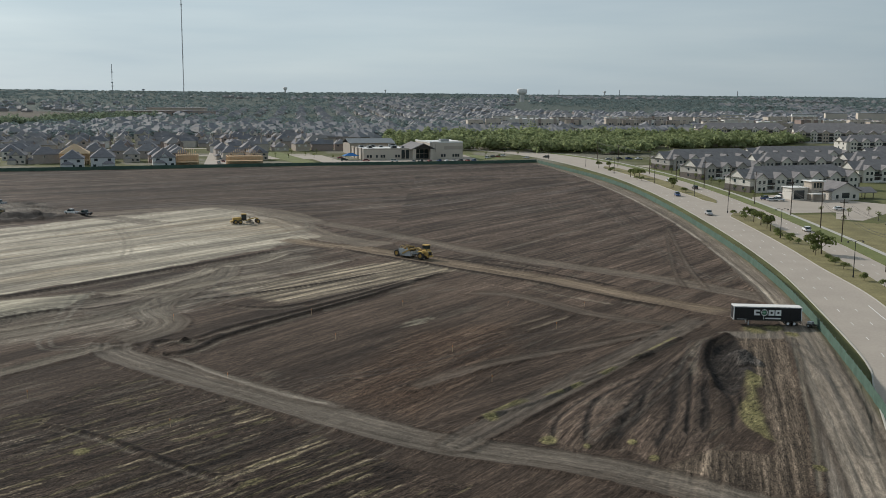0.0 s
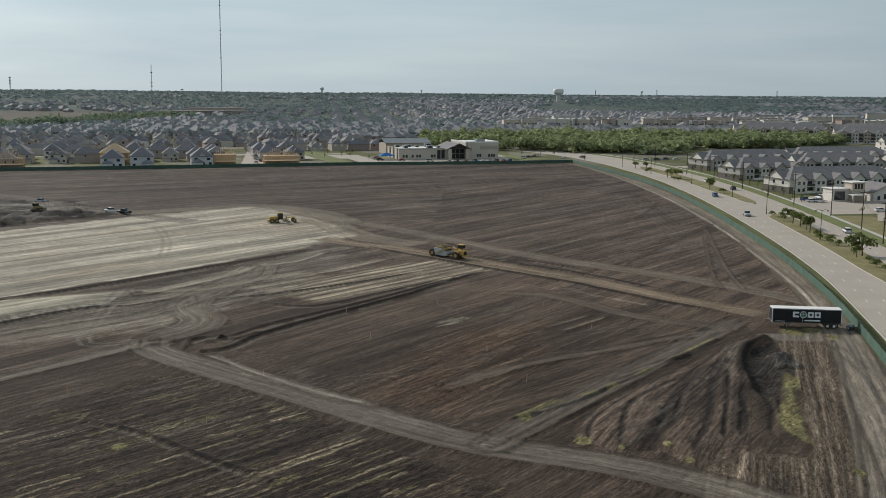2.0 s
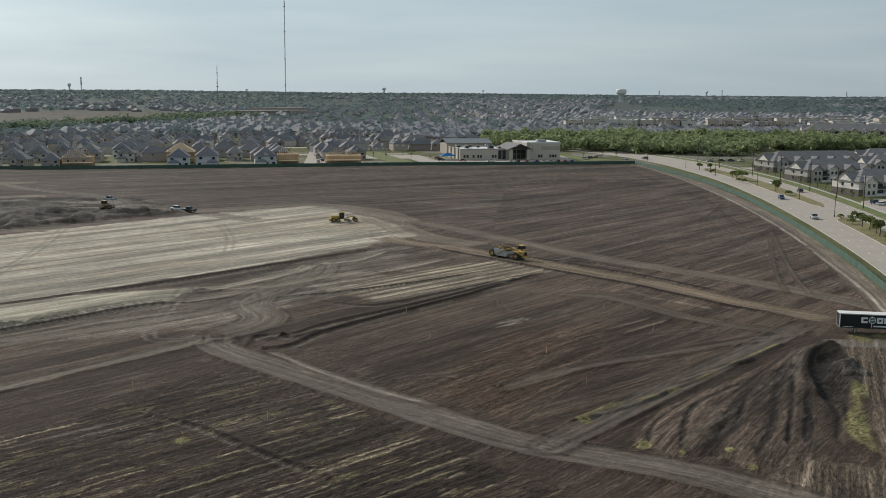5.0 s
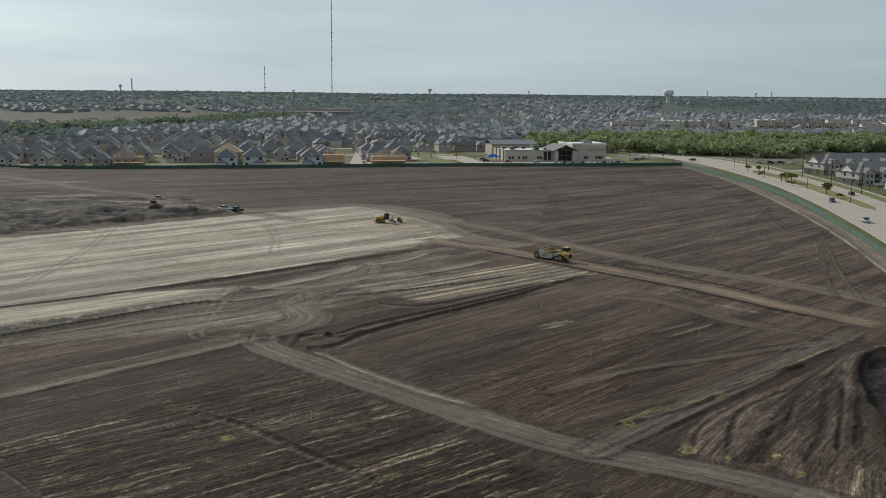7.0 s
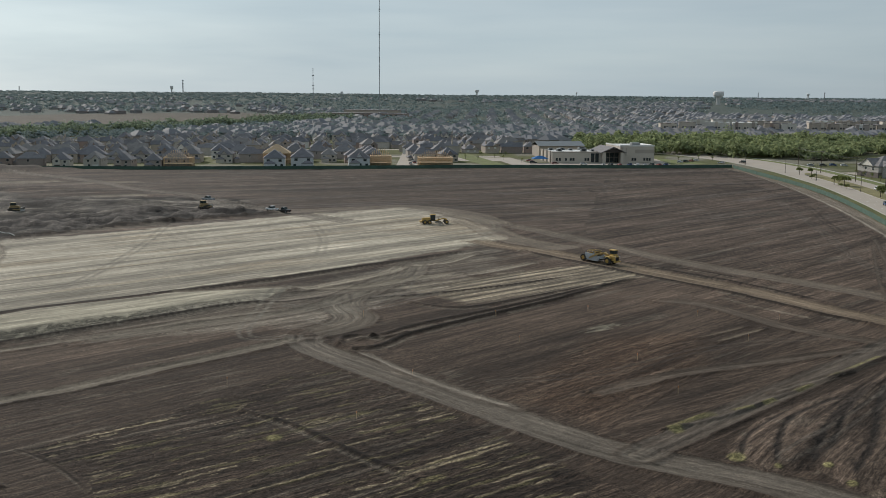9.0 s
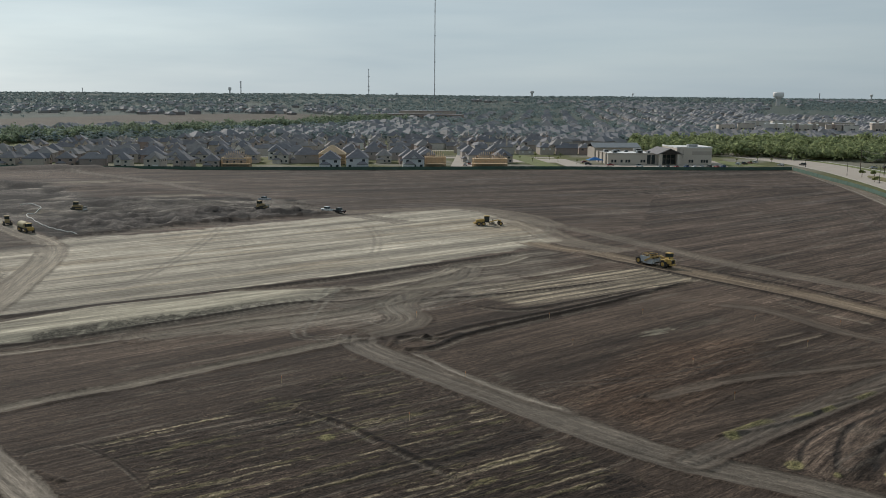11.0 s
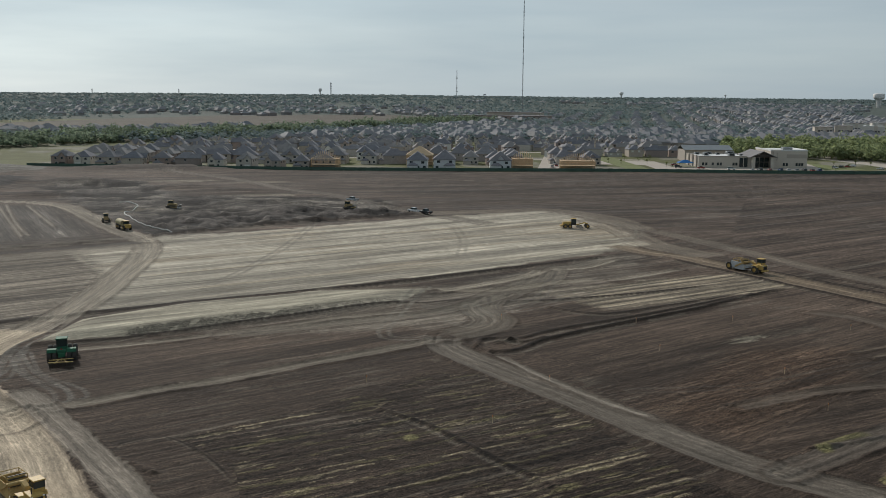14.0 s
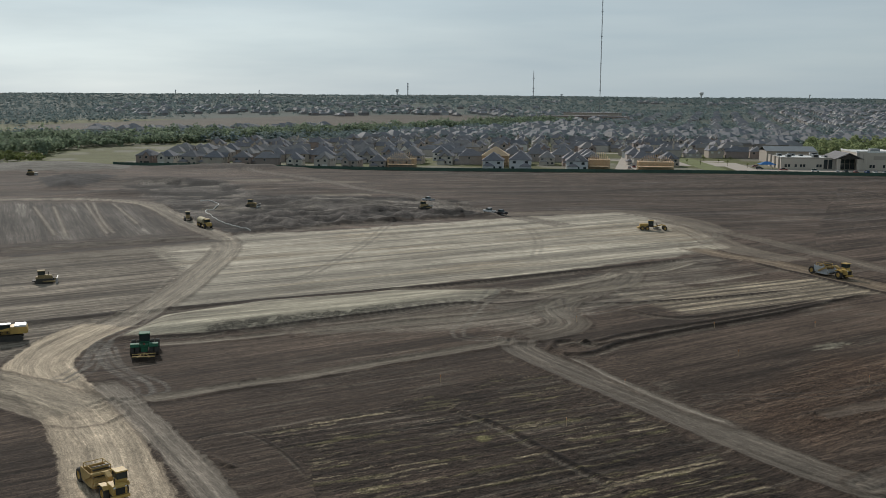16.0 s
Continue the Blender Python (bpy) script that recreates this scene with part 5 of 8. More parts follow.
# ---- suburban houses ----
def house(variant, wall=None, roof=None, label="two-storey brick house with a dark shingle roof"):
    rng = random.Random(variant * 7 + 1)
    wall, roof = wall or BRICK, roof or SHINGLE
    t = thing("house", label, "house", group="houses behind the site")
    w, d, h = rng.uniform(11.5, 13.5), rng.uniform(14, 17), (6.3 if variant % 3 else 5.8)
    body = Geo().box(-w / 2, w / 2, -d / 2, d / 2, 0, h)
    gx = rng.choice((-1, 1)) * w * 0.22
    gw = w * 0.42
    body.box(gx - gw / 2, gx + gw / 2, -d / 2 - 1.6, -d / 2 + 1, 0, h)
    body.pediment(gx - gw / 2, gx + gw / 2, -d / 2 - 1.6, -d / 2 + 4, h, gw * 0.55)
    # rear wing, one storey
    body.box(-gx - w * 0.25, -gx + w * 0.22, d / 2, d / 2 + 3.2, 0, 2.9)
    piece("wall", body, wall, t)
    r = Geo().hip(-w / 2, w / 2, -d / 2, d / 2, h, w * rng.uniform(0.34, 0.42))
    r.gable(gx - gw / 2, gx + gw / 2, -d / 2 - 1.6, -d / 2 + 5.5, h, gw * 0.55, "y", 0.35)
    r.hip(-gx - w * 0.25, -gx + w * 0.22, d / 2 - 0.5, d / 2 + 3.2, 2.9, 1.5, 0.4)
    if variant % 2:
        r.gable(-w * 0.2, w * 0.16, d / 2 - 5, d / 2 + 0.2, h, w * 0.2, "y", 0.3)
        body2 = Geo().pediment(-w * 0.2, w * 0.16, d / 2 - 3, d / 2 + 0.05, h, w * 0.2)
        piece("gable", body2, wall, t)
    piece("roof", r, roof, t)
    for x in (-w * 0.28, w * 0.28):
        window_unit(t, x, d / 2, h - 2.1, 1.8, 1.4, "+y")
    window_unit(t, -gx, -d / 2, h - 2.2, 1.6, 1.5, "-y")
    window_unit(t, gx, -d / 2 - 1.6, h - 1.9, 1.7, 1.6, "-y")
    window_unit(t, gx * 0.2 - gx, -d / 2, 0.7, 1.6, 1.6, "-y")
    piece("garage_door", Geo().box(gx - gw * 0.4, gx + gw * 0.4, -d / 2 - 1.66, -d / 2 - 1.58, 0.05, 2.3), WHITE_TRIM if variant % 2 else DARK_TRIM, t)
    for x in (-w * 0.36, -w * 0.05, w * 0.34):
        piece("window", Geo().box(x - 0.8, x + 0.8, d / 2, d / 2 + 0.07, 0.9, 2.4), WINDOW, t)
    for y in (-d * 0.3, d * 0.3):
        piece("window", Geo().box(w / 2, w / 2 + 0.07, y - 0.7, y + 0.7, h - 2.1, h - 0.7), WINDOW, t)
    window_unit(t, w / 2, 0, h - 2.1, 1.2, 1.4, "+x")
    window_unit(t, -w / 2, 1, h - 2.1, 1.2, 1.4, "-x")
    return t


def back_house(variant):
    """House for the rows further back: hipped main roof, crossing gables, pale or brick gable walls, windows, chimney."""
    rg = random.Random(variant * 11 + 3)
    t = thing("house", "two-storey brick house with a dark shingle roof", "house", group="houses behind the site")
    w, d, h = rg.uniform(11, 14), rg.uniform(12.5, 16), rg.choice((5.6, 5.9, 6.1, 3.4))
    gx, gw = rg.choice((-1, 1)) * w * 0.24, w * rg.uniform(0.36, 0.44)
    g2, k2 = -gx * 0.9, w * rg.uniform(0.24, 0.32)
    body = Geo().box(-w / 2, w / 2, -d / 2, d / 2, 0, h).box(gx - gw / 2, gx + gw / 2, -d / 2 - 1.8, -d / 2, 0, h).pediment(gx - gw / 2, gx + gw / 2, -d / 2 - 1.8, -d / 2 + 4, h, gw * 0.62)
    body.box(g2 - k2 / 2, g2 + k2 / 2, -d / 2 - 0.8, -d / 2, 0, h).pediment(g2 - k2 / 2, g2 + k2 / 2, -d / 2 - 0.8, -d / 2 + 3, h, k2 * 0.7)
    body.pediment(-w * 0.42, -w * 0.06, d / 2 - 3, d / 2 + 0.7, h, w * 0.2)
    piece("wall", body, BRICK, t)
    roof = Geo().hip(-w / 2, w / 2, -d / 2, d / 2, h, w * rg.uniform(0.30, 0.40)).gable(gx - gw / 2, gx + gw / 2, -d / 2 - 1.8, -d / 2 + 5.5, h, gw * 0.62, "y", 0.3)
    roof.gable(g2 - k2 / 2, g2 + k2 / 2, -d / 2 - 0.8, -d / 2 + 4, h, k2 * 0.7, "y", 0.25).gable(-w * 0.42, -w * 0.06, -1, d / 2 + 0.7, h, w * 0.2, "y", 0.3)
    piece("roof", roof, SHINGLE, t)
    for x, y, s in ((gx, -d / 2 - 1.8, -1), (g2, -d / 2 - 0.8, -1), (w * 0.25, d / 2, 1), (-w * 0.22, d / 2, 1)):
        piece("window", Geo().box(x - 0.9, x + 0.9, min(y, y + 0.06 * s), max(y, y + 0.06 * s), h - 2.2, h - 0.7), WHITE_TRIM if variant % 3 == 1 else WINDOW, t)
    if variant % 2:
        piece("chimney", Geo().box(w * 0.3, w * 0.3 + 0.9, 1, 2.2, h, h + w * 0.36), STONE_TAN, t)
    return t


def frame_house(m, w, d, h, roofed, label):
    """House being framed: studs, plates, sheathing and trusses."""
    t = thing("framed_house", label, "house", m, "houses under construction")
    for side in (-1, 1):
        for k in range(int(w / 0.8) + 1):
            x = -w / 2 + k * 0.8
            piece_geo = Geo().box(x - 0.05, x + 0.05, side * d / 2 - 0.07, side * d / 2 + 0.07, 0, h)
            piece("stud", piece_geo, LUMBER, t)
        for k in range(1, int(d / 1.2)):
            y = -d / 2 + k * 1.2
            piece("stud", Geo().box(side * w / 2 - 0.07, side * w / 2 + 0.07, y - 0.05, y + 0.05, 0, h), LUMBER, t)
    for z in (2.75, h):
        g = Geo()
        for side in (-1, 1):
            g.box(-w / 2, w / 2, side * d / 2 - 0.09, side * d / 2 + 0.09, z - 0.15, z + 0.1)
            g.box(side * w / 2 - 0.09, side * w / 2 + 0.09, -d / 2, d / 2, z - 0.15, z + 0.1)
        piece("plate", g, LUMBER, t)
    piece("deck", Geo().box(-w / 2, w / 2, -d / 2, d / 2, 2.7, 2.85), OSB, t)
    piece("sheathing", Geo().box(-w / 2 + 0.3, w / 2 - 0.3, d * 0.15, d / 2 - 0.3, 0, h - 0.3), OSB, t)
    if roofed:
        piece("roof_deck", Geo().hip(-w / 2, w / 2, -d / 2, d / 2, h + 0.1, w * 0.33), OSB, t, "bare sheathing roof deck")
    else:
        n = int(w / 1.2)
        for k in range(n + 1):
            x = -w / 2 + k * w / n
            g = Geo()
            top = h + 4.2 * min(1, min(k, n - k) / (n * 0.3) + 0.15)
            g.tube((x, -d / 2, h), (x, 0, top), 0.07, seg=4)
            g.tube((x, d / 2, h), (x, 0, top), 0.07, seg=4)
            g.tube((x, -d / 2, h), (x, d / 2, h), 0.06, seg=4)
            g.tube((x, 0, h), (x, 0, top), 0.05, seg=4)
            piece("truss", g, LUMBER, t)
    return t


HEAD = math.degrees(math.atan2(632 - 478, 59.5 + 424))  # the far fence's heading
BACK_HOUSES = [back_house(k) for k in range(9)]
HOUSES = [house(k) for k in range(7)]


def plan_at(u, v):
    """Place from metres along the far fence and metres behind it."""
    run = np.concatenate([[0], np.cumsum(np.linalg.norm(np.diff(FENCE_FAR, axis=0), axis=1))])
    x, y = np.interp(u, run, FENCE_FAR[:, 0]), np.interp(u, run, FENCE_FAR[:, 1])
    a = radians(HEAD)
    return x - math.sin(a) * v, y + math.cos(a) * v


rng = random.Random(5)
house_spots = []
ROWS = [(17, 0), (58, 180), (92, 0), (134, 180), (168, 0), (210, 180), (244, 0), (288, 180), (322, 0)]
for v, turn in ROWS:
    u = 168.0
    while u < 500:
        uu = u + rng.uniform(-2, 2)
        u += rng.uniform(14.6, 17.5)
        if v < 40 and uu < 318:
            continue
        if 192 < uu < 206 and v < 200:
            continue
        if 30 < v < 66 and 264 < uu < 290:
            continue
        if v > 250 and uu > 420:
            continue
        house_spots.append((uu, v + rng.uniform(-4, 4), turn))
for u in np.arange(95, 168, 15.0):
    for v, turn in ((150, 180), (184, 0), (228, 180), (262, 0), (306, 180), (340, 0)):
        house_spots.append((u, v + rng.uniform(-3, 3), turn))
used = set()
for i, (u, v, turn) in enumerate(house_spots):
    x, y = plan_at(u, v)
    src = HOUSES[rng.randrange(7)] if v < 120 else BACK_HOUSES[rng.randrange(9)]
    m = pose(x, y, 0, 0, 0, HEAD + turn + rng.uniform(-9, 9) + rng.choice((0, 0, 90, -90, 180))) @ Matrix.Scale(rng.uniform(0.80, 0.90), 4)
    if src.name not in used:
        used.add(src.name)
        src.matrix_basis = m
    else:
        keep_scale = src.scale.copy()
        src.scale = (1, 1, 1)
        copy_thing(src, m)
        src.scale = keep_scale

# the first row near the street: homes in several stages of building
def near(u, v, turn=0.0):
    return pose(*plan_at(u, v), 0, 0, 0, HEAD + turn)


frame_house(near(181, 15), 20, 13, 5.4, False, "open timber frame of a new house with roof trusses")
frame_house(near(214, 14), 12, 11, 6.6, False, "raw timber frame of a two-storey house")
frame_house(near(330, 14), 16, 11, 6.0, False, "bare timber stud frame of a house")
frame_house(near(276, 46), 16, 15, 6.6, True, "unfinished house with bare sheathing roof")
for u, v, k in ((227, 17, 1), (260, 16, 2), (276, 16, 4)):
    h = house(k + 20, WRAP, SHINGLE, "new house in white wrap with dark roof")
    h.matrix_basis = near(u, v, 180)

# ---- trees and woods ----
def leaf_quads(centres, normals, sizes, rs):
    """Four-cornered leaf clumps, a little bent, at given places."""
    n = len(centres)
    t = rs.normal(size=(n, 3))
    t -= (t * normals).sum(1)[:, None] * normals
    t /= np.linalg.norm(t, axis=1)[:, None] + 1e-9
    b = np.cross(normals, t)
    s = sizes[:, None]
    k = rs.uniform(0.6, 1.2, (n, 4, 1))
    bend = normals * (s * rs.uniform(-0.35, 0.35, (n, 1)))
    return np.stack([centres - t * s * k[:, 0], centres - b * s * k[:, 1] + bend, centres + t * s * k[:, 2], centres + b * s * k[:, 3] + bend], 1)


def crowns(places, heights, radii, per, rs, low=0.25, size=0.22, up=0.0):
    """Leaf clumps for many uneven crowns at once, as one array of quads."""
    n = len(places)
    lobes = 4
    lc = rs.normal(size=(n, lobes, 3)) * np.array((0.42, 0.42, 0.22))
    d = rs.normal(size=(n, per, 3))
    d[..., 2] = np.abs(d[..., 2]) * 0.9 - 0.25
    d /= np.linalg.norm(d, axis=2)[..., None]
    which = rs.integers(0, lobes, (n, per))
    lr = rs.uniform(0.45, 0.75, (n, lobes))
    off = np.take_along_axis(lc, which[..., None], 1) + d * (np.take_along_axis(lr, which, 1) * rs.uniform(0.75, 1.08, (n, per)))[..., None]
    zmid = (low + 1) / 2
    c = np.empty((n, per, 3))
    c[..., :2] = places[:, None, :2] + off[..., :2] * radii[:, None, None]
    c[..., 2] = places[:, None, 2] + heights[:, None] * (zmid + off[..., 2] * (1 - low) * 0.62)
    nrm = d + rs.normal(size=d.shape) * 0.45 + np.array((0, 0, up))
    nrm /= np.linalg.norm(nrm, axis=2)[..., None]
    sz = (radii[:, None] * size * rs.uniform(0.6, 1.3, (n, per)))
    return leaf_quads(c.reshape(-1, 3), nrm.reshape(-1, 3), sz.ravel(), rs)


def quads_mesh(name, q, mat):
    me = bpy.data.meshes.new(name)
    n = len(q)
    me.vertices.add(n * 4)
    me.vertices.foreach_set("co", q.astype(np.float32).ravel())
    me.loops.add(n * 4)
    me.loops.foreach_set("vertex_index", np.arange(n * 4, dtype=np.int32))
    me.polygons.add(n)
    me.polygons.foreach_set("loop_start", np.arange(n, dtype=np.int32) * 4)
    me.update(calc_edges=True)
    me.materials.append(mat)
    return me


def tree_model(seed, height, radius, leaves, label, low=0.3, mat=None, group="median trees", name="tree"):
    rs = np.random.default_rng(seed)
    t = thing(name, label, "tree", group=group)
    g = Geo()
    r0 = 0.035 * height
    g.tube((0, 0, -0.1), (0.05 * radius, 0, height * 0.45), r0, r0 * 0.6, 7)
    g.tube((0.05 * radius, 0, height * 0.45), (0, 0.05, height * 0.85), r0 * 0.6, r0 * 0.15, 6)
    for k in range(5):
        a = 2.4 * k + seed
        g.tube((0.03, 0, height * (0.3 + 0.08 * k)), (math.cos(a) * radius * 0.65, math.sin(a) * radius * 0.65, height * (0.55 + 0.07 * k)), r0 * 0.35, r0 * 0.08, 5)
    piece("trunk", g, BARK, t)
    q = crowns(np.zeros((1, 3)), np.array([height]), np.array([radius]), leaves, rs, low, 0.16)
    o = new("crown", quads_mesh("crown", q, mat or LEAF))
    o.parent = t
    return t


TREES = [tree_model(k, 4.2 + 0.35 * k, 1.7 + 0.15 * k, 420, "leafy young oak standing on the grass median") for k in range(4)]
SHRUBS = [tree_model(10 + k, 2.0 + 0.3 * k, 1.15 + 0.2 * k, 220, "low rounded shrub tree on the grass median", 0.1, group="median shrubs", name="shrub") for k in range(2)]
SAPLINGS = [tree_model(20 + k, 3.6, 1.0, 130, "slender young tree planted beside the footpath", 0.3, group="street saplings", name="sapling") for k in range(2)]


def plant(models, spots, seed, lo=0.85, hi=1.15):
    rg = random.Random(seed)
    for i, (x, y) in enumerate(spots):
        s = rg.uniform(lo, hi)
        m = pose(x, y, 0.18, 0, 0, rg.uniform(0, 360)) @ Matrix.Scale(s, 4)
        src = models[i % len(models)]
        if i < len(models):
            src.matrix_basis = m
        else:
            copy_thing(src, m)


plant(TREES, [(93, 594), (96.5, 577), (99.5, 528), (103, 521), (109, 470), (107.5, 466), (108.5, 345), (108.5, 337), (108, 329), (107, 322.5), (105.5, 280), (106.5, 276.5), (104, 274), (92, 588), (101, 524)], 1)
plant(SHRUBS, [(97, 570), (100, 512), (101, 505), (110, 450), (108.5, 449), (107.5, 365), (109.5, 361), (107.5, 352), (106, 313), (105, 298), (106.5, 295), (104, 265), (103.5, 259), (103.2, 252.5), (102.0, 237), (103.5, 229), (94, 560), (105, 307), (106.5, 302)], 2)
edge_line = offset_line(ROAD_L, W_ALL + 10)
saps = [tuple(p) for p in edge_line[(edge_line[:, 1] > 405) & (edge_line[:, 1] < 600)][::3]]
plant(SAPLINGS, saps + [(142, 372), (150, 366), (155, 352), (160, 372), (165, 345), (172, 360), (180, 372), (140, 345)], 3)
plant([SAPLINGS[0]], [(-110, 660), (-100, 650), (-92, 672), (-84, 655), (-104, 690), (-88, 700), (30, 690), (38, 670), (44, 705), (52, 690), (-70, 640)], 4)


def scatter(poly, count, seed):
    rs = np.random.default_rng(seed)
    poly = np.array(poly, float)
    lo, hi = poly.min(0), poly.max(0)
    p = rs.uniform(lo, hi, (count * 6, 2))
    k = inside(p[:, 0], p[:, 1], poly, 0.01) > 0.5
    return p[k][:count], rs


def wood(name, poly, count, height, radius, per, seed, mat, label):
    p, rs = scatter(poly, count, seed)
    z = np.zeros(len(p))
    pl = np.column_stack([p, z])
    lump = 0.45 + 1.1 * fbm(p[:, 0] / 26, p[:, 1] / 26, seed, 2)
    h = height * rs.uniform(0.55, 1.3, len(p)) * lump
    r = radius * rs.uniform(0.6, 1.4, len(p))
    q = crowns(pl, h, r, per, rs, 0.05, 0.27, 0.5)
    return tagged(new(name, quads_mesh(name, q, mat)), label, "woods", kind="stuff")


wood("woodland", [(-44, 780), (-5, 742), (30, 752), (70, 732), (140, 715), (172, 800), (262, 828), (345, 925), (200, 960), (100, 935), (30, 900), (-50, 880)], 2200, 8.6, 4.0, 66, 31, LEAF_WOOD, "dense green scrubby woodland across the road")
wood("woodland", [(-520, 520), (-566, 610), (-550, 665), (-528, 765), (-498, 890), (-490, 1060), (-438, 1190), (-400, 1420), (-450, 1500), (-500, 1250), (-545, 1060), (-560, 900), (-590, 820), (-640, 745), (-690, 640), (-600, 520)], 1900, 8.5, 4.0, 50, 32, LEAF_BELT, "belt of green trees behind the houses")
wood("woodland", [(-640, 520), (-700, 640), (-900, 800), (-980, 760), (-800, 500)], 1100, 8.5, 4.4, 45, 33, LEAF_BELT, "belt of green trees behind the houses")
wood("hedge", [(-470, 470), (-500, 500), (-560, 530), (-545, 480), (-500, 452)], 50, 4.0, 2.4, 90, 34, LEAF, "scattered dark shrubs on the grass rise")


def far_ground(x, y):
    r = np.hypot(x, y)
    hill = step(r, 1300, 4700) * (26 + 9 * (fbm(x / 900, y / 900, 131, 2) - 0.5))
    return hill + step(r, 1400, 3000) * 5 * (fbm(x / 400, y / 400, 133, 2) - 0.5)


def far_trees():
    rs = np.random.default_rng(77)
    n = 30000
    r = np.exp(rs.uniform(math.log(900), math.log(4900), n))
    a = np.radians(rs.uniform(-29, 52, n))
    x, y = -r * np.sin(a), r * np.cos(a)
    dens = fbm(x / 260, y / 260, 141, 3) + 0.25 * step(r, 1800, 3500) + 0.14 * step(a, 0.35, 0.6)
    plough = inside(x, y, [(-826, 804), (-662, 871), (-486, 1204), (-535, 1620), (-716, 1773), (-934, 1551), (-982, 1294), (-994, 968)], 5)
    keep = (dens > 0.475 + 0.10 * step(a, 0.3, 0.45) * step(r, 1900, 1300) + 0.05 * step(r, 2600, 1800) + 0.12 * rs.uniform(-1, 1, n)) & (plough < 0.5) & ~((r < 1150) & (a < math.radians(-1))) & ~((np.abs(np.degrees(a) + 4.47) < 0.45) & (r > 1900) & (r < 3100))
    x, y, r = x[keep], y[keep], r[keep]
    pl = np.column_stack([x, y, far_ground(x, y)])
    thin = 1 - 0.62 * step(r, 2600, 4300)
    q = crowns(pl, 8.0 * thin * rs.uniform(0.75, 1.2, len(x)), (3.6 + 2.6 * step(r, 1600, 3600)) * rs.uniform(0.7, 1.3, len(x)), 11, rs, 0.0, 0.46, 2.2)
    tagged(new("distant_woods", quads_mesh("distant_woods", q, LEAF_HAZED)), "distant woods reaching to the horizon, haze in their blue-green", "woods", kind="stuff")


far_trees()


def far_roofs():
    """Far suburb: small walled and hip-roofed houses, joined."""
    rs = np.random.default_rng(78)
    n = 9500
    r = np.exp(rs.uniform(math.log(860), math.log(3600), n))
    a = np.radians(rs.uniform(-28, 42, n))
    x, y = -r * np.sin(a), r * np.cos(a)
    # set out in rows
    hd = np.radians(18 + 40 * np.round(2 * fbm(x / 700, y / 700, 151, 1)))
    c, s = np.cos(hd), np.sin(hd)
    u, v = np.round((x * c + y * s) / 17) * 17, np.round((-x * s + y * c) / 34) * 34
    x, y = u * c - v * s + rs.normal(size=n), u * s + v * c + rs.normal(size=n) * 2
    r = np.hypot(x, y)
    town = fbm(x / 420, y / 420, 153, 2)
    bad = inside(x, y, [(-44, 700), (-60, 900), (60, 980), (160, 1000), (700, 1260), (600, 600), (100, 600)], 5) > 0.5
    bad |= inside(x, y, [(-380, 500), (-440, 900), (-400, 1450), (-650, 1700), (-1400, 1200), (-900, 600)], 5) > 0.5
    bad |= inside(x, y, [(-600, 520), (-470, 760), (-330, 870), (-120, 945), (-60, 640), (-60, 500)], 5) > 0.5
    keep = (town > 0.36 + 0.16 * step(r, 1500, 3000)) & ~bad
    keep &= ~((np.degrees(np.arctan2(-x, y)) > 10) & (r > 1250) & (town < 0.56))
    keep &= ~((np.abs(np.degrees(np.arctan2(-x, y)) + 4.47) < 0.45) & (r > 2000))
    keep &= ~((np.degrees(np.arctan2(-x, y)) > 9) & (r > 1350) & (rs.uniform(size=n) < 0.72))
    keep |= inside(x, y, [(-690, 830), (-600, 950), (-560, 1010), (-600, 1040), (-760, 870), (-880, 780), (-840, 740)], 5) > 0.5
    x, y, hd = x[keep], y[keep], hd[keep]
    n = len(x)
    z = far_ground(x, y)
    turn = hd + np.where(rs.uniform(size=n) > 0.5, 0, math.pi / 2) + rs.normal(size=n) * 0.05
    w, d, h, p = rs.uniform(5.2, 7, n), rs.uniform(6.5, 8.5, n), rs.uniform(2.9, 5.6, n), rs.uniform(3.0, 4.6, n)
    base = np.array([(-1, -1, 0), (1, -1, 0), (1, 1, 0), (-1, 1, 0), (-1, -1, 1), (1, -1, 1), (1, 1, 1), (-1, 1, 1), (-1.07, -1.07, 1), (1.07, -1.07, 1), (1.07, 1.07, 1), (-1.07, 1.07, 1), (0, -0.3, 2), (0, 0.45, 2)], float)
    vx, vy = base[None, :, 0] * w[:, None], base[None, :, 1] * d[:, None]
    vz = np.where(base[None, :, 2] < 2, base[None, :, 2] * h[:, None], h[:, None] + p[:, None]) + z[:, None]
    c, s = np.cos(turn)[:, None], np.sin(turn)[:, None]
    V = np.stack([x[:, None] + vx * c - vy * s, y[:, None] + vx * s + vy * c, vz], -1).reshape(-1, 3)
    walls, roofs = [(0, 1, 5, 4), (1, 2, 6, 5), (2, 3, 7, 6), (3, 0, 4, 7)], [(8, 9, 12), (9, 10, 13, 12), (10, 11, 13), (11, 8, 12, 13)]
    # Wall and roof colours carry painted haze: low contrast, roofs paler and bluish.
    for name, fs, mat, lab in (("distant_house_walls", walls, palette_material("distant_masonry", [(0.31, 0.28, 0.26), (0.26, 0.225, 0.21), (0.38, 0.355, 0.33), (0.50, 0.485, 0.465), (0.30, 0.27, 0.25), (0.28, 0.26, 0.25)], island=True), "far suburb of brick houses, walls in hazed colours"),
                               ("distant_house_roofs", roofs, palette_material("distant_shingle", [(0.205, 0.203, 0.214), (0.225, 0.219, 0.223), (0.185, 0.188, 0.203), (0.245, 0.232, 0.224)], island=True), "far suburb of shingle roofs in hazed grey")):
        F = [tuple(k * 14 + i for i in f) for k in range(n) for f in fs]
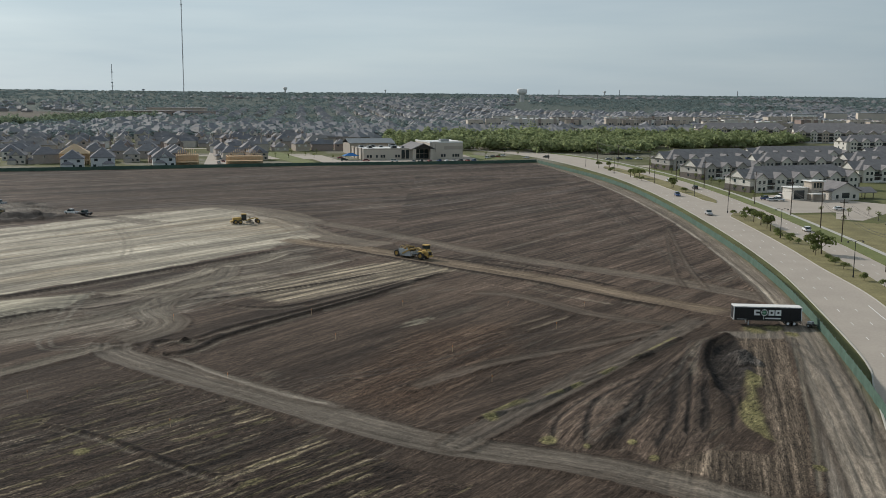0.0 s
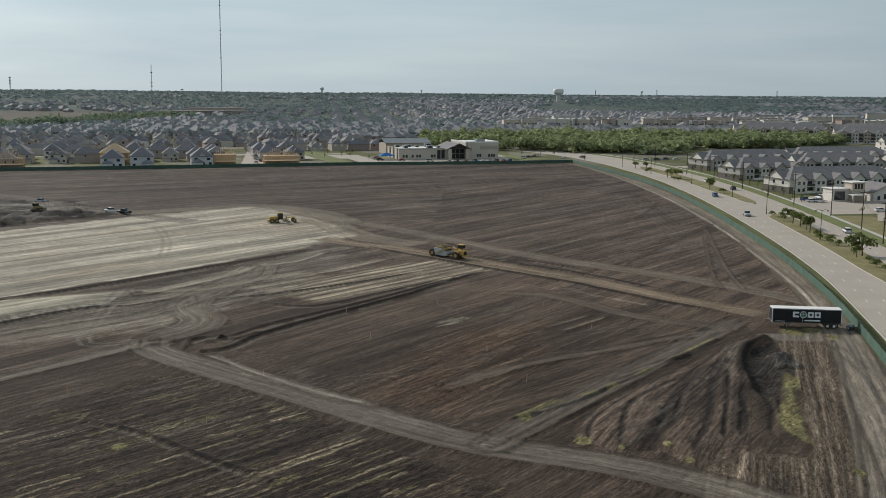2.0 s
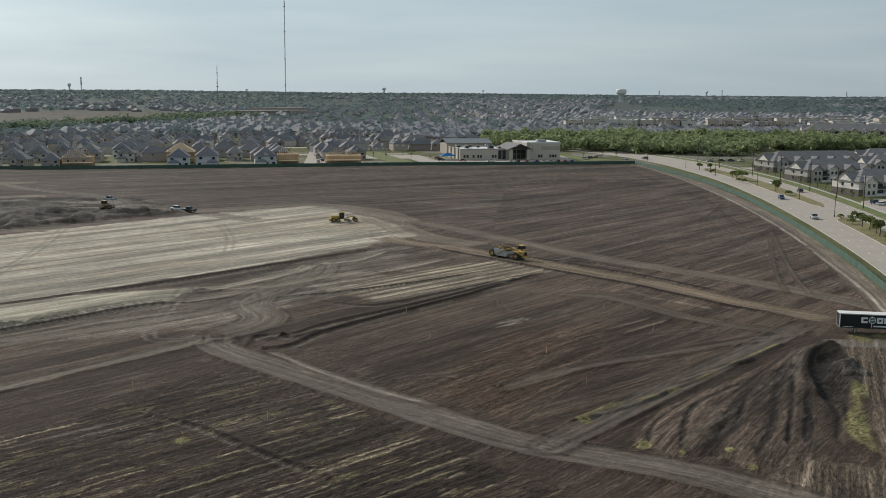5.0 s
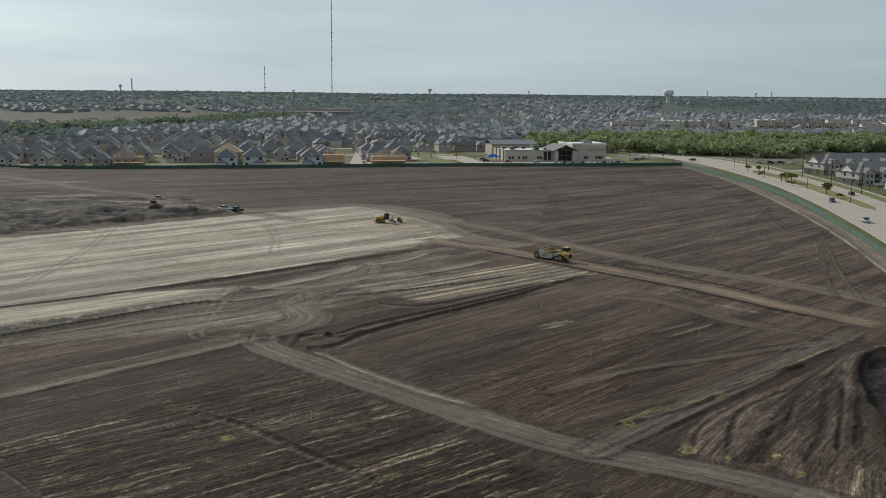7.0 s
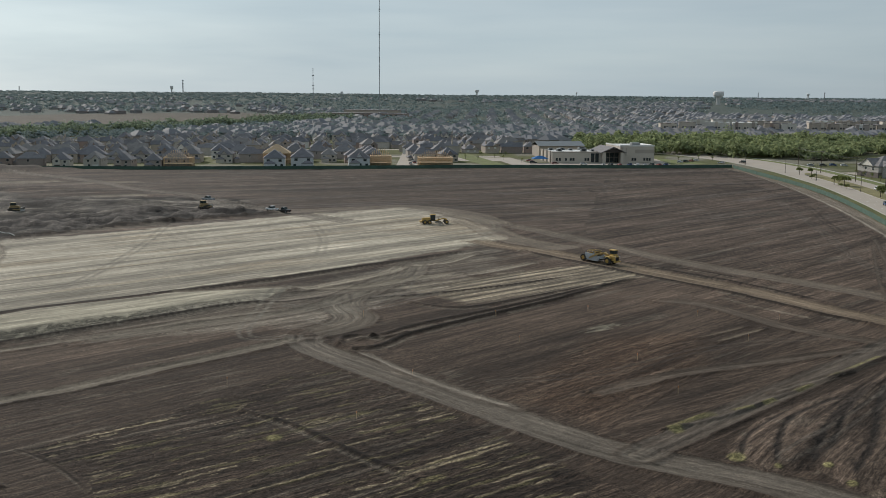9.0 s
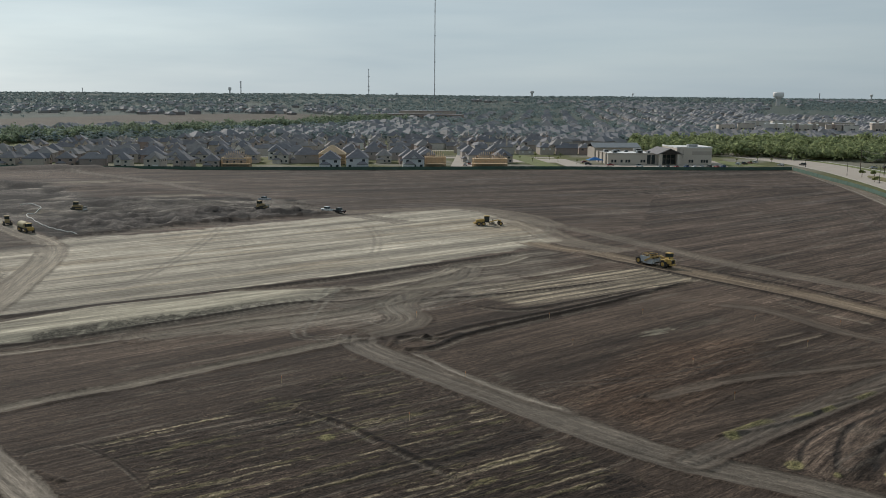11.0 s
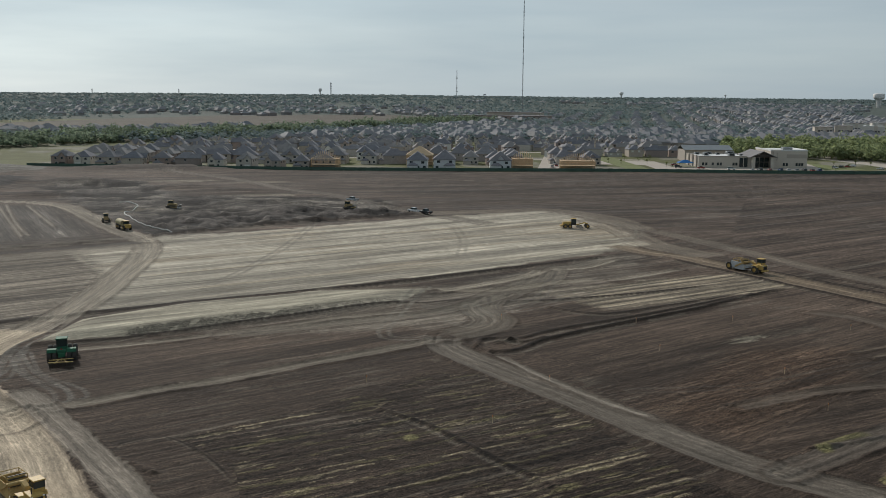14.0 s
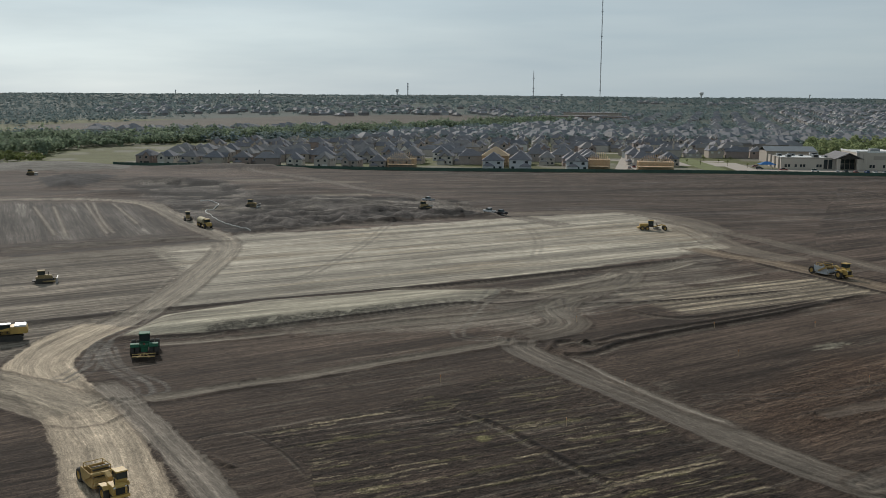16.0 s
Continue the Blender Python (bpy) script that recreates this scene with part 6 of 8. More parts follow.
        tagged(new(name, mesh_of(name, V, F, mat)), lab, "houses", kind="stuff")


far_roofs()

# ---- school behind the site ----
def school(m):
    t = thing("school", "cream stucco school with flat white roofs and gabled porch", "school", m)
    wing = piece("wing", Geo().box(4, 38, 0, 30, 0, 6.6), CREAM, t, "low cream stucco wing")
    piece("parapet", Geo().box(3.85, 38.15, -0.15, 0.35, 6.4, 7.2).box(3.85, 4.35, 0.35, 30.1, 6.4, 7.2).box(37.7, 38.15, 0.35, 30.1, 6.4, 7.2).box(4.35, 37.7, 29.6, 30.1, 6.4, 7.2), CREAM_DARK, wing)
    piece("roof", Geo().box(4.35, 37.7, 0.35, 29.6, 6.6, 6.68), ROOF_WHITE, wing, "white membrane roof")
    for k in range(3):
        piece("pilaster", Geo().box(3.3, 4, 3 + k * 9.5, 5.2 + k * 9.5, 0, 7.4), CREAM_DARK, wing)
    for x, y, w, d, h in ((12, 14, 3, 4, 1.6), (22, 22, 2.4, 2.4, 1.2), (27, 9, 4, 2.6, 1.8), (31, 26, 5, 3, 2.0), (9, 24, 3, 3, 1.4), (17, 26, 4, 2.4, 1.5), (34, 12, 2, 2, 1.2)):
        u = piece("rooftop_unit", Geo().box(x - w / 2, x + w / 2, y - d / 2, y + d / 2, 6.66, 6.66 + h), GALV, wing, "galvanised rooftop air unit", bevel=0.05)
        piece("vent", Geo().box(x - w * 0.3, x + w * 0.3, y - d / 2 - 0.05, y - d / 2, 6.9, 6.5 + h), BLACK_METAL, u)
    for x in (7.0, 9.0, 16.2, 18.0, 26.0, 27.8, 13.0):
        window_unit(t, x, -0.0, 1.3, 1.3, 1.7, "-y", CREAM_DARK)
    gym = piece("hall", Geo().box(49, 72, 0, 30, 0, 10.6), CREAM, t, "tall cream stucco hall")
    piece("parapet", Geo().box(48.85, 72.15, -0.15, 0.3, 10.4, 11.3).box(48.85, 49.3, 0.3, 30.1, 10.4, 11.3).box(71.7, 72.15, 0.3, 30.1, 10.4, 11.3), ROOF_WHITE, gym)
    piece("roof", Geo().box(49.3, 71.7, 0.3, 30, 10.6, 10.68), ROOF_WHITE, gym, "white membrane roof")
    piece("band", Geo().box(59, 72.06, -0.06, 0, 6.0, 8.4), CREAM_DARK, gym)
    piece("tower", Geo().box(50.5, 54.5, -1.5, 1, 0, 11.0), CREAM, gym, bevel=0.05)
    piece("slot", Geo().box(52.2, 52.8, -1.56, -1.48, 4.5, 9.5), CREAM_DARK, gym)
    piece("rooftop_unit", Geo().box(60, 66, 10, 14, 10.66, 12.3), GALV, gym, "galvanised rooftop air unit", bevel=0.05)
    for x in (57.5, 59.3, 65.5, 67.3, 69.0):
        window_unit(t, x, 0, 1.2, 1.3, 1.8, "-y", CREAM_DARK)
    porch = piece("porch", Geo().box(36, 50, 3, 24, 0, 7.2), CREAM_DARK, t, "glazed entrance porch")
    piece("porch_roof", Geo().gable(35, 50, -6, 20, 7.0, 3.2, "y", 1.0, 0.35), SHINGLE_APT, porch, "dark gabled porch roof")
    piece("pediment", Geo().pediment(36.2, 48.8, -5.6, -5.2, 7.0, 2.6), DARK_TRIM, porch)
    for x in (35.6, 47.4):
        piece("stone_pier", Geo().box(x, x + 2.0, -6.2, -4.2, 0, 6.9), CREAM, porch)
    for k in range(4):
        piece("glazing", Geo().box(37.2 + k * 3, 39.8 + k * 3, 2.9, 3.0, 0.3, 3.2), WINDOW, porch)
        piece("glazing", Geo().box(37.2 + k * 3, 39.8 + k * 3, 2.9, 3.0, 3.5, 6.2), WINDOW, porch)
    for k in range(2):
        piece("glazing", Geo().box(29.6 + k * 2.8, 31.9 + k * 2.8, -0.08, -0.01, 0.4, 6.0), WINDOW, wing)
    back = piece("rear_hall", Geo().box(10, 42, 58, 78, 0, 7.6), CREAM_DARK, t, "rear hall with metal roof")
    piece("roof", Geo().gable(10, 42, 58, 78, 7.6, 2.6, "x", 0.8, 0.25), METAL_ROOF, back, "grey standing-seam metal roof")
    for k in range(8):
        piece("seam", Geo().box(10.5 + k * 4.1, 10.65 + k * 4.1, 57.3, 57.6, 7.5, 8.0), METAL_ROOF, back)
    return t


SCHOOL = pose(-54.5, 640.5, 0, 0, 0, 19.5)
school(SCHOOL)
can = thing("shade_canopy", "bright blue fabric shade canopy on steel posts", "canopy", SCHOOL @ pose(-4.5, -1, 0) @ Matrix.Scale(0.85, 4))
piece("canopy", Geo().hip(-5.5, 5.5, -4, 4, 3.4, 2.0, 0.3, 0.06), CANVAS_BLUE, can)
for xx in (-5, 5):
    for yy in (-3.6, 3.6):
        piece("post", Geo().tube((xx, yy, 0), (xx, yy, 3.4), 0.09, seg=8), GALV, can)


def plan_slab(name, outline, top, mat, label, category, m=None, bottom=-0.25):
    n = len(outline)
    v = [(x, y, top) for x, y in outline] + [(x, y, bottom) for x, y in outline]
    f = [tuple(range(n))] + [(k, n + k, n + (k + 1) % n, (k + 1) % n) for k in range(n)]
    ob = tagged(new(name, mesh_of(name, v, f, mat)), label, category, kind="structure")
    if m is not None:
        ob.matrix_basis = m
    return ob


plan_slab("car_park", [(-26, -22), (82, -20), (86, 40), (74, 40), (73, -1), (-12, -1), (-12, 50), (-60, 60), (-60, 20), (-26, 16)], 0.05, CONCRETE, "pale concrete car park round the school", "car park", SCHOOL)
plan_slab("lawn", [(-44, -20), (-30, -20), (-34, 90), (-50, 95)], 0.06, LAWN, "green mown lawn beside the school", "lawn", SCHOOL)
plan_slab("lawn", [(76, -20), (104, -12), (96, 20), (88, 44)], 0.07, LAWN, "green mown lawn beside the road", "lawn", SCHOOL)
plan_slab("street", [(-138, 576), (-124, 580), (-168, 800), (-182, 797)], 0.04, CONCRETE, "pale concrete street between new houses", "street")
plan_slab("street", [(-90, 690), (-460, 575), (-463, 584), (-93, 699)], 0.03, CONCRETE, "pale concrete street between the houses", "street")
plan_slab("street", [(-105, 768), (-475, 652), (-478, 661), (-108, 777)], 0.03, CONCRETE, "pale concrete street between the houses", "street")
plan_slab("street", [(118, 612), (126, 590), (420, 690), (410, 712)], 0.03, CONCRETE, "pale concrete side street by the woods", "street")
plan_slab("car_park", [(121.5, 381), (125, 399), (134, 430), (150, 443), (166, 430), (184, 404), (220, 412), (222, 398), (172, 380), (150, 353), (142, 357), (150, 378), (132, 374)], 0.06, CONCRETE, "pale concrete car park of the apartments", "car park")
plan_slab("lawn", [(127, 330), (131, 368), (146, 372), (142, 352), (152, 345), (190, 378), (260, 392), (250, 300), (160, 240), (121, 225), (123, 275)], 0.05, TURF, "broad mown grass plot beside the road", "lawn")
plan_slab("lawn", [(126, 405), (128, 425), (131, 470), (128, 540), (124, 590), (120, 590), (126, 500), (126.5, 440)], 0.09, LAWN, "green strip of lawn along the footpath", "lawn")


def apartment(L, D, storeys, m, wall, label, gables=True, group="apartment blocks"):
    """Long block: local x along, y deep; walls, hipped roof, front gables, balconies and windows."""
    t = thing("apartment_building", label, "apartments", m, group)
    H = storeys * 3.05 + 0.3
    piece("wall", Geo().box(0, L, 0, D, 0, H), wall, t)
    piece("brick_band", Geo().box(-0.06, L + 0.06, -0.06, D + 0.06, 0, 2.9), BRICK_DARK, t, "dark brick lower storey")
    roof = Geo().hip(0, L, 0, D, H, D * 0.27, 0.7)
    bays = max(2, int(L / 10))
    step_x = L / bays
    for k in range(bays):
        xc = (k + 0.5) * step_x
        if gables:
            w = step_x * 0.60
            b = piece("bay", Geo().box(xc - w / 2, xc + w / 2, -1.5, 0.5, 0, H).pediment(xc - w / 2, xc + w / 2, -1.5, 4.0, H, w * 0.36), STUCCO if k % 2 else wall, t)
            roof.gable(xc - w / 2, xc + w / 2, -1.5, D * 0.46, H, w * 0.36, "y", 0.5)
            for s in range(storeys):
                window_unit(t, xc - w * 0.2, -1.5, 0.9 + s * 3.05, 1.3, 1.5, "-y")
                window_unit(t, xc + w * 0.2, -1.5, 0.9 + s * 3.05, 1.3, 1.5, "-y")
        for s in range(storeys):
            xb = k * step_x
            if k:
                bal = piece("balcony", Geo().box(xb - 2.2, xb + 2.2, -1.5, 0, s * 3.05 + 0.02, s * 3.05 + 0.22), WHITE_TRIM, t)
                piece("railing", Geo().box(xb - 2.2, xb + 2.2, -1.52, -1.46, s * 3.05 + 0.25, s * 3.05 + 1.25), DARK_TRIM if s else WHITE_TRIM, bal)
                piece("door", Geo().box(xb - 1.7, xb + 1.7, -0.06, -0.01, s * 3.05 + 0.25, s * 3.05 + 2.5), WINDOW, bal)
    # gabled ends
    for sx, face in ((0, "-x"), (L, "+x")):
        for s in range(storeys):
            for y in (D * 0.25, D * 0.6):
                window_unit(t, sx, y, 0.9 + s * 3.05, 1.5, 1.5, face)
    piece("roof", roof, SHINGLE_APT, t)
    if gables:
        piece("end_gable", Geo().pediment(D * 0.18, D * 0.82, -0.8, 1.5, H, D * 0.2), STUCCO, t).matrix_basis = Matrix.Translation((0, D, 0)) @ Matrix.Rotation(radians(-90), 4, "Z")
        piece("end_roof", Geo().gable(D * 0.18, D * 0.82, -0.8, 8, H, D * 0.2, "y", 0.5), SHINGLE_APT, t).matrix_basis = Matrix.Translation((0, D, 0)) @ Matrix.Rotation(radians(-90), 4, "Z")
    return t


LAB = "grey and cream apartment block with dark gabled roof"
for x, y, L, D, s, h, w in ((131, 577, 66, 19, 2, 22, STUCCO_GREY), (134, 516, 40, 18, 2, 24, STUCCO_GREY), (139, 450, 64, 18, 2, 22, STUCCO), (180, 566, 52, 18, 2, 10, STUCCO_GREY),
                            (212, 508, 60, 18, 2, 12, STUCCO), (238, 580, 60, 18, 2, 12, STUCCO_GREY), (196, 628, 70, 18, 2, 14, STUCCO_GREY), (275, 640, 60, 18, 2, 8, STUCCO)):
    apartment(L, D, s, pose(x, y, 0, 0, 0, h), w, LAB)
# sheltered car ports
for k, (x, y) in enumerate(((150, 545), (157, 553), (166, 548))):
    c = thing("carport", "low metal carport roof between the apartments", "carport", pose(x, y, 0, 0, 0, 24), "carports")
    piece("roof", Geo().box(0, 16, 0, 5.5, 2.6, 2.75), METAL_ROOF, c)
    for xx in (1, 8, 15):
        piece("post", Geo().box(xx - 0.08, xx + 0.08, 2.6, 2.8, 0, 2.6), GALV, c)


def clubhouse(m):
    t = thing("clubhouse", "stone and stucco clubhouse with entrance tower", "clubhouse", m)
    piece("hall", Geo().box(8, 24, 0, 16, 0, 5.0), STUCCO, t)
    piece("gable", Geo().pediment(8, 24, 0, 16, 5.0, 4.0), STUCCO, t)
    piece("roof", Geo().gable(8, 24, 0, 16, 5.0, 4.0, "y", 1.0, 0.3), SHINGLE_APT, t)
    piece("tower", Geo().box(-3, 4, 2, 9, 0, 9.6), STONE_TAN, t, bevel=0.05)
    piece("tower_roof", Geo().box(-4, 5, 1, 10, 9.6, 10.0), WHITE_TRIM, t, "pale overhanging flat roof")
    for x in (-1.2, 0.5, 2.2):
        piece("glazing", Geo().box(x - 0.6, x + 0.6, 1.93, 2.0, 6.4, 9.0), WINDOW, t)
    piece("lobby", Geo().box(-12, -3, 5, 14, 0, 6.2), STUCCO, t)
    piece("lobby_roof", Geo().box(-12.8, -2.6, 4.2, 14.5, 6.2, 6.5), WHITE_TRIM, t)
    piece("glazing", Geo().box(-11, -5, 4.92, 5.0, 0.6, 5.0), WINDOW, t)
    piece("entrance_canopy", Geo().box(-6, 2, -3.5, 2, 3.6, 3.9), WHITE_TRIM, t)
    for x in (-5.5, 1.5):
        piece("stone_pier", Geo().box(x - 0.4, x + 0.4, -3.3, -2.5, 0, 3.6), STONE_TAN, t)
    window_unit(t, 16, 0, 1.2, 4.2, 2.6, "-y", DARK_TRIM)
    window_unit(t, 11, 0, 1.0, 1.4, 1.8, "-y", DARK_TRIM)
    window_unit(t, 21, 0, 1.0, 1.4, 1.8, "-y", DARK_TRIM)
    piece("porch_roof", Geo().gable(24, 36, 3, 13, 3.6, 2.2, "x", 0.6, 0.25), SHINGLE_APT, t)
    for x in (26, 30, 35):
        for y in (3.4, 12.6):
            piece("post", Geo().box(x - 0.15, x + 0.15, y - 0.15, y + 0.15, 0, 3.6), DARK_TRIM, t)
    return t


clubhouse(pose(158.5, 419, 0, 0, 0, 14) @ Matrix.Scale(0.82, 4))
plan_slab("pool", [(206, 415), (222, 419), (219, 428), (204, 424)], 0.1, WATER, "blue-green swimming pool behind the clubhouse", "pool")

# larger blocks across the woods and far rows of flats
for x, y, L, D, s, h in ((322, 915, 92, 22, 3, -8), (250, 985, 90, 22, 3, -4), (345, 985, 120, 24, 3, -14), (420, 900, 80, 22, 3, -20), (300, 745, 60, 18, 3, 8), (355, 770, 60, 18, 3, 4)):
    apartment(L, D, s, pose(x, y, 0, 0, 0, h), STONE_TAN if s == 3 and L > 80 else STUCCO, "large tan apartment block with long dark roof", True, "large apartment blocks")
rg = random.Random(12)
FLATS = [(28, 1118, 38), (75, 1130, 55), (140, 1150, 34), (185, 1140, 40), (235, 1150, 44), (290, 1120, 48), (345, 1100, 40), (60, 1215, 60), (135, 1240, 50), (205, 1260, 60), (280, 1230, 56), (350, 1200, 56), (420, 1180, 60), (480, 1130, 60), (420, 1300, 70), (330, 1320, 64), (240, 1340, 64), (510, 1260, 60), (560, 1200, 60)]


def flat_block(L, D, H, m, wall, label):
    t = thing("flats", label, "apartments", m, "distant flats")
    piece("wall", Geo().box(0, L, 0, D, 0, H), wall, t)
    piece("roof", Geo().box(-0.3, L + 0.3, -0.3, D + 0.3, H, H + 0.5), SHINGLE_APT if rg.random() < 0.78 else ROOF_WHITE, t)
    n = int(L / 8)
    for k in range(n):
        x = (k + 0.5) * L / n
        piece("bay", Geo().box(x - 1.6, x + 1.6, -1.2, 0.2, 0, H + 0.9), CREAM if k % 2 else wall, t)
        for s in range(3):
            piece("window", Geo().box(x + 2.0, x + 3.6, -0.08, -0.01, 1.0 + s * 3.2, 2.8 + s * 3.2), WINDOW, t)
            piece("window", Geo().box(x - 1.0, x + 1.0, -1.28, -1.21, 1.0 + s * 3.2, 2.8 + s * 3.2), WINDOW, t)
    return t


FLATS = [(x + k * L * 0.52, y + k * rg.uniform(-16, 16), L * 0.46) for x, y, L in FLATS for k in (0, 1)]
for x, y, L in FLATS:
    flat_block(L, 15, rg.uniform(11.5, 14.5), pose(x, y, 0, 0, 0, rg.uniform(-12, 12)), rg.choice((STONE_TAN, STUCCO, BRICK, CREAM)), "tan and brick flats with projecting bays")
for x, y, L, H, mat in ((-500, 1545, 145, 8, BRICK), (-470, 1600, 90, 12, STONE_TAN), (520, 1500, 34, 13, WHITE_TRIM), (566, 1490, 30, 15, CREAM), (610, 1480, 40, 16, CREAM), (680, 1450, 44, 14, WHITE_TRIM), (430, 1560, 36, 10, CREAM)):
    b = thing("large_building", "long low pale building among distant trees", "building", pose(x, y, float(far_ground(np.array([x]), np.array([y]))[0]), 0, 0, 2 if x < 0 else -16), "distant large buildings")
    piece("wall", Geo().box(0, L, 0, 30, -3, H), mat, b)
    piece("roof", Geo().box(-0.5, L + 0.5, -0.5, 30.5, H, H + 0.6), SHINGLE_APT if x < 0 else METAL_ROOF, b)
    for k in range(int(L / 9)):
        piece("window", Geo().box(3 + k * 9, 6.5 + k * 9, -0.1, -0.01, 3, 6), WINDOW, b)


# ---- masts and water towers on the skyline ----
def polar(az, r):
    return -r * math.sin(radians(az)), r * math.cos(radians(az))


def lattice_mast(az, r, base, top, width, bands, label, name="radio_mast"):
    x, y = polar(az, r)
    t = thing(name, label, "mast", pose(x, y, 0, 0, 0, az))
    legs = [(width * 0.58 * math.cos(a), width * 0.58 * math.sin(a)) for a in (0.5, 2.6, 4.7)]
    for lx, ly in legs:
        piece("leg", Geo().tube((lx, ly, base), (lx, ly, top), width * 0.17, seg=6), MAST_PAINT, t)
    g, n = Geo(), int((top - base) / (width * 2.2))
    for k in range(n):
        z0, z1 = base + k * (top - base) / n, base + (k + 1) * (top - base) / n
        for i in range(3):
            a, b = legs[i], legs[(i + 1) % 3]
            g.tube((*a, z0), (*b, z1), width * 0.07, seg=4, caps=False)
    piece("bracing", g, MAST_PAINT, t)
    for z, w in bands:
        piece("antenna_platform", Geo().lathe([(0.1, z - w * 0.35), (w, z - w * 0.35), (w, z + w * 0.35), (0.1, z + w * 0.35)], (0, 0, 0), "z", 8), MAST_PAINT, t)
    return t


lattice_mast(14.37, 1900, 0, 285, 1.15, [(44.7 + 1900 * math.tan(radians(e)), 1.6) for e in (0.15, 1.65, 3.1, 4.45, 5.3)], "very tall thin grey guyed radio mast")
lattice_mast(18.09, 2300, 4, 94, 1.0, [(44.7 + 2300 * math.tan(radians(e)), 2.4) for e in (0.80, 0.25, 0.06)], "tall grey lattice mast with antenna rings")
lattice_mast(16.5, 3000, 4, 41, 1.2, [(39, 4.0), (35, 2.5)], "short grey antenna pole on the skyline", "antenna_pole")
lattice_mast(25.19, 4300, 20, 82, 3.2, [(78, 4), (66, 3.5), (56, 3.5)], "broad grey lattice tower on the skyline")
for az, r, top in ((-9.9, 4500, 52), (-16.24, 4500, 50), (-6.54, 4500, 50), (33.5, 4500, 50), (38, 4500, 48)):
    lattice_mast(az, r, 20, top, 3.0, [], "faint thin mast on the skyline")


def water_tower(az, r, base, top, bowl, label):
    x, y = polar(az, r)
    t = thing("water_tower", label, "water tower", pose(x, y, 0))
    h = top - base
    zb = base + h * 0.58
    R = bowl / 2
    piece("shaft", Geo().lathe([(R * 0.42, base - 4), (R * 0.42, zb - 2), (R * 0.55, zb), (R * 0.8, zb + h * 0.08)], (0, 0, 0), "z", 24), TOWER_PAINT, t, smooth=True)
    piece("bowl", Geo().lathe([(R * 0.5, zb), (R * 0.95, zb + h * 0.10), (R, zb + h * 0.16), (R, zb + h * 0.34), (R * 0.93, zb + h * 0.39), (R * 0.4, zb + h * 0.42), (0.05, zb + h * 0.42)], (0, 0, 0), "z", 32), TOWER_PAINT, t, smooth=True)
    return t


water_tower(-4.47, 3000, 9, 51, 30, "pale fluted-column water tower with wide bowl")
water_tower(8.86, 4300, 24, 51, 17, "distant pale water tower on the skyline")
water_tower(-9.08, 4400, 26, 47, 12, "distant pale water tower on the skyline")
water_tower(25.79, 4300, 24, 57, 13, "distant pale water tower on the skyline")
water_tower(3.26, 4500, 30, 44, 9, "distant pale water tower on the skyline")


# ---- poles, wires and street lamps ----
POLES = [(99, 640), (106.4, 606), (114.0, 550), (120.2, 513), (123.5, 470), (127.0, 440), (127.0, 404), (129.5, 368.5), (127.5, 333.5), (121.8, 301), (113, 250)]
pole_tops = []
for x, y in POLES:
    t = thing("utility_pole", "dark timber utility pole with crossarm and wires", "pole", pose(x, y, 0, 0, 0, 0), "utility poles")
    piece("pole", Geo().tube((0, 0, -0.3), (0, 0, 13.2), 0.19, 0.13, 10), POLE_WOOD, t)
    arm = piece("crossarm", Geo().box(-1.2, 1.2, -0.07, 0.07, 12.1, 12.28), POLE_WOOD, t)
    for dx in (-1.1, -0.4, 0.5, 1.1):
        piece("insulator", Geo().lathe([(0.02, 12.28), (0.07, 12.3), (0.05, 12.42), (0.02, 12.46)], (dx, 0, 0), "z", 8), GALV, arm)
    pole_tops.append((x, y))
for (ax, ay), (bx, by) in zip(pole_tops[:-1], pole_tops[1:]):
    g = Geo()
    for dx, z, sag in ((-1.1, 12.45, 1.0), (0.5, 12.45, 1.0), (1.1, 12.45, 1.0), (0.1, 9.4, 1.3), (0.1, 8.8, 1.4)):
        pts = [Vector((ax + (bx - ax) * k / 8 + dx, ay + (by - ay) * k / 8, z - sag * 4 * (k / 8) * (1 - k / 8))) for k in range(9)]
        for p, q in zip(pts[:-1], pts[1:]):
            g.tube(p, q, 0.028 if z > 12 else 0.04, seg=4, caps=False)
    w = piece("overhead_wires", g, BLACK_METAL)
    tagged(w, "dark sagging overhead wires between poles", "wires", "overhead wires")
for x, y in ((94.6, 550), (104.6, 492), (109.3, 431.5), (107.2, 372.5), (105.3, 307.5), (101.0, 241.0), (86, 600), (70, 660), (44, 706)):
    t = thing("street_lamp", "black double-arm street lamp on the median", "street lamp", pose(x, y, 0.15, 0, 0, 8), "street lamps")
    piece("post", Geo().tube((0, 0, 0), (0, 0, 9.0), 0.13, 0.07, 8), BLACK_METAL, t)
    piece("base", Geo().tube((0, 0, 0), (0, 0, 0.7), 0.24, 0.17, 8), BLACK_METAL, t)
    for s in (-1, 1):
        a = piece("arm", Geo().tube((0, 0, 8.9), (s * 0.9, 0, 9.25), 0.05, seg=6).tube((s * 0.9, 0, 9.25), (s * 2.0, 0, 9.1), 0.05, seg=6), BLACK_METAL, t)
        piece("lamp_head", Geo().lathe([(0.03, 9.1), (0.2, 9.0), (0.32, 8.75), (0.28, 8.7), (0.03, 8.72)], (s * 2.0, 0, 0), "z", 10), BLACK_METAL, a)

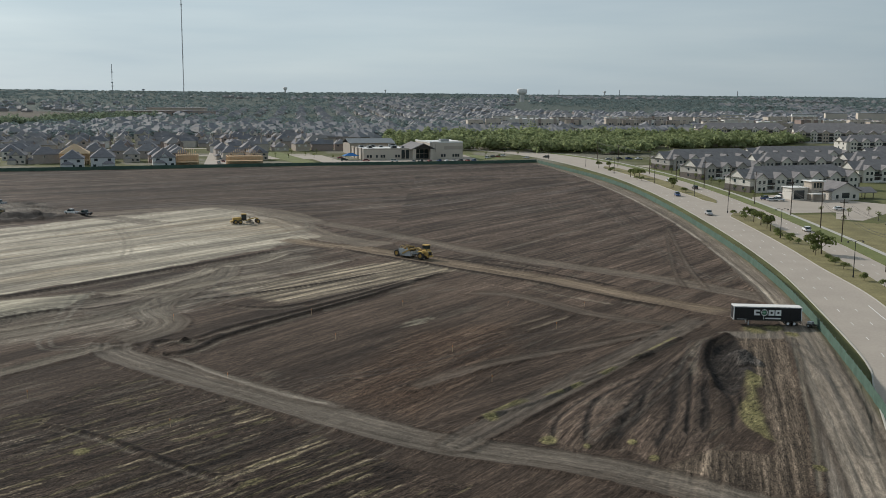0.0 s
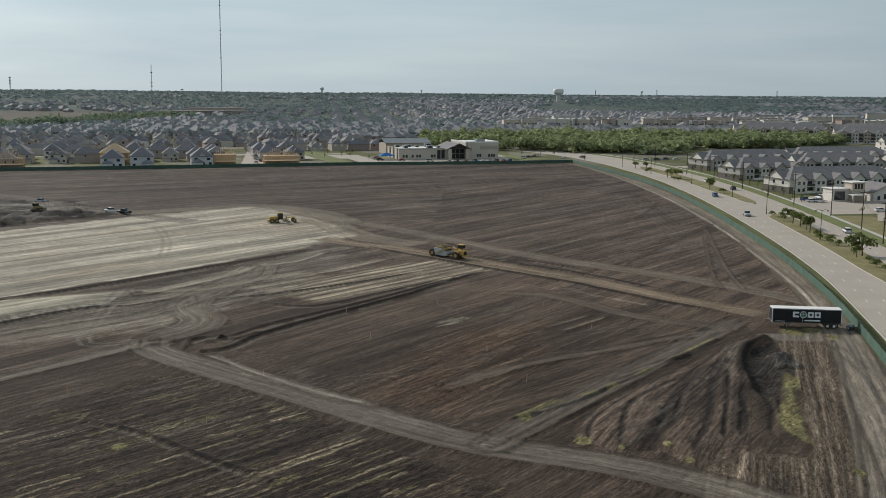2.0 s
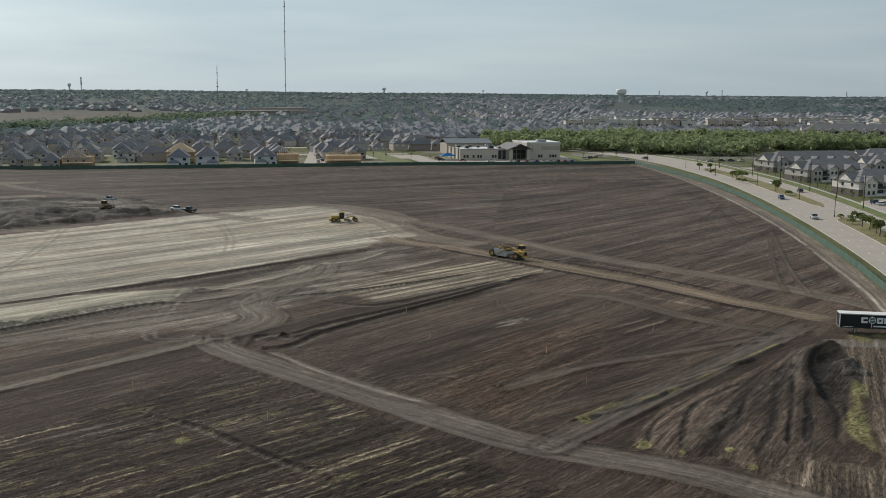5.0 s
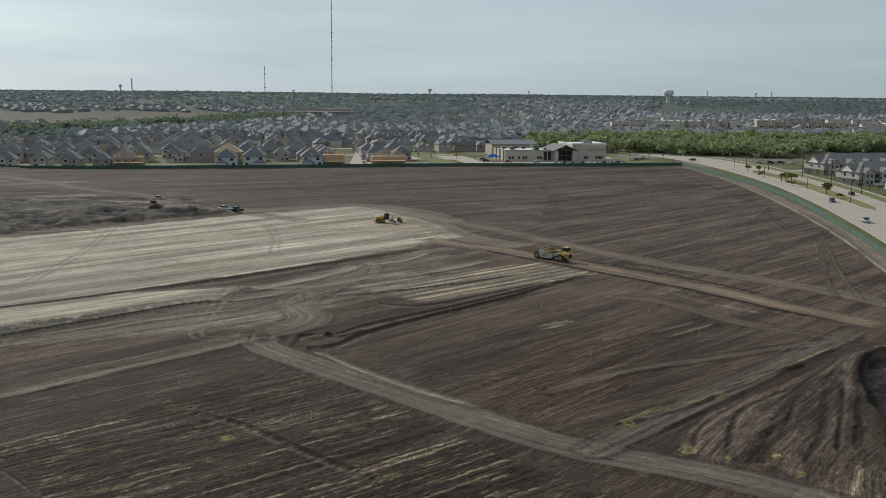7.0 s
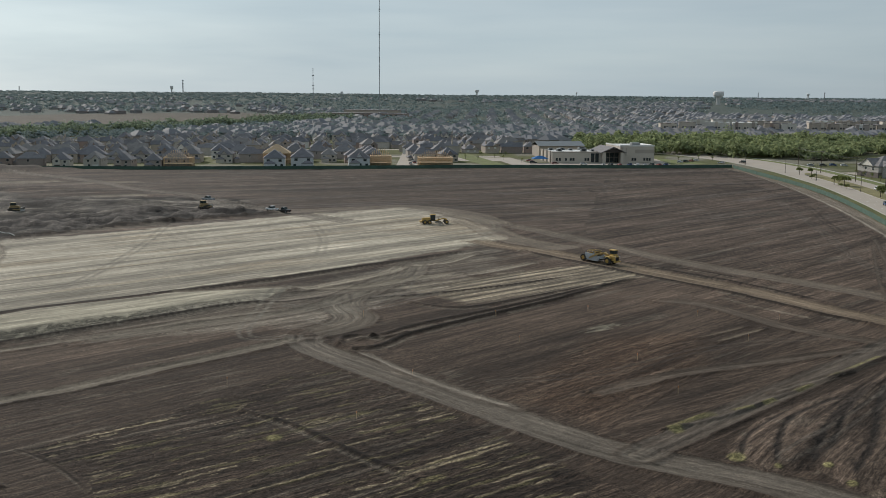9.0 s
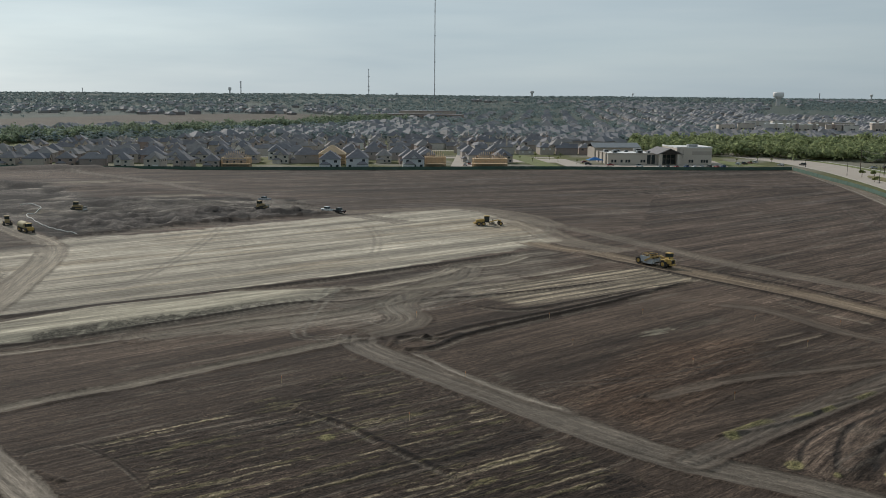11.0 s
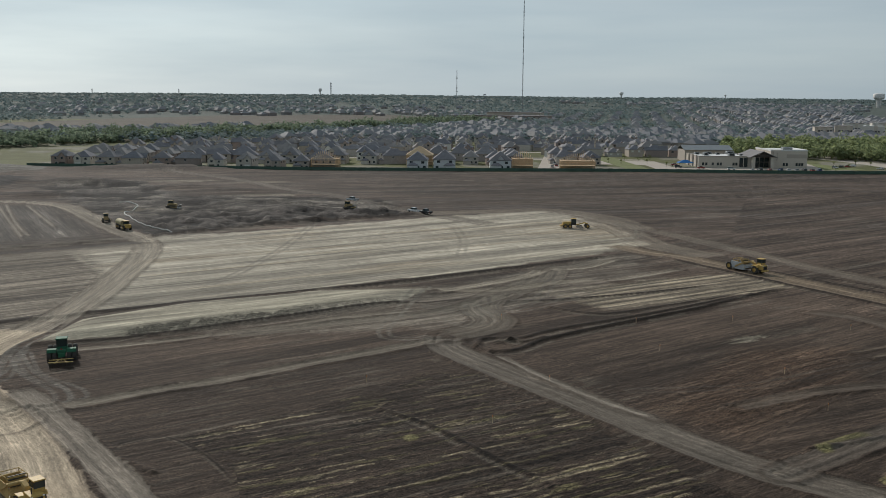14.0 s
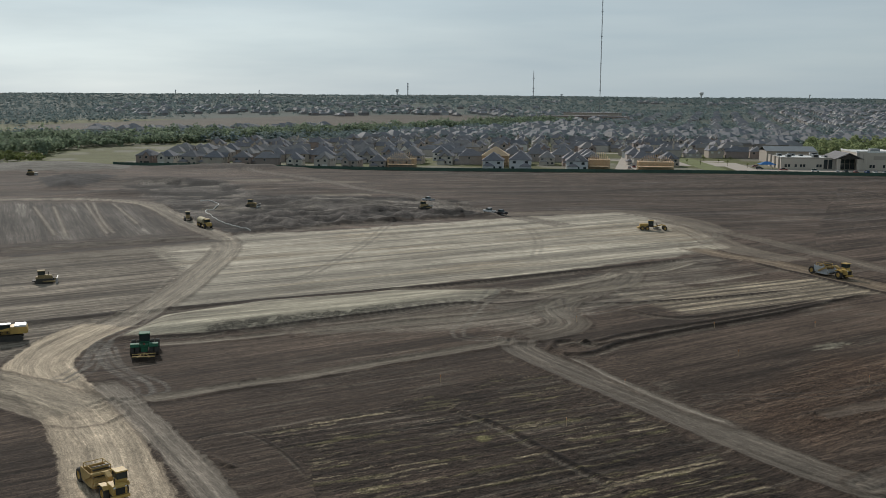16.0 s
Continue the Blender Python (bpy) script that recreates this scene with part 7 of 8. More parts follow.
# ---- machines: local x ahead, y to the left, z up ----
def wheel(parent, x, y, r, w, rim=None, seg=20):
    """Lugged tyre with a dished rim."""
    prof = [(r * 0.55, -w / 2), (r * 0.9, -w / 2), (r, -w * 0.32), (r, w * 0.32), (r * 0.9, w / 2), (r * 0.55, w / 2)]
    t = piece("wheel", Geo().lathe(prof, (x, y, r), "y", seg), RUBBER, parent, "dusty black rubber tyre")
    piece("rim", Geo().lathe([(0.02, w * 0.30), (r * 0.3, w * 0.34), (r * 0.5, w * 0.2), (r * 0.56, w * 0.46), (r * 0.56, -w * 0.46), (r * 0.5, -w * 0.2), (r * 0.3, -w * 0.34), (0.02, -w * 0.30)], (x, y, r), "y", 14), rim or YELLOW, t)
    return t


def cab(parent, x0, x1, y0, y1, z0, z1, paint, roof=None):
    """Glazed cab: sill, corner posts, panes and an overhanging roof."""
    c = piece("cab", Geo().box(x0, x1, y0, y1, z0, z0 + (z1 - z0) * 0.35), paint, parent, bevel=0.04)
    zg = z0 + (z1 - z0) * 0.35
    g = Geo().box(x0 + 0.06, x1 - 0.06, y0 + 0.06, y1 - 0.06, zg, z1 - 0.1)
    piece("glazing", g, CAB_GLASS, c)
    for x in (x0, x1 - 0.09):
        for y in (y0, y1 - 0.09):
            piece("cab_post", Geo().box(x, x + 0.09, y, y + 0.09, zg, z1 - 0.1), BLACK_METAL, c)
    piece("cab_roof", Geo().box(x0 - 0.12, x1 + 0.12, y0 - 0.1, y1 + 0.1, z1 - 0.1, z1 + 0.08), roof or paint, c, bevel=0.05)
    return c


def track(parent, y, length, height, width, x=0.0):
    """Crawler chain as a closed loop with shoes and rollers inside."""
    r = height / 2
    t = piece("track", Geo().prism([(x - length / 2 + r * 0.5, 0), (x + length / 2 - r * 0.5, 0), (x + length / 2, r * 0.7), (x + length / 2 - r * 0.2, height * 0.85), (x + length / 2 - r, height), (x - length / 2 + r, height), (x - length / 2, r * 1.2), (x - length / 2, r * 0.6)], y - width / 2, y + width / 2, "y"), STEEL_DARK, parent, "muddy steel crawler track")
    g = Geo()
    for k in range(12):
        xx = x - length / 2 + r * 0.6 + k * (length - r * 1.2) / 11
        g.box(xx - 0.03, xx + 0.03, y - width / 2 - 0.02, y + width / 2 + 0.02, height, height + 0.05)
    piece("track_shoes", g, STEEL_DARK, t)
    return t


def scraper(m, bowl, label):
    t = thing("scraper", label, "scraper", m, "earthmoving machines")
    for y in (-1.25, 1.25):
        wheel(t, 3.6, y, 1.0, 0.75)
        wheel(t, -4.6, y, 1.0, 0.75)
    piece("tractor_frame", Geo().box(2.2, 5.0, -0.8, 0.8, 0.7, 1.3), STEEL_DARK, t)
    e = piece("engine_hood", Geo().prism([(3.6, 1.2), (5.6, 1.1), (5.75, 1.6), (5.6, 2.35), (3.6, 2.45)], -0.95, 0.95, "y"), YELLOW, t, bevel=0.06)
    piece("grille", Geo().box(5.72, 5.80, -0.6, 0.6, 1.25, 2.1), BLACK_METAL, e)
    for y in (-0.75, 0.75):
        piece("headlight", Geo().box(5.70, 5.78, y - 0.12, y + 0.12, 2.12, 2.28), SIGN_WHITE, e)
    piece("bumper", Geo().box(5.5, 5.95, -1.2, 1.2, 0.75, 1.1), YELLOW, t, bevel=0.05)
    for y in (-1.3, 1.3):
        piece("fender", Geo().prism([(2.6, 1.9), (2.9, 2.2), (4.2, 2.2), (4.7, 1.8), (4.5, 1.75), (4.1, 2.08), (3.0, 2.08), (2.8, 1.85)], y - 0.45, y + 0.45, "y"), YELLOW, t)
    cab(t, 3.1, 4.6, 0.05, 1.45, 2.2, 3.75, YELLOW)
    piece("exhaust", Geo().tube((4.9, -0.4, 2.3), (4.9, -0.4, 3.2), 0.09), STEEL_DARK, t)
    piece("gooseneck", Geo().prism([(2.4, 1.2), (2.9, 1.4), (2.6, 2.6), (1.4, 3.0), (0.4, 2.7), (0.4, 2.3), (1.4, 2.55), (2.1, 2.2)], -0.35, 0.35, "y"), YELLOW_DIRT, t, bevel=0.04)
    piece("draft_tube", Geo().tube((0.5, -1.7, 2.5), (0.5, 1.7, 2.5), 0.25, seg=10), YELLOW_DIRT, t)
    for y in (-1.7, 1.7):
        piece("draft_arm", Geo().prism([(0.7, 2.7), (0.3, 2.75), (-2.4, 1.35), (-2.4, 0.95), (0.2, 2.2)], y - 0.12, y + 0.12, "y"), YELLOW_DIRT, t)
        piece("bowl_side", Geo().prism([(0.2, 0.5), (0.4, 1.6), (-0.3, 2.3), (-3.9, 2.45), (-4.0, 0.9), (-1.5, 0.45)], y * 0.86 - 0.08, y * 0.86 + 0.08, "y"), bowl, t, bevel=0.03)
    piece("apron", Geo().prism([(0.35, 0.5), (0.75, 1.1), (0.5, 1.9), (0.3, 1.9), (0.5, 1.1), (0.2, 0.6)], -1.42, 1.42, "y"), bowl, t)
    piece("bowl_floor", Geo().box(-4.0, 0.1, -1.45, 1.45, 0.45, 0.6), STEEL_WORN, t)
    piece("ejector", Geo().box(-3.9, -3.7, -1.4, 1.4, 0.6, 2.3), YELLOW_DIRT, t)
    el = piece("elevator", Geo().prism([(0.4, 0.7), (0.8, 0.8), (-0.9, 3.0), (-1.25, 2.8)], -1.1, 1.1, "y"), YELLOW_DIRT, t, "mud-caked elevator chain")
    for k in range(7):
        s = k / 6
        piece("flight", Geo().box(0.75 - 1.65 * s, 0.95 - 1.65 * s, -1.15, 1.15, 0.9 + 2.1 * s, 1.02 + 2.1 * s), STEEL_DARK, el)
    for y in (-1.3, 1.3):
        piece("guard_rail", Geo().tube((-0.6, y, 2.3), (-0.6, y, 3.0), 0.06, seg=6).tube((-0.6, y, 3.0), (-3.4, y, 3.0), 0.06, seg=6).tube((-3.4, y, 3.0), (-3.4, y, 2.4), 0.06, seg=6), YELLOW_DIRT, t)
    for x in (-0.6, -2.0, -3.4):
        piece("cross_bar", Geo().tube((x, -1.3, 3.0), (x, 1.3, 3.0), 0.06, seg=6), YELLOW_DIRT, t)
    piece("push_frame", Geo().prism([(-4.0, 0.8), (-4.0, 2.0), (-5.6, 1.6), (-6.4, 1.3), (-6.4, 0.7), (-5.6, 0.8)], -0.5, 0.5, "y"), bowl, t, bevel=0.05)
    return t


def grader(m):
    t = thing("motor_grader", "yellow motor grader with long frame and blade", "grader", m, "earthmoving machines")
    for x, y in ((-2.0, 1.1), (-2.0, -1.1), (-3.6, 1.1), (-3.6, -1.1), (3.9, 1.1), (3.9, -1.1)):
        wheel(t, x, y, 0.72, 0.45)
    piece("engine_hood", Geo().prism([(-4.5, 0.9), (-4.4, 2.1), (-1.6, 2.25), (-1.6, 0.9)], -0.65, 0.65, "y"), YELLOW, t, bevel=0.05)
    piece("ripper", Geo().box(-5.2, -4.5, -0.9, 0.9, 0.6, 1.2), YELLOW_DIRT, t)
    cab(t, -1.5, 0.1, -0.7, 0.7, 1.2, 3.25, BLACK_METAL, YELLOW)
    piece("main_frame", Geo().prism([(-1.6, 1.0), (0.2, 1.3), (3.0, 2.0), (4.2, 1.7), (4.2, 1.3), (3.0, 1.65), (0.4, 0.95)], -0.18, 0.18, "y"), YELLOW, t)
    piece("front_axle", Geo().box(3.7, 4.1, -1.0, 1.0, 0.55, 0.85), YELLOW, t)
    piece("circle", Geo().lathe([(0.75, 0.75), (0.85, 0.75), (0.85, 0.9), (0.75, 0.9)], (1.4, 0, 0), "z", 16), STEEL_DARK, t)
    r = Matrix.Translation((1.4, 0, 0)) @ Matrix.Rotation(radians(28), 4, "Z")
    piece("blade", Geo().box(-0.08, 0.08, -2.0, 2.0, 0.05, 0.68, r), STEEL_WORN, t, "worn bright steel moldboard")
    for y in (-0.6, 0.6):
        piece("lift_arm", Geo().tube((1.3, y, 2.2), (1.4, y * 1.3, 0.9), 0.07, seg=6), STEEL_DARK, t)
    return t


def dozer(m, label, blade=True):
    t = thing("bulldozer", label, "bulldozer", m, "earthmoving machines")
    for y in (-1.0, 1.0):
        track(t, y, 4.2, 1.15, 0.6)
    piece("engine_hood", Geo().prism([(0.1, 0.9), (0.1, 2.0), (1.7, 1.85), (1.8, 0.8)], -0.6, 0.6, "y"), DOZER_PAINT, t, bevel=0.05)
    piece("rear_body", Geo().box(-1.9, 0.1, -0.75, 0.75, 0.8, 1.6), DOZER_PAINT, t, bevel=0.05)
    cab(t, -1.4, 0.1, -0.75, 0.75, 1.5, 3.0, DOZER_PAINT, DOZER_PAINT)
    piece("exhaust", Geo().tube((0.9, 0.2, 1.9), (0.9, 0.2, 2.7), 0.07, seg=6), STEEL_DARK, t)
    for y in (-1.45, 1.45):
        piece("push_arm", Geo().prism([(-0.3, 0.5), (-0.3, 0.75), (2.6, 0.8), (2.6, 0.4)], y - 0.12, y + 0.12, "y"), DOZER_PAINT, t)
    if blade:
        piece("blade", Geo().prism([(2.6, 0.05), (2.85, 0.05), (2.7, 0.6), (2.95, 1.35), (2.75, 1.4), (2.5, 0.7)], -1.8, 1.8, "y"), STEEL_WORN, t, "worn bright steel blade")
    piece("ripper", Geo().box(-2.7, -1.9, -0.6, 0.6, 0.5, 0.8), STEEL_DARK, t)
    return t


def farm_tractor(m):
    t = thing("farm_tractor", "green articulated farm tractor on dual wheels", "tractor", m, "earthmoving machines")
    for x in (-1.9, 1.9):
        for y in (-1.15, -2.0, 1.15, 2.0):
            wheel(t, x, y, 0.98, 0.7, GREEN_PAINT)
    piece("hood", Geo().prism([(0.6, 1.2), (0.6, 2.35), (3.1, 2.15), (3.3, 1.5), (3.2, 1.1)], -0.6, 0.6, "y"), GREEN_PAINT, t, bevel=0.07)
    piece("rear_frame", Geo().box(-2.8, 0.2, -0.55, 0.55, 0.8, 1.5), GREEN_PAINT, t, bevel=0.05)
    piece("fuel_tank", Geo().box(-2.6, -1.2, -0.75, 0.75, 1.45, 2.0), GREEN_PAINT, t, bevel=0.1)
    cab(t, -0.95, 0.75, -0.85, 0.85, 1.5, 3.55, GREEN_PAINT)
    for y in (-1.55, 1.55):
        piece("fender", Geo().prism([(-2.8, 1.7), (-2.5, 2.15), (-1.4, 2.15), (-1.0, 1.8), (-1.1, 1.75), (-1.5, 2.05), (-2.4, 2.05), (-2.7, 1.65)], y - 0.75, y + 0.75, "y"), GREEN_PAINT, t)
    piece("slow_sign", Geo().add([(-2.62, -0.2, 2.05), (-2.62, 0.2, 2.05), (-2.62, 0, 2.4), (-2.58, -0.2, 2.05), (-2.58, 0.2, 2.05), (-2.58, 0, 2.4)], [(0, 1, 2), (5, 4, 3), (0, 3, 4, 1), (1, 4, 5, 2), (2, 5, 3, 0)]), RED_PAINT, t, "orange-red warning triangle")
    piece("exhaust", Geo().tube((1.0, 0.5, 2.3), (1.0, 0.5, 3.5), 0.08, seg=8), STEEL_DARK, t)
    return t


def disc_harrow(m):
    t = thing("disc_harrow", "mud-caked tan disc harrow behind the tractor", "harrow", m, "earthmoving machines")
    piece("drawbar", Geo().tube((2.6, 0, 0.6), (0, 0, 0.9), 0.1, seg=6), YELLOW_DIRT, t)
    for y in (-0.8, 0.8):
        piece("frame_rail", Geo().tube((-1.6, y * 1.2, 0.95), (1.2, y * 0.4, 0.85), 0.09, seg=6), YELLOW_DIRT, t)
    for k, x in enumerate((0.7, -1.1)):
        a = radians(14 if k else -14)
        piece("gang_beam", Geo().tube((x - 0.5 * math.sin(a), -1.9, 0.95), (x + 0.5 * math.sin(a), 1.9, 0.95), 0.09, seg=6), YELLOW_DIRT, t)
        for i in range(12):
            y = -1.8 + i * 3.6 / 11
            xc = x + 0.5 * math.sin(a) * y / 1.9
            piece("disc", Geo().lathe([(0.02, 0.06), (0.3, 0.03), (0.45, -0.04), (0.3, 0.0), (0.02, 0.02)], (xc, y, 0.42), "y", 12), STEEL_DARK, t)
    return t


def excavator(m):
    t = thing("excavator", "yellow tracked excavator with boom lowered", "excavator", m, "earthmoving machines")
    for y in (-1.3, 1.3):
        track(t, y, 4.8, 1.05, 0.7)
    piece("turntable", Geo().lathe([(0.02, 1.0), (1.1, 1.0), (1.1, 1.25), (0.02, 1.25)], (0, 0, 0), "z", 20), STEEL_DARK, t)
    piece("upper_body", Geo().prism([(-3.1, 1.3), (-3.3, 1.7), (-3.1, 2.5), (-0.6, 2.6), (1.4, 2.2), (1.4, 1.25)], -1.4, 1.4, "y"), YELLOW, t, bevel=0.07)
    piece("engine_cover", Geo().box(-3.0, -1.0, -1.3, 1.3, 2.5, 2.85), WHITE_PAINT, t, "pale dusty engine cover", bevel=0.06)
    cab(t, -0.3, 1.5, 0.35, 1.4, 1.3, 3.15, BLACK_METAL, WHITE_PAINT)
    piece("boom", Geo().prism([(1.2, 1.5), (1.5, 1.4), (3.6, 4.0), (6.0, 4.0), (6.1, 4.35), (3.4, 4.65)], -0.3, 0.3, "y"), YELLOW, t, bevel=0.04)
    piece("stick", Geo().prism([(5.8, 4.6), (6.2, 4.5), (7.0, 1.6), (6.7, 1.55)], -0.22, 0.22, "y"), YELLOW, t)
    piece("bucket", Geo().prism([(6.6, 1.7), (7.3, 1.6), (7.4, 0.8), (6.9, 0.2), (6.2, 0.4), (6.6, 0.9)], -0.7, 0.7, "y"), STEEL_DARK, t)
    for y in (-0.2, 0.2):
        piece("boom_cylinder", Geo().tube((1.6, y, 1.6), (3.8, y, 4.1), 0.09, seg=6), STEEL_WORN, t)
    return t


def water_truck(m):
    t = thing("water_truck", "articulated water truck with cream rounded tank", "truck", m, "earthmoving machines")
    for x in (3.0, -1.6, -3.2):
        for y in (-1.1, 1.1):
            wheel(t, x, y, 0.85, 0.6)
    piece("chassis", Geo().box(-4.2, 4.0, -0.5, 0.5, 0.7, 1.1), YELLOW_DIRT, t)
    piece("hood", Geo().box(3.0, 4.8, -0.9, 0.9, 1.0, 2.0), YELLOW, t, bevel=0.08)
    cab(t, 1.5, 3.0, -0.8, 0.8, 1.2, 3.0, YELLOW)
    piece("tank", Geo().prism([(-1.3 * math.cos(k * math.pi / 8) * 1.0, 2.1 + 1.15 * math.sin(k * math.pi / 8)) for k in range(16)], -4.4, 1.0, "x"), CREAM_TANK, t, "cream painted water tank", bevel=0.05)
    piece("spray_bar", Geo().tube((-4.5, -1.2, 1.0), (-4.5, 1.2, 1.0), 0.08, seg=6), STEEL_DARK, t)
    return t


def on_soil(x, y, heading):
    """A pose standing on the ground sheet."""
    px, py = x + np.array((0, 2, -2, 0, 0.0)), y + np.array((0, 0, 0, 2, -2.0))
    return pose(x, y, float(ground_relief(px, py)[0].mean()) - 0.04, 0, 0, heading)


scraper(on_soil(-7.6, 265.6, -38), PALE_DUST, "yellow scraper with dust-whitened bowl on the haul track")
scraper(on_soil(-78.1, 84.9, -27) @ Matrix.Scale(0.87, 4), YELLOW_DIRT, "mud-caked yellow scraper driving on the pale haul road")
grader(on_soil(-65.6, 331.8, 22))
dozer(on_soil(-177.5, 176.5, 40), "yellow bulldozer with bright worn blade")
dozer(on_soil(-219.5, 285.5, 130), "dusty yellow bulldozer beside the haul road", False)
dozer(on_soil(-157.0, 349.0, 75), "yellow bulldozer on the rough spoil ground")
dozer(on_soil(-221.0, 327.5, 10), "dark muddy bulldozer among the spoil heaps")
dozer(on_soil(-411, 403, 20), "small pale bulldozer on the far graded rise")
farm_tractor(on_soil(-113.8, 135.2, 127))
disc_harrow(on_soil(-110.6, 131.0, 127))
excavator(on_soil(-142.1, 132.2, 224))
water_truck(on_soil(-203.2, 273.2, -35))


# ---- road vehicles ----
def car(m, paint, label, style="suv", name="car"):
    t = thing(name, label, "car" if name == "car" else "pickup truck", m, "vehicles")
    w = 0.95
    if style == "pickup":
        side = [(-2.8, 0.45), (-2.8, 1.12), (-0.9, 1.12), (-0.85, 1.15), (1.0, 1.15), (2.6, 1.05), (2.8, 0.85), (2.8, 0.45)]
        top = [(-0.75, 1.12), (-0.55, 1.85), (0.75, 1.85), (1.35, 1.15)]
    elif style == "suv":
        side = [(-2.3, 0.4), (-2.35, 1.05), (1.1, 1.08), (2.2, 0.95), (2.35, 0.7), (2.35, 0.4)]
        top = [(-2.3, 1.05), (-2.05, 1.72), (0.3, 1.75), (1.15, 1.08)]
    else:
        side = [(-2.3, 0.35), (-2.35, 0.95), (1.0, 0.92), (2.1, 0.8), (2.3, 0.6), (2.3, 0.35)]
        top = [(-1.8, 0.94), (-1.1, 1.42), (0.3, 1.45), (1.1, 0.92)]
    body = piece("body", Geo().prism(side, -w, w, "y"), paint, t, bevel=0.07)
    x_mid = sum(p[0] for p in top) / 4
    glass = [(x_mid + (x - x_mid) * 1.0, z) for x, z in top]
    piece("greenhouse", Geo().prism(glass, -w + 0.1, w - 0.1, "y"), CAB_GLASS, body, "dark tinted windows", bevel=0.05)
    zt = top[1][1]
    piece("roof", Geo().box(top[1][0] - 0.05, top[2][0] + 0.05, -w + 0.14, w - 0.14, zt - 0.05, zt + 0.04), paint, body, bevel=0.03)
    if style == "pickup":
        piece("bed", Geo().box(-2.65, -0.95, -w + 0.12, w - 0.12, 1.10, 1.14), BLACK_METAL, body, "dark open truck bed")
    fx = 1.75 if style == "pickup" else 1.45
    for x in (-fx, fx):
        for y in (-w + 0.1, w - 0.1):
            wheel(t, x, y, 0.38 if style == "pickup" else 0.34, 0.24, SILVER_PAINT, 14)
    for y in (-0.65, 0.65):
        piece("headlight", Geo().box(side[-1][0] - 0.04, side[-1][0] + 0.02, y - 0.2, y + 0.2, 0.62, 0.76), SIGN_WHITE, body)
        piece("tail_light", Geo().box(side[0][0] - 0.06, side[0][0] + 0.02, y - 0.12, y + 0.12, 0.7, 0.92), RED_PAINT, body)
    return t


car(on_soil(-131.6, 352.6, 150), WHITE_PAINT, "white pickup truck parked on the bare soil", "pickup", "pickup_truck")
car(on_soil(-125.2, 348.2, 150), DARK_PAINT, "dark pickup truck parked on the bare soil", "pickup", "pickup_truck")
car(on_soil(-167.8, 377.0, 165), SILVER_PAINT, "pale pickup truck parked by the spoil heap", "pickup", "pickup_truck")
car(pose(102.5, 433.5, 0, 0, 0, -92), BLUE_PAINT, "blue car driving on the road", "suv")
car(pose(98.5, 366.5, 0, 0, 0, -94), SILVER_PAINT, "grey pickup truck driving on the road", "pickup", "pickup_truck")
car(pose(118.2, 466, 0, 0, 0, 90), DARK_PAINT, "dark car driving on the road", "suv")
car(pose(119.6, 324.5, 0, 0, 0, 84), WHITE_PAINT, "white car driving on the road", "suv")


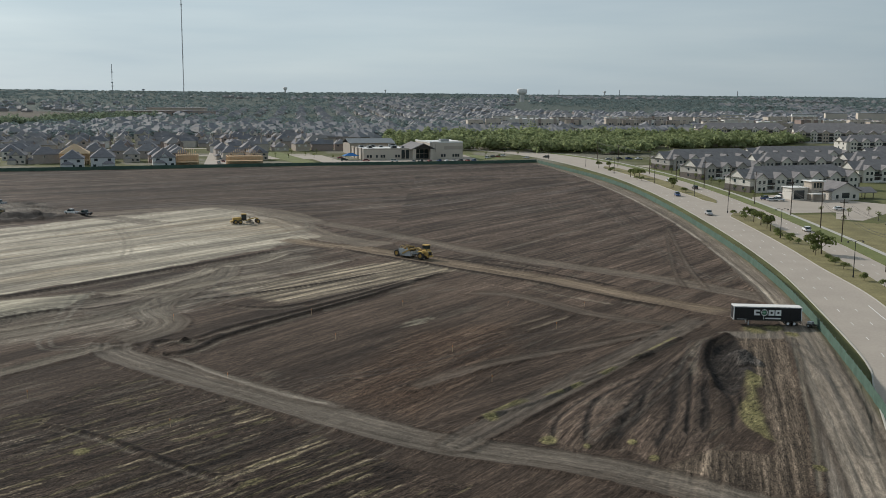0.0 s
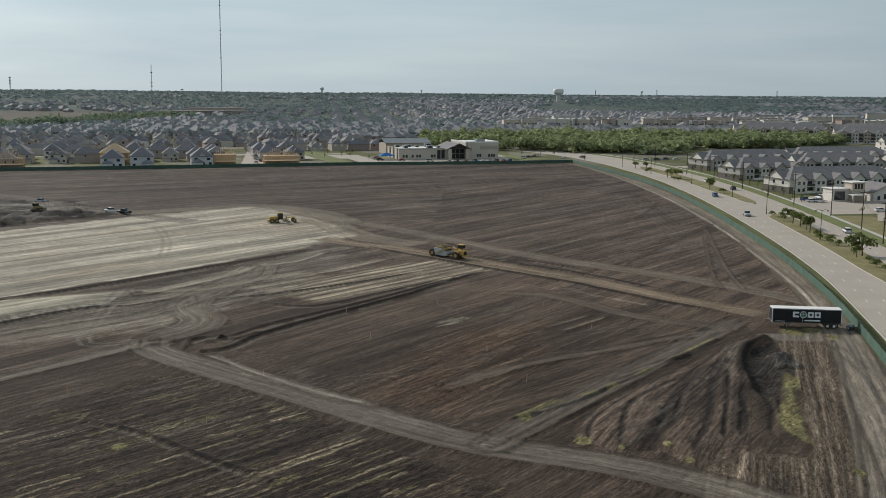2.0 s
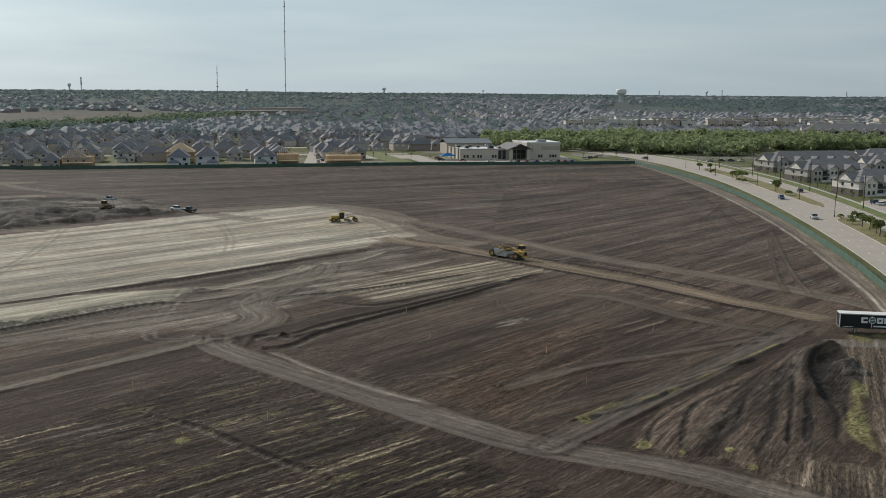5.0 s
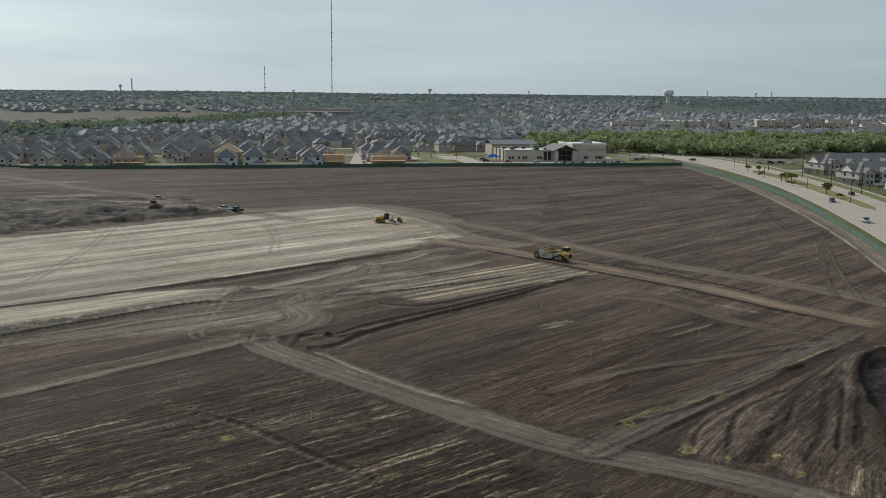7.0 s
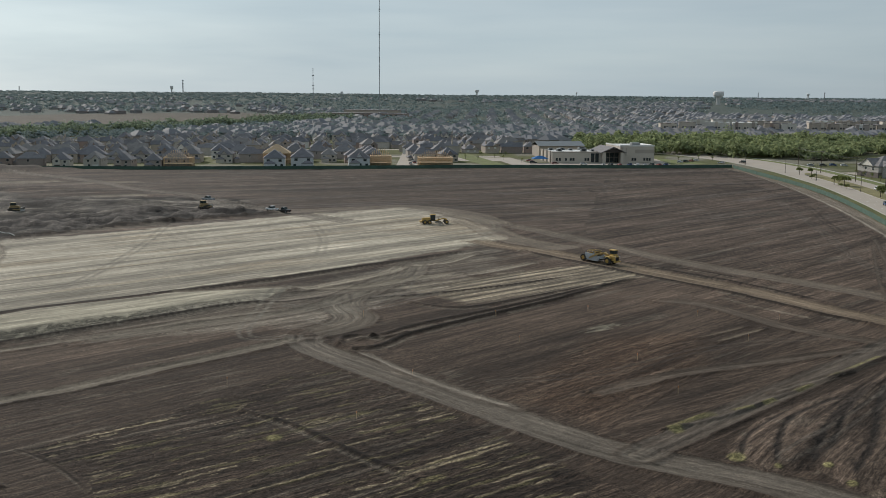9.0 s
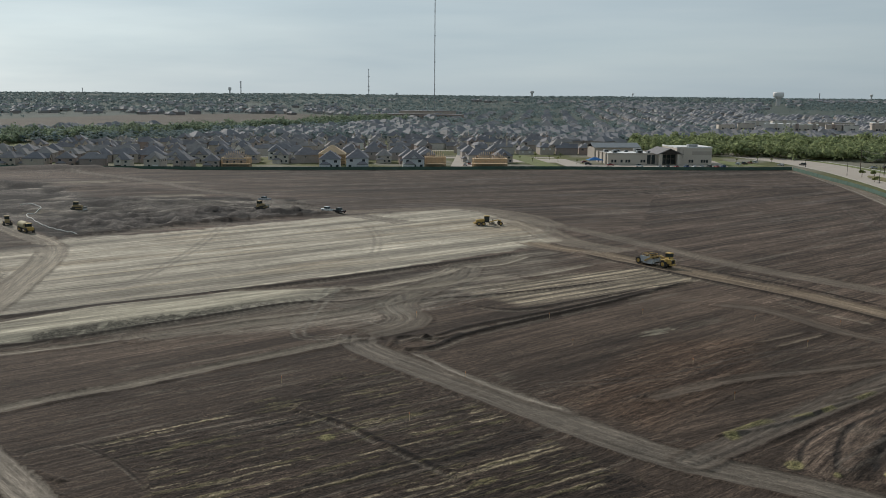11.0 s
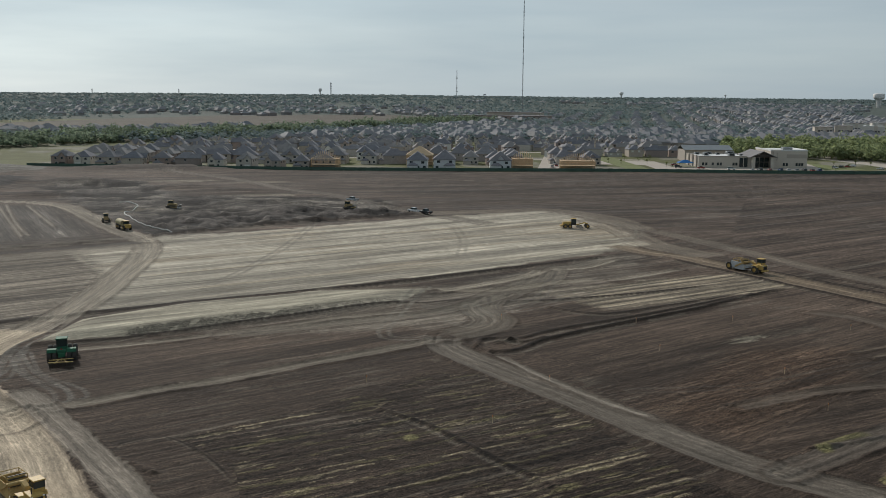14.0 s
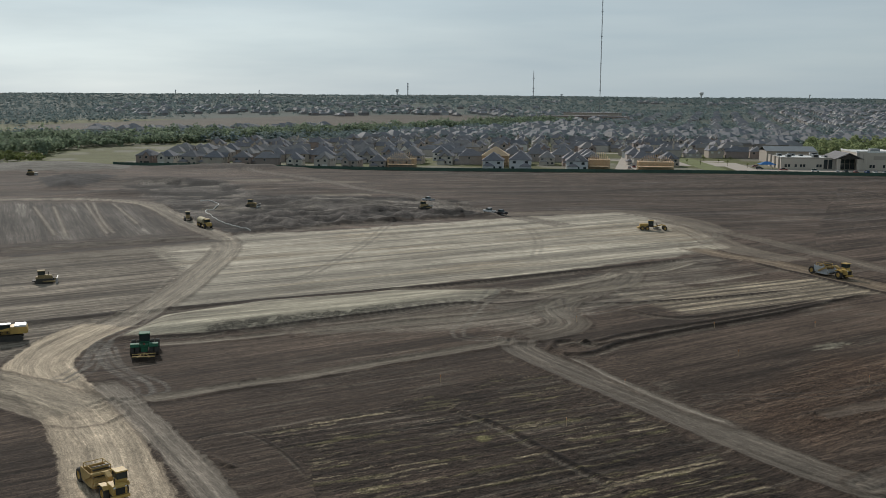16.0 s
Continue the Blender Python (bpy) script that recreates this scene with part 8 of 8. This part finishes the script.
# ---- storage trailer by the fence ----
def trailer(m):
    t = thing("semi_trailer", "black box semi-trailer with white and green sign", "trailer", m)
    L, W, z0, z1 = 13.6, 2.55, 1.08, 3.72
    piece("box_body", Geo().box(0.04, L - 0.04, 0.03, W - 0.03, z0, z1 - 0.03), BLACK_PANEL, t, bevel=0.02)
    piece("roof", Geo().box(0, L, 0, W, z1 - 0.03, z1 + 0.03), TOWER_PAINT, t, "pale trailer roof")
    for x in (0.0, L - 0.16):
        piece("end_frame", Geo().box(x, x + 0.16, -0.02, W + 0.02, z0 - 0.02, z1), WHITE_PAINT, t, "white end frame")
    for z in (z0 - 0.08, z1 - 0.16):
        piece("side_rail", Geo().box(0.16, L - 0.16, -0.025, 0.03, z, z + 0.11), SILVER_PAINT if z > 2 else STEEL_DARK, t)
    piece("front_panel", Geo().box(-0.03, 0.02, 0.15, W - 0.15, z0 + 0.1, z1 - 0.15), BLACK_PANEL, t)
    for k in range(11):
        x = 1.2 + k * 1.13
        piece("side_post", Geo().box(x - 0.03, x + 0.03, 0.005, 0.03, z0 + 0.05, z1 - 0.2), BLACK_PANEL, t)
    for y in (0.35, W - 0.35):
        leg = piece("landing_leg", Geo().box(3.0, 3.16, y - 0.08, y + 0.08, 0.08, z0), SILVER_PAINT, t)
        piece("foot", Geo().box(2.9, 3.26, y - 0.16, y + 0.16, 0, 0.08), STEEL_DARK, leg)
    piece("leg_brace", Geo().tube((3.08, 0.35, 0.5), (3.08, W - 0.35, 0.5), 0.04, seg=6).tube((3.08, 0.35, 0.4), (3.9, 0.6, z0), 0.04, seg=6), STEEL_DARK, t)
    piece("bogie", Geo().box(9.8, 12.9, 0.75, W - 0.75, 0.7, z0), STEEL_DARK, t)
    for x in (10.95, 12.2):
        for y in (0.2, 0.52, W - 0.52, W - 0.2):
            wheel(t, x, y, 0.5, 0.28, SIGN_WHITE, 18)
    piece("underride_guard", Geo().box(L - 0.12, L - 0.02, 0.3, W - 0.3, 0.5, 0.62).box(L - 0.12, L - 0.02, 0.6, 0.7, 0.6, z0).box(L - 0.12, L - 0.02, W - 0.7, W - 0.6, 0.6, z0), STEEL_DARK, t)
    piece("mud_flap", Geo().box(12.95, 12.98, 0.1, 0.75, 0.25, 0.95), BLACK_METAL, t)
    # the sign: plain white blocks and a green ring with a cross
    y = -0.03
    for x0, x1 in ((4.05, 5.25), (6.95, 8.1), (8.3, 9.45)):
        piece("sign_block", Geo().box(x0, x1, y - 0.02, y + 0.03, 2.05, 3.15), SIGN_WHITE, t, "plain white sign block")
        piece("sign_gap", Geo().box(x0 + 0.38, x1 - (0.0 if x0 < 5 else 0.36), y - 0.03, y + 0.02, 2.42, 2.80), BLACK_PANEL, t)
    ring = piece("sign_ring", Geo().lathe([(0.52, -0.02), (0.66, -0.02), (0.66, 0.02), (0.52, 0.02)], (6.1, y, 2.6), "y", 28), SIGN_WHITE, t, "white and green target sign")
    piece("sign_disc", Geo().lathe([(0.01, -0.012), (0.40, -0.012), (0.40, 0.012), (0.01, 0.012)], (6.1, y, 2.6), "y", 24), SIGN_GREEN, ring)
    piece("sign_cross", Geo().box(5.98, 6.22 - 0.17, y - 0.03, y + 0.01, 1.25, 3.4).box(5.35, 6.85, y - 0.03, y + 0.01, 2.57, 2.63), SIGN_WHITE, ring)
    piece("sign_bar", Geo().box(6.35, 9.4, y - 0.02, y + 0.03, 1.36, 1.62), SIGN_WHITE, t, "plain white sign bar")
    piece("sign_bar", Geo().box(0.7, 2.6, y - 0.02, y + 0.03, 1.2, 1.28), SIGN_WHITE, t)
    return t


trailer(pose(56.9, 189.9, 0, 0, 0, -4.2) @ Matrix.Diagonal((0.955, 1, 1, 1)))
dolly = thing("trailer_dolly", "grey steel dolly beside the fence", "dolly", pose(71.6, 188.4, 0, 0, 0, -50))
piece("frame", Geo().box(-0.9, 0.9, -0.5, 0.5, 0.45, 0.65).tube((0.9, 0, 0.55), (2.4, 0, 0.45), 0.07, seg=6), STEEL_DARK, dolly, bevel=0.02)
piece("load", Geo().box(-0.7, 0.3, -0.4, 0.4, 0.65, 1.15), SILVER_PAINT, dolly, "grey steel box", bevel=0.04)
for yy in (-0.6, 0.6):
    wheel(dolly, -0.3, yy, 0.38, 0.22, SILVER_PAINT, 14)

hose_curve = curve_points([(-251, 335), (-237, 328), (-230, 310), (-213, 292), (-200, 283), (-184, 275)], 1.5)
hz = ground_relief(hose_curve[:, 0], hose_curve[:, 1])[0]
g = Geo()
for k in range(len(hose_curve) - 1):
    g.tube((*hose_curve[k], hz[k] + 0.12), (*hose_curve[k + 1], hz[k + 1] + 0.12), 0.16, seg=6, caps=False)
hose = piece("drain_hose", g, HOSE_WHITE)
tagged(hose, "long white hose lying over the rough soil", "hose")
rg = random.Random(9)
STAKES = [(-33, 150), (-19, 176), (8, 150), (-8, 205), (14, 205), (-36, 128), (22, 186), (-60, 140), (-26, 196), (2, 168), (-52, 190), (30, 205)]
for i, (x, y) in enumerate(STAKES):
    s = thing("survey_stake", "wooden survey stake with orange flagging", "stake", pose(x, y, 0, rg.uniform(-4, 4), rg.uniform(-4, 4), rg.uniform(0, 90)), "survey stakes")
    piece("stake", Geo().box(-0.03, 0.03, -0.03, 0.03, -0.2, 1.15), LUMBER, s)
    piece("flag", Geo().box(-0.05, 0.05, -0.05, 0.05, 0.85, 1.12), TIMBER_TAG, s, "faded orange flagging tape")

# ---- parked cars ----
PAINTS = [(WHITE_PAINT, "white"), (SILVER_PAINT, "silver"), (DARK_PAINT, "dark"), (RED_PAINT, "red"), (BLUE_PAINT, "blue"), (WHITE_PAINT, "white")]
CARS = [car(pose(0, 0, -50), p, f"{n} car parked on pale concrete", ("suv", "sedan")[i % 2]) for i, (p, n) in enumerate(PAINTS)]
spots = [(-30, 627, 20), (-18, 624, 110), (-13.5, 626, 112), (-8, 628, 108), (-2, 630, 110), (2.5, 631, 108), (7, 633, 110), (11.5, 634, 111), (16, 636, 110), (20, 637, 108), (41, 689, 140), (30, 665, 60), (34, 672, 60), (38, 680, 60),
         (137, 421, 30), (138, 416, 10), (141, 416, 12), (155, 438, 100), (151, 441, 100), (159, 434, 100), (154, 385, 5), (146, 430, 100), (110, 662, 20), (117.5, 663, 20), (124, 666, 20), (131, 668, 20), (114, 502, 92),
         (-134, 600, 100), (-127, 606, 100), (-134, 612, 100), (-139, 628, 100), (-131, 634, 100), (-136, 640, 100), (-62, 632, 20), (-66, 650, 20), (-450, 540, 20), (-447, 548, 20), (56, 668, 130), (70, 676, 130), (-48, 631, 20)]
for i, (x, y, h) in enumerate(spots):
    m = pose(x, y, 0.06, 0, 0, h)
    if i < len(CARS):
        CARS[i].matrix_basis = m
    else:
        copy_thing(CARS[(i * 7 + i // 6) % 6], m)
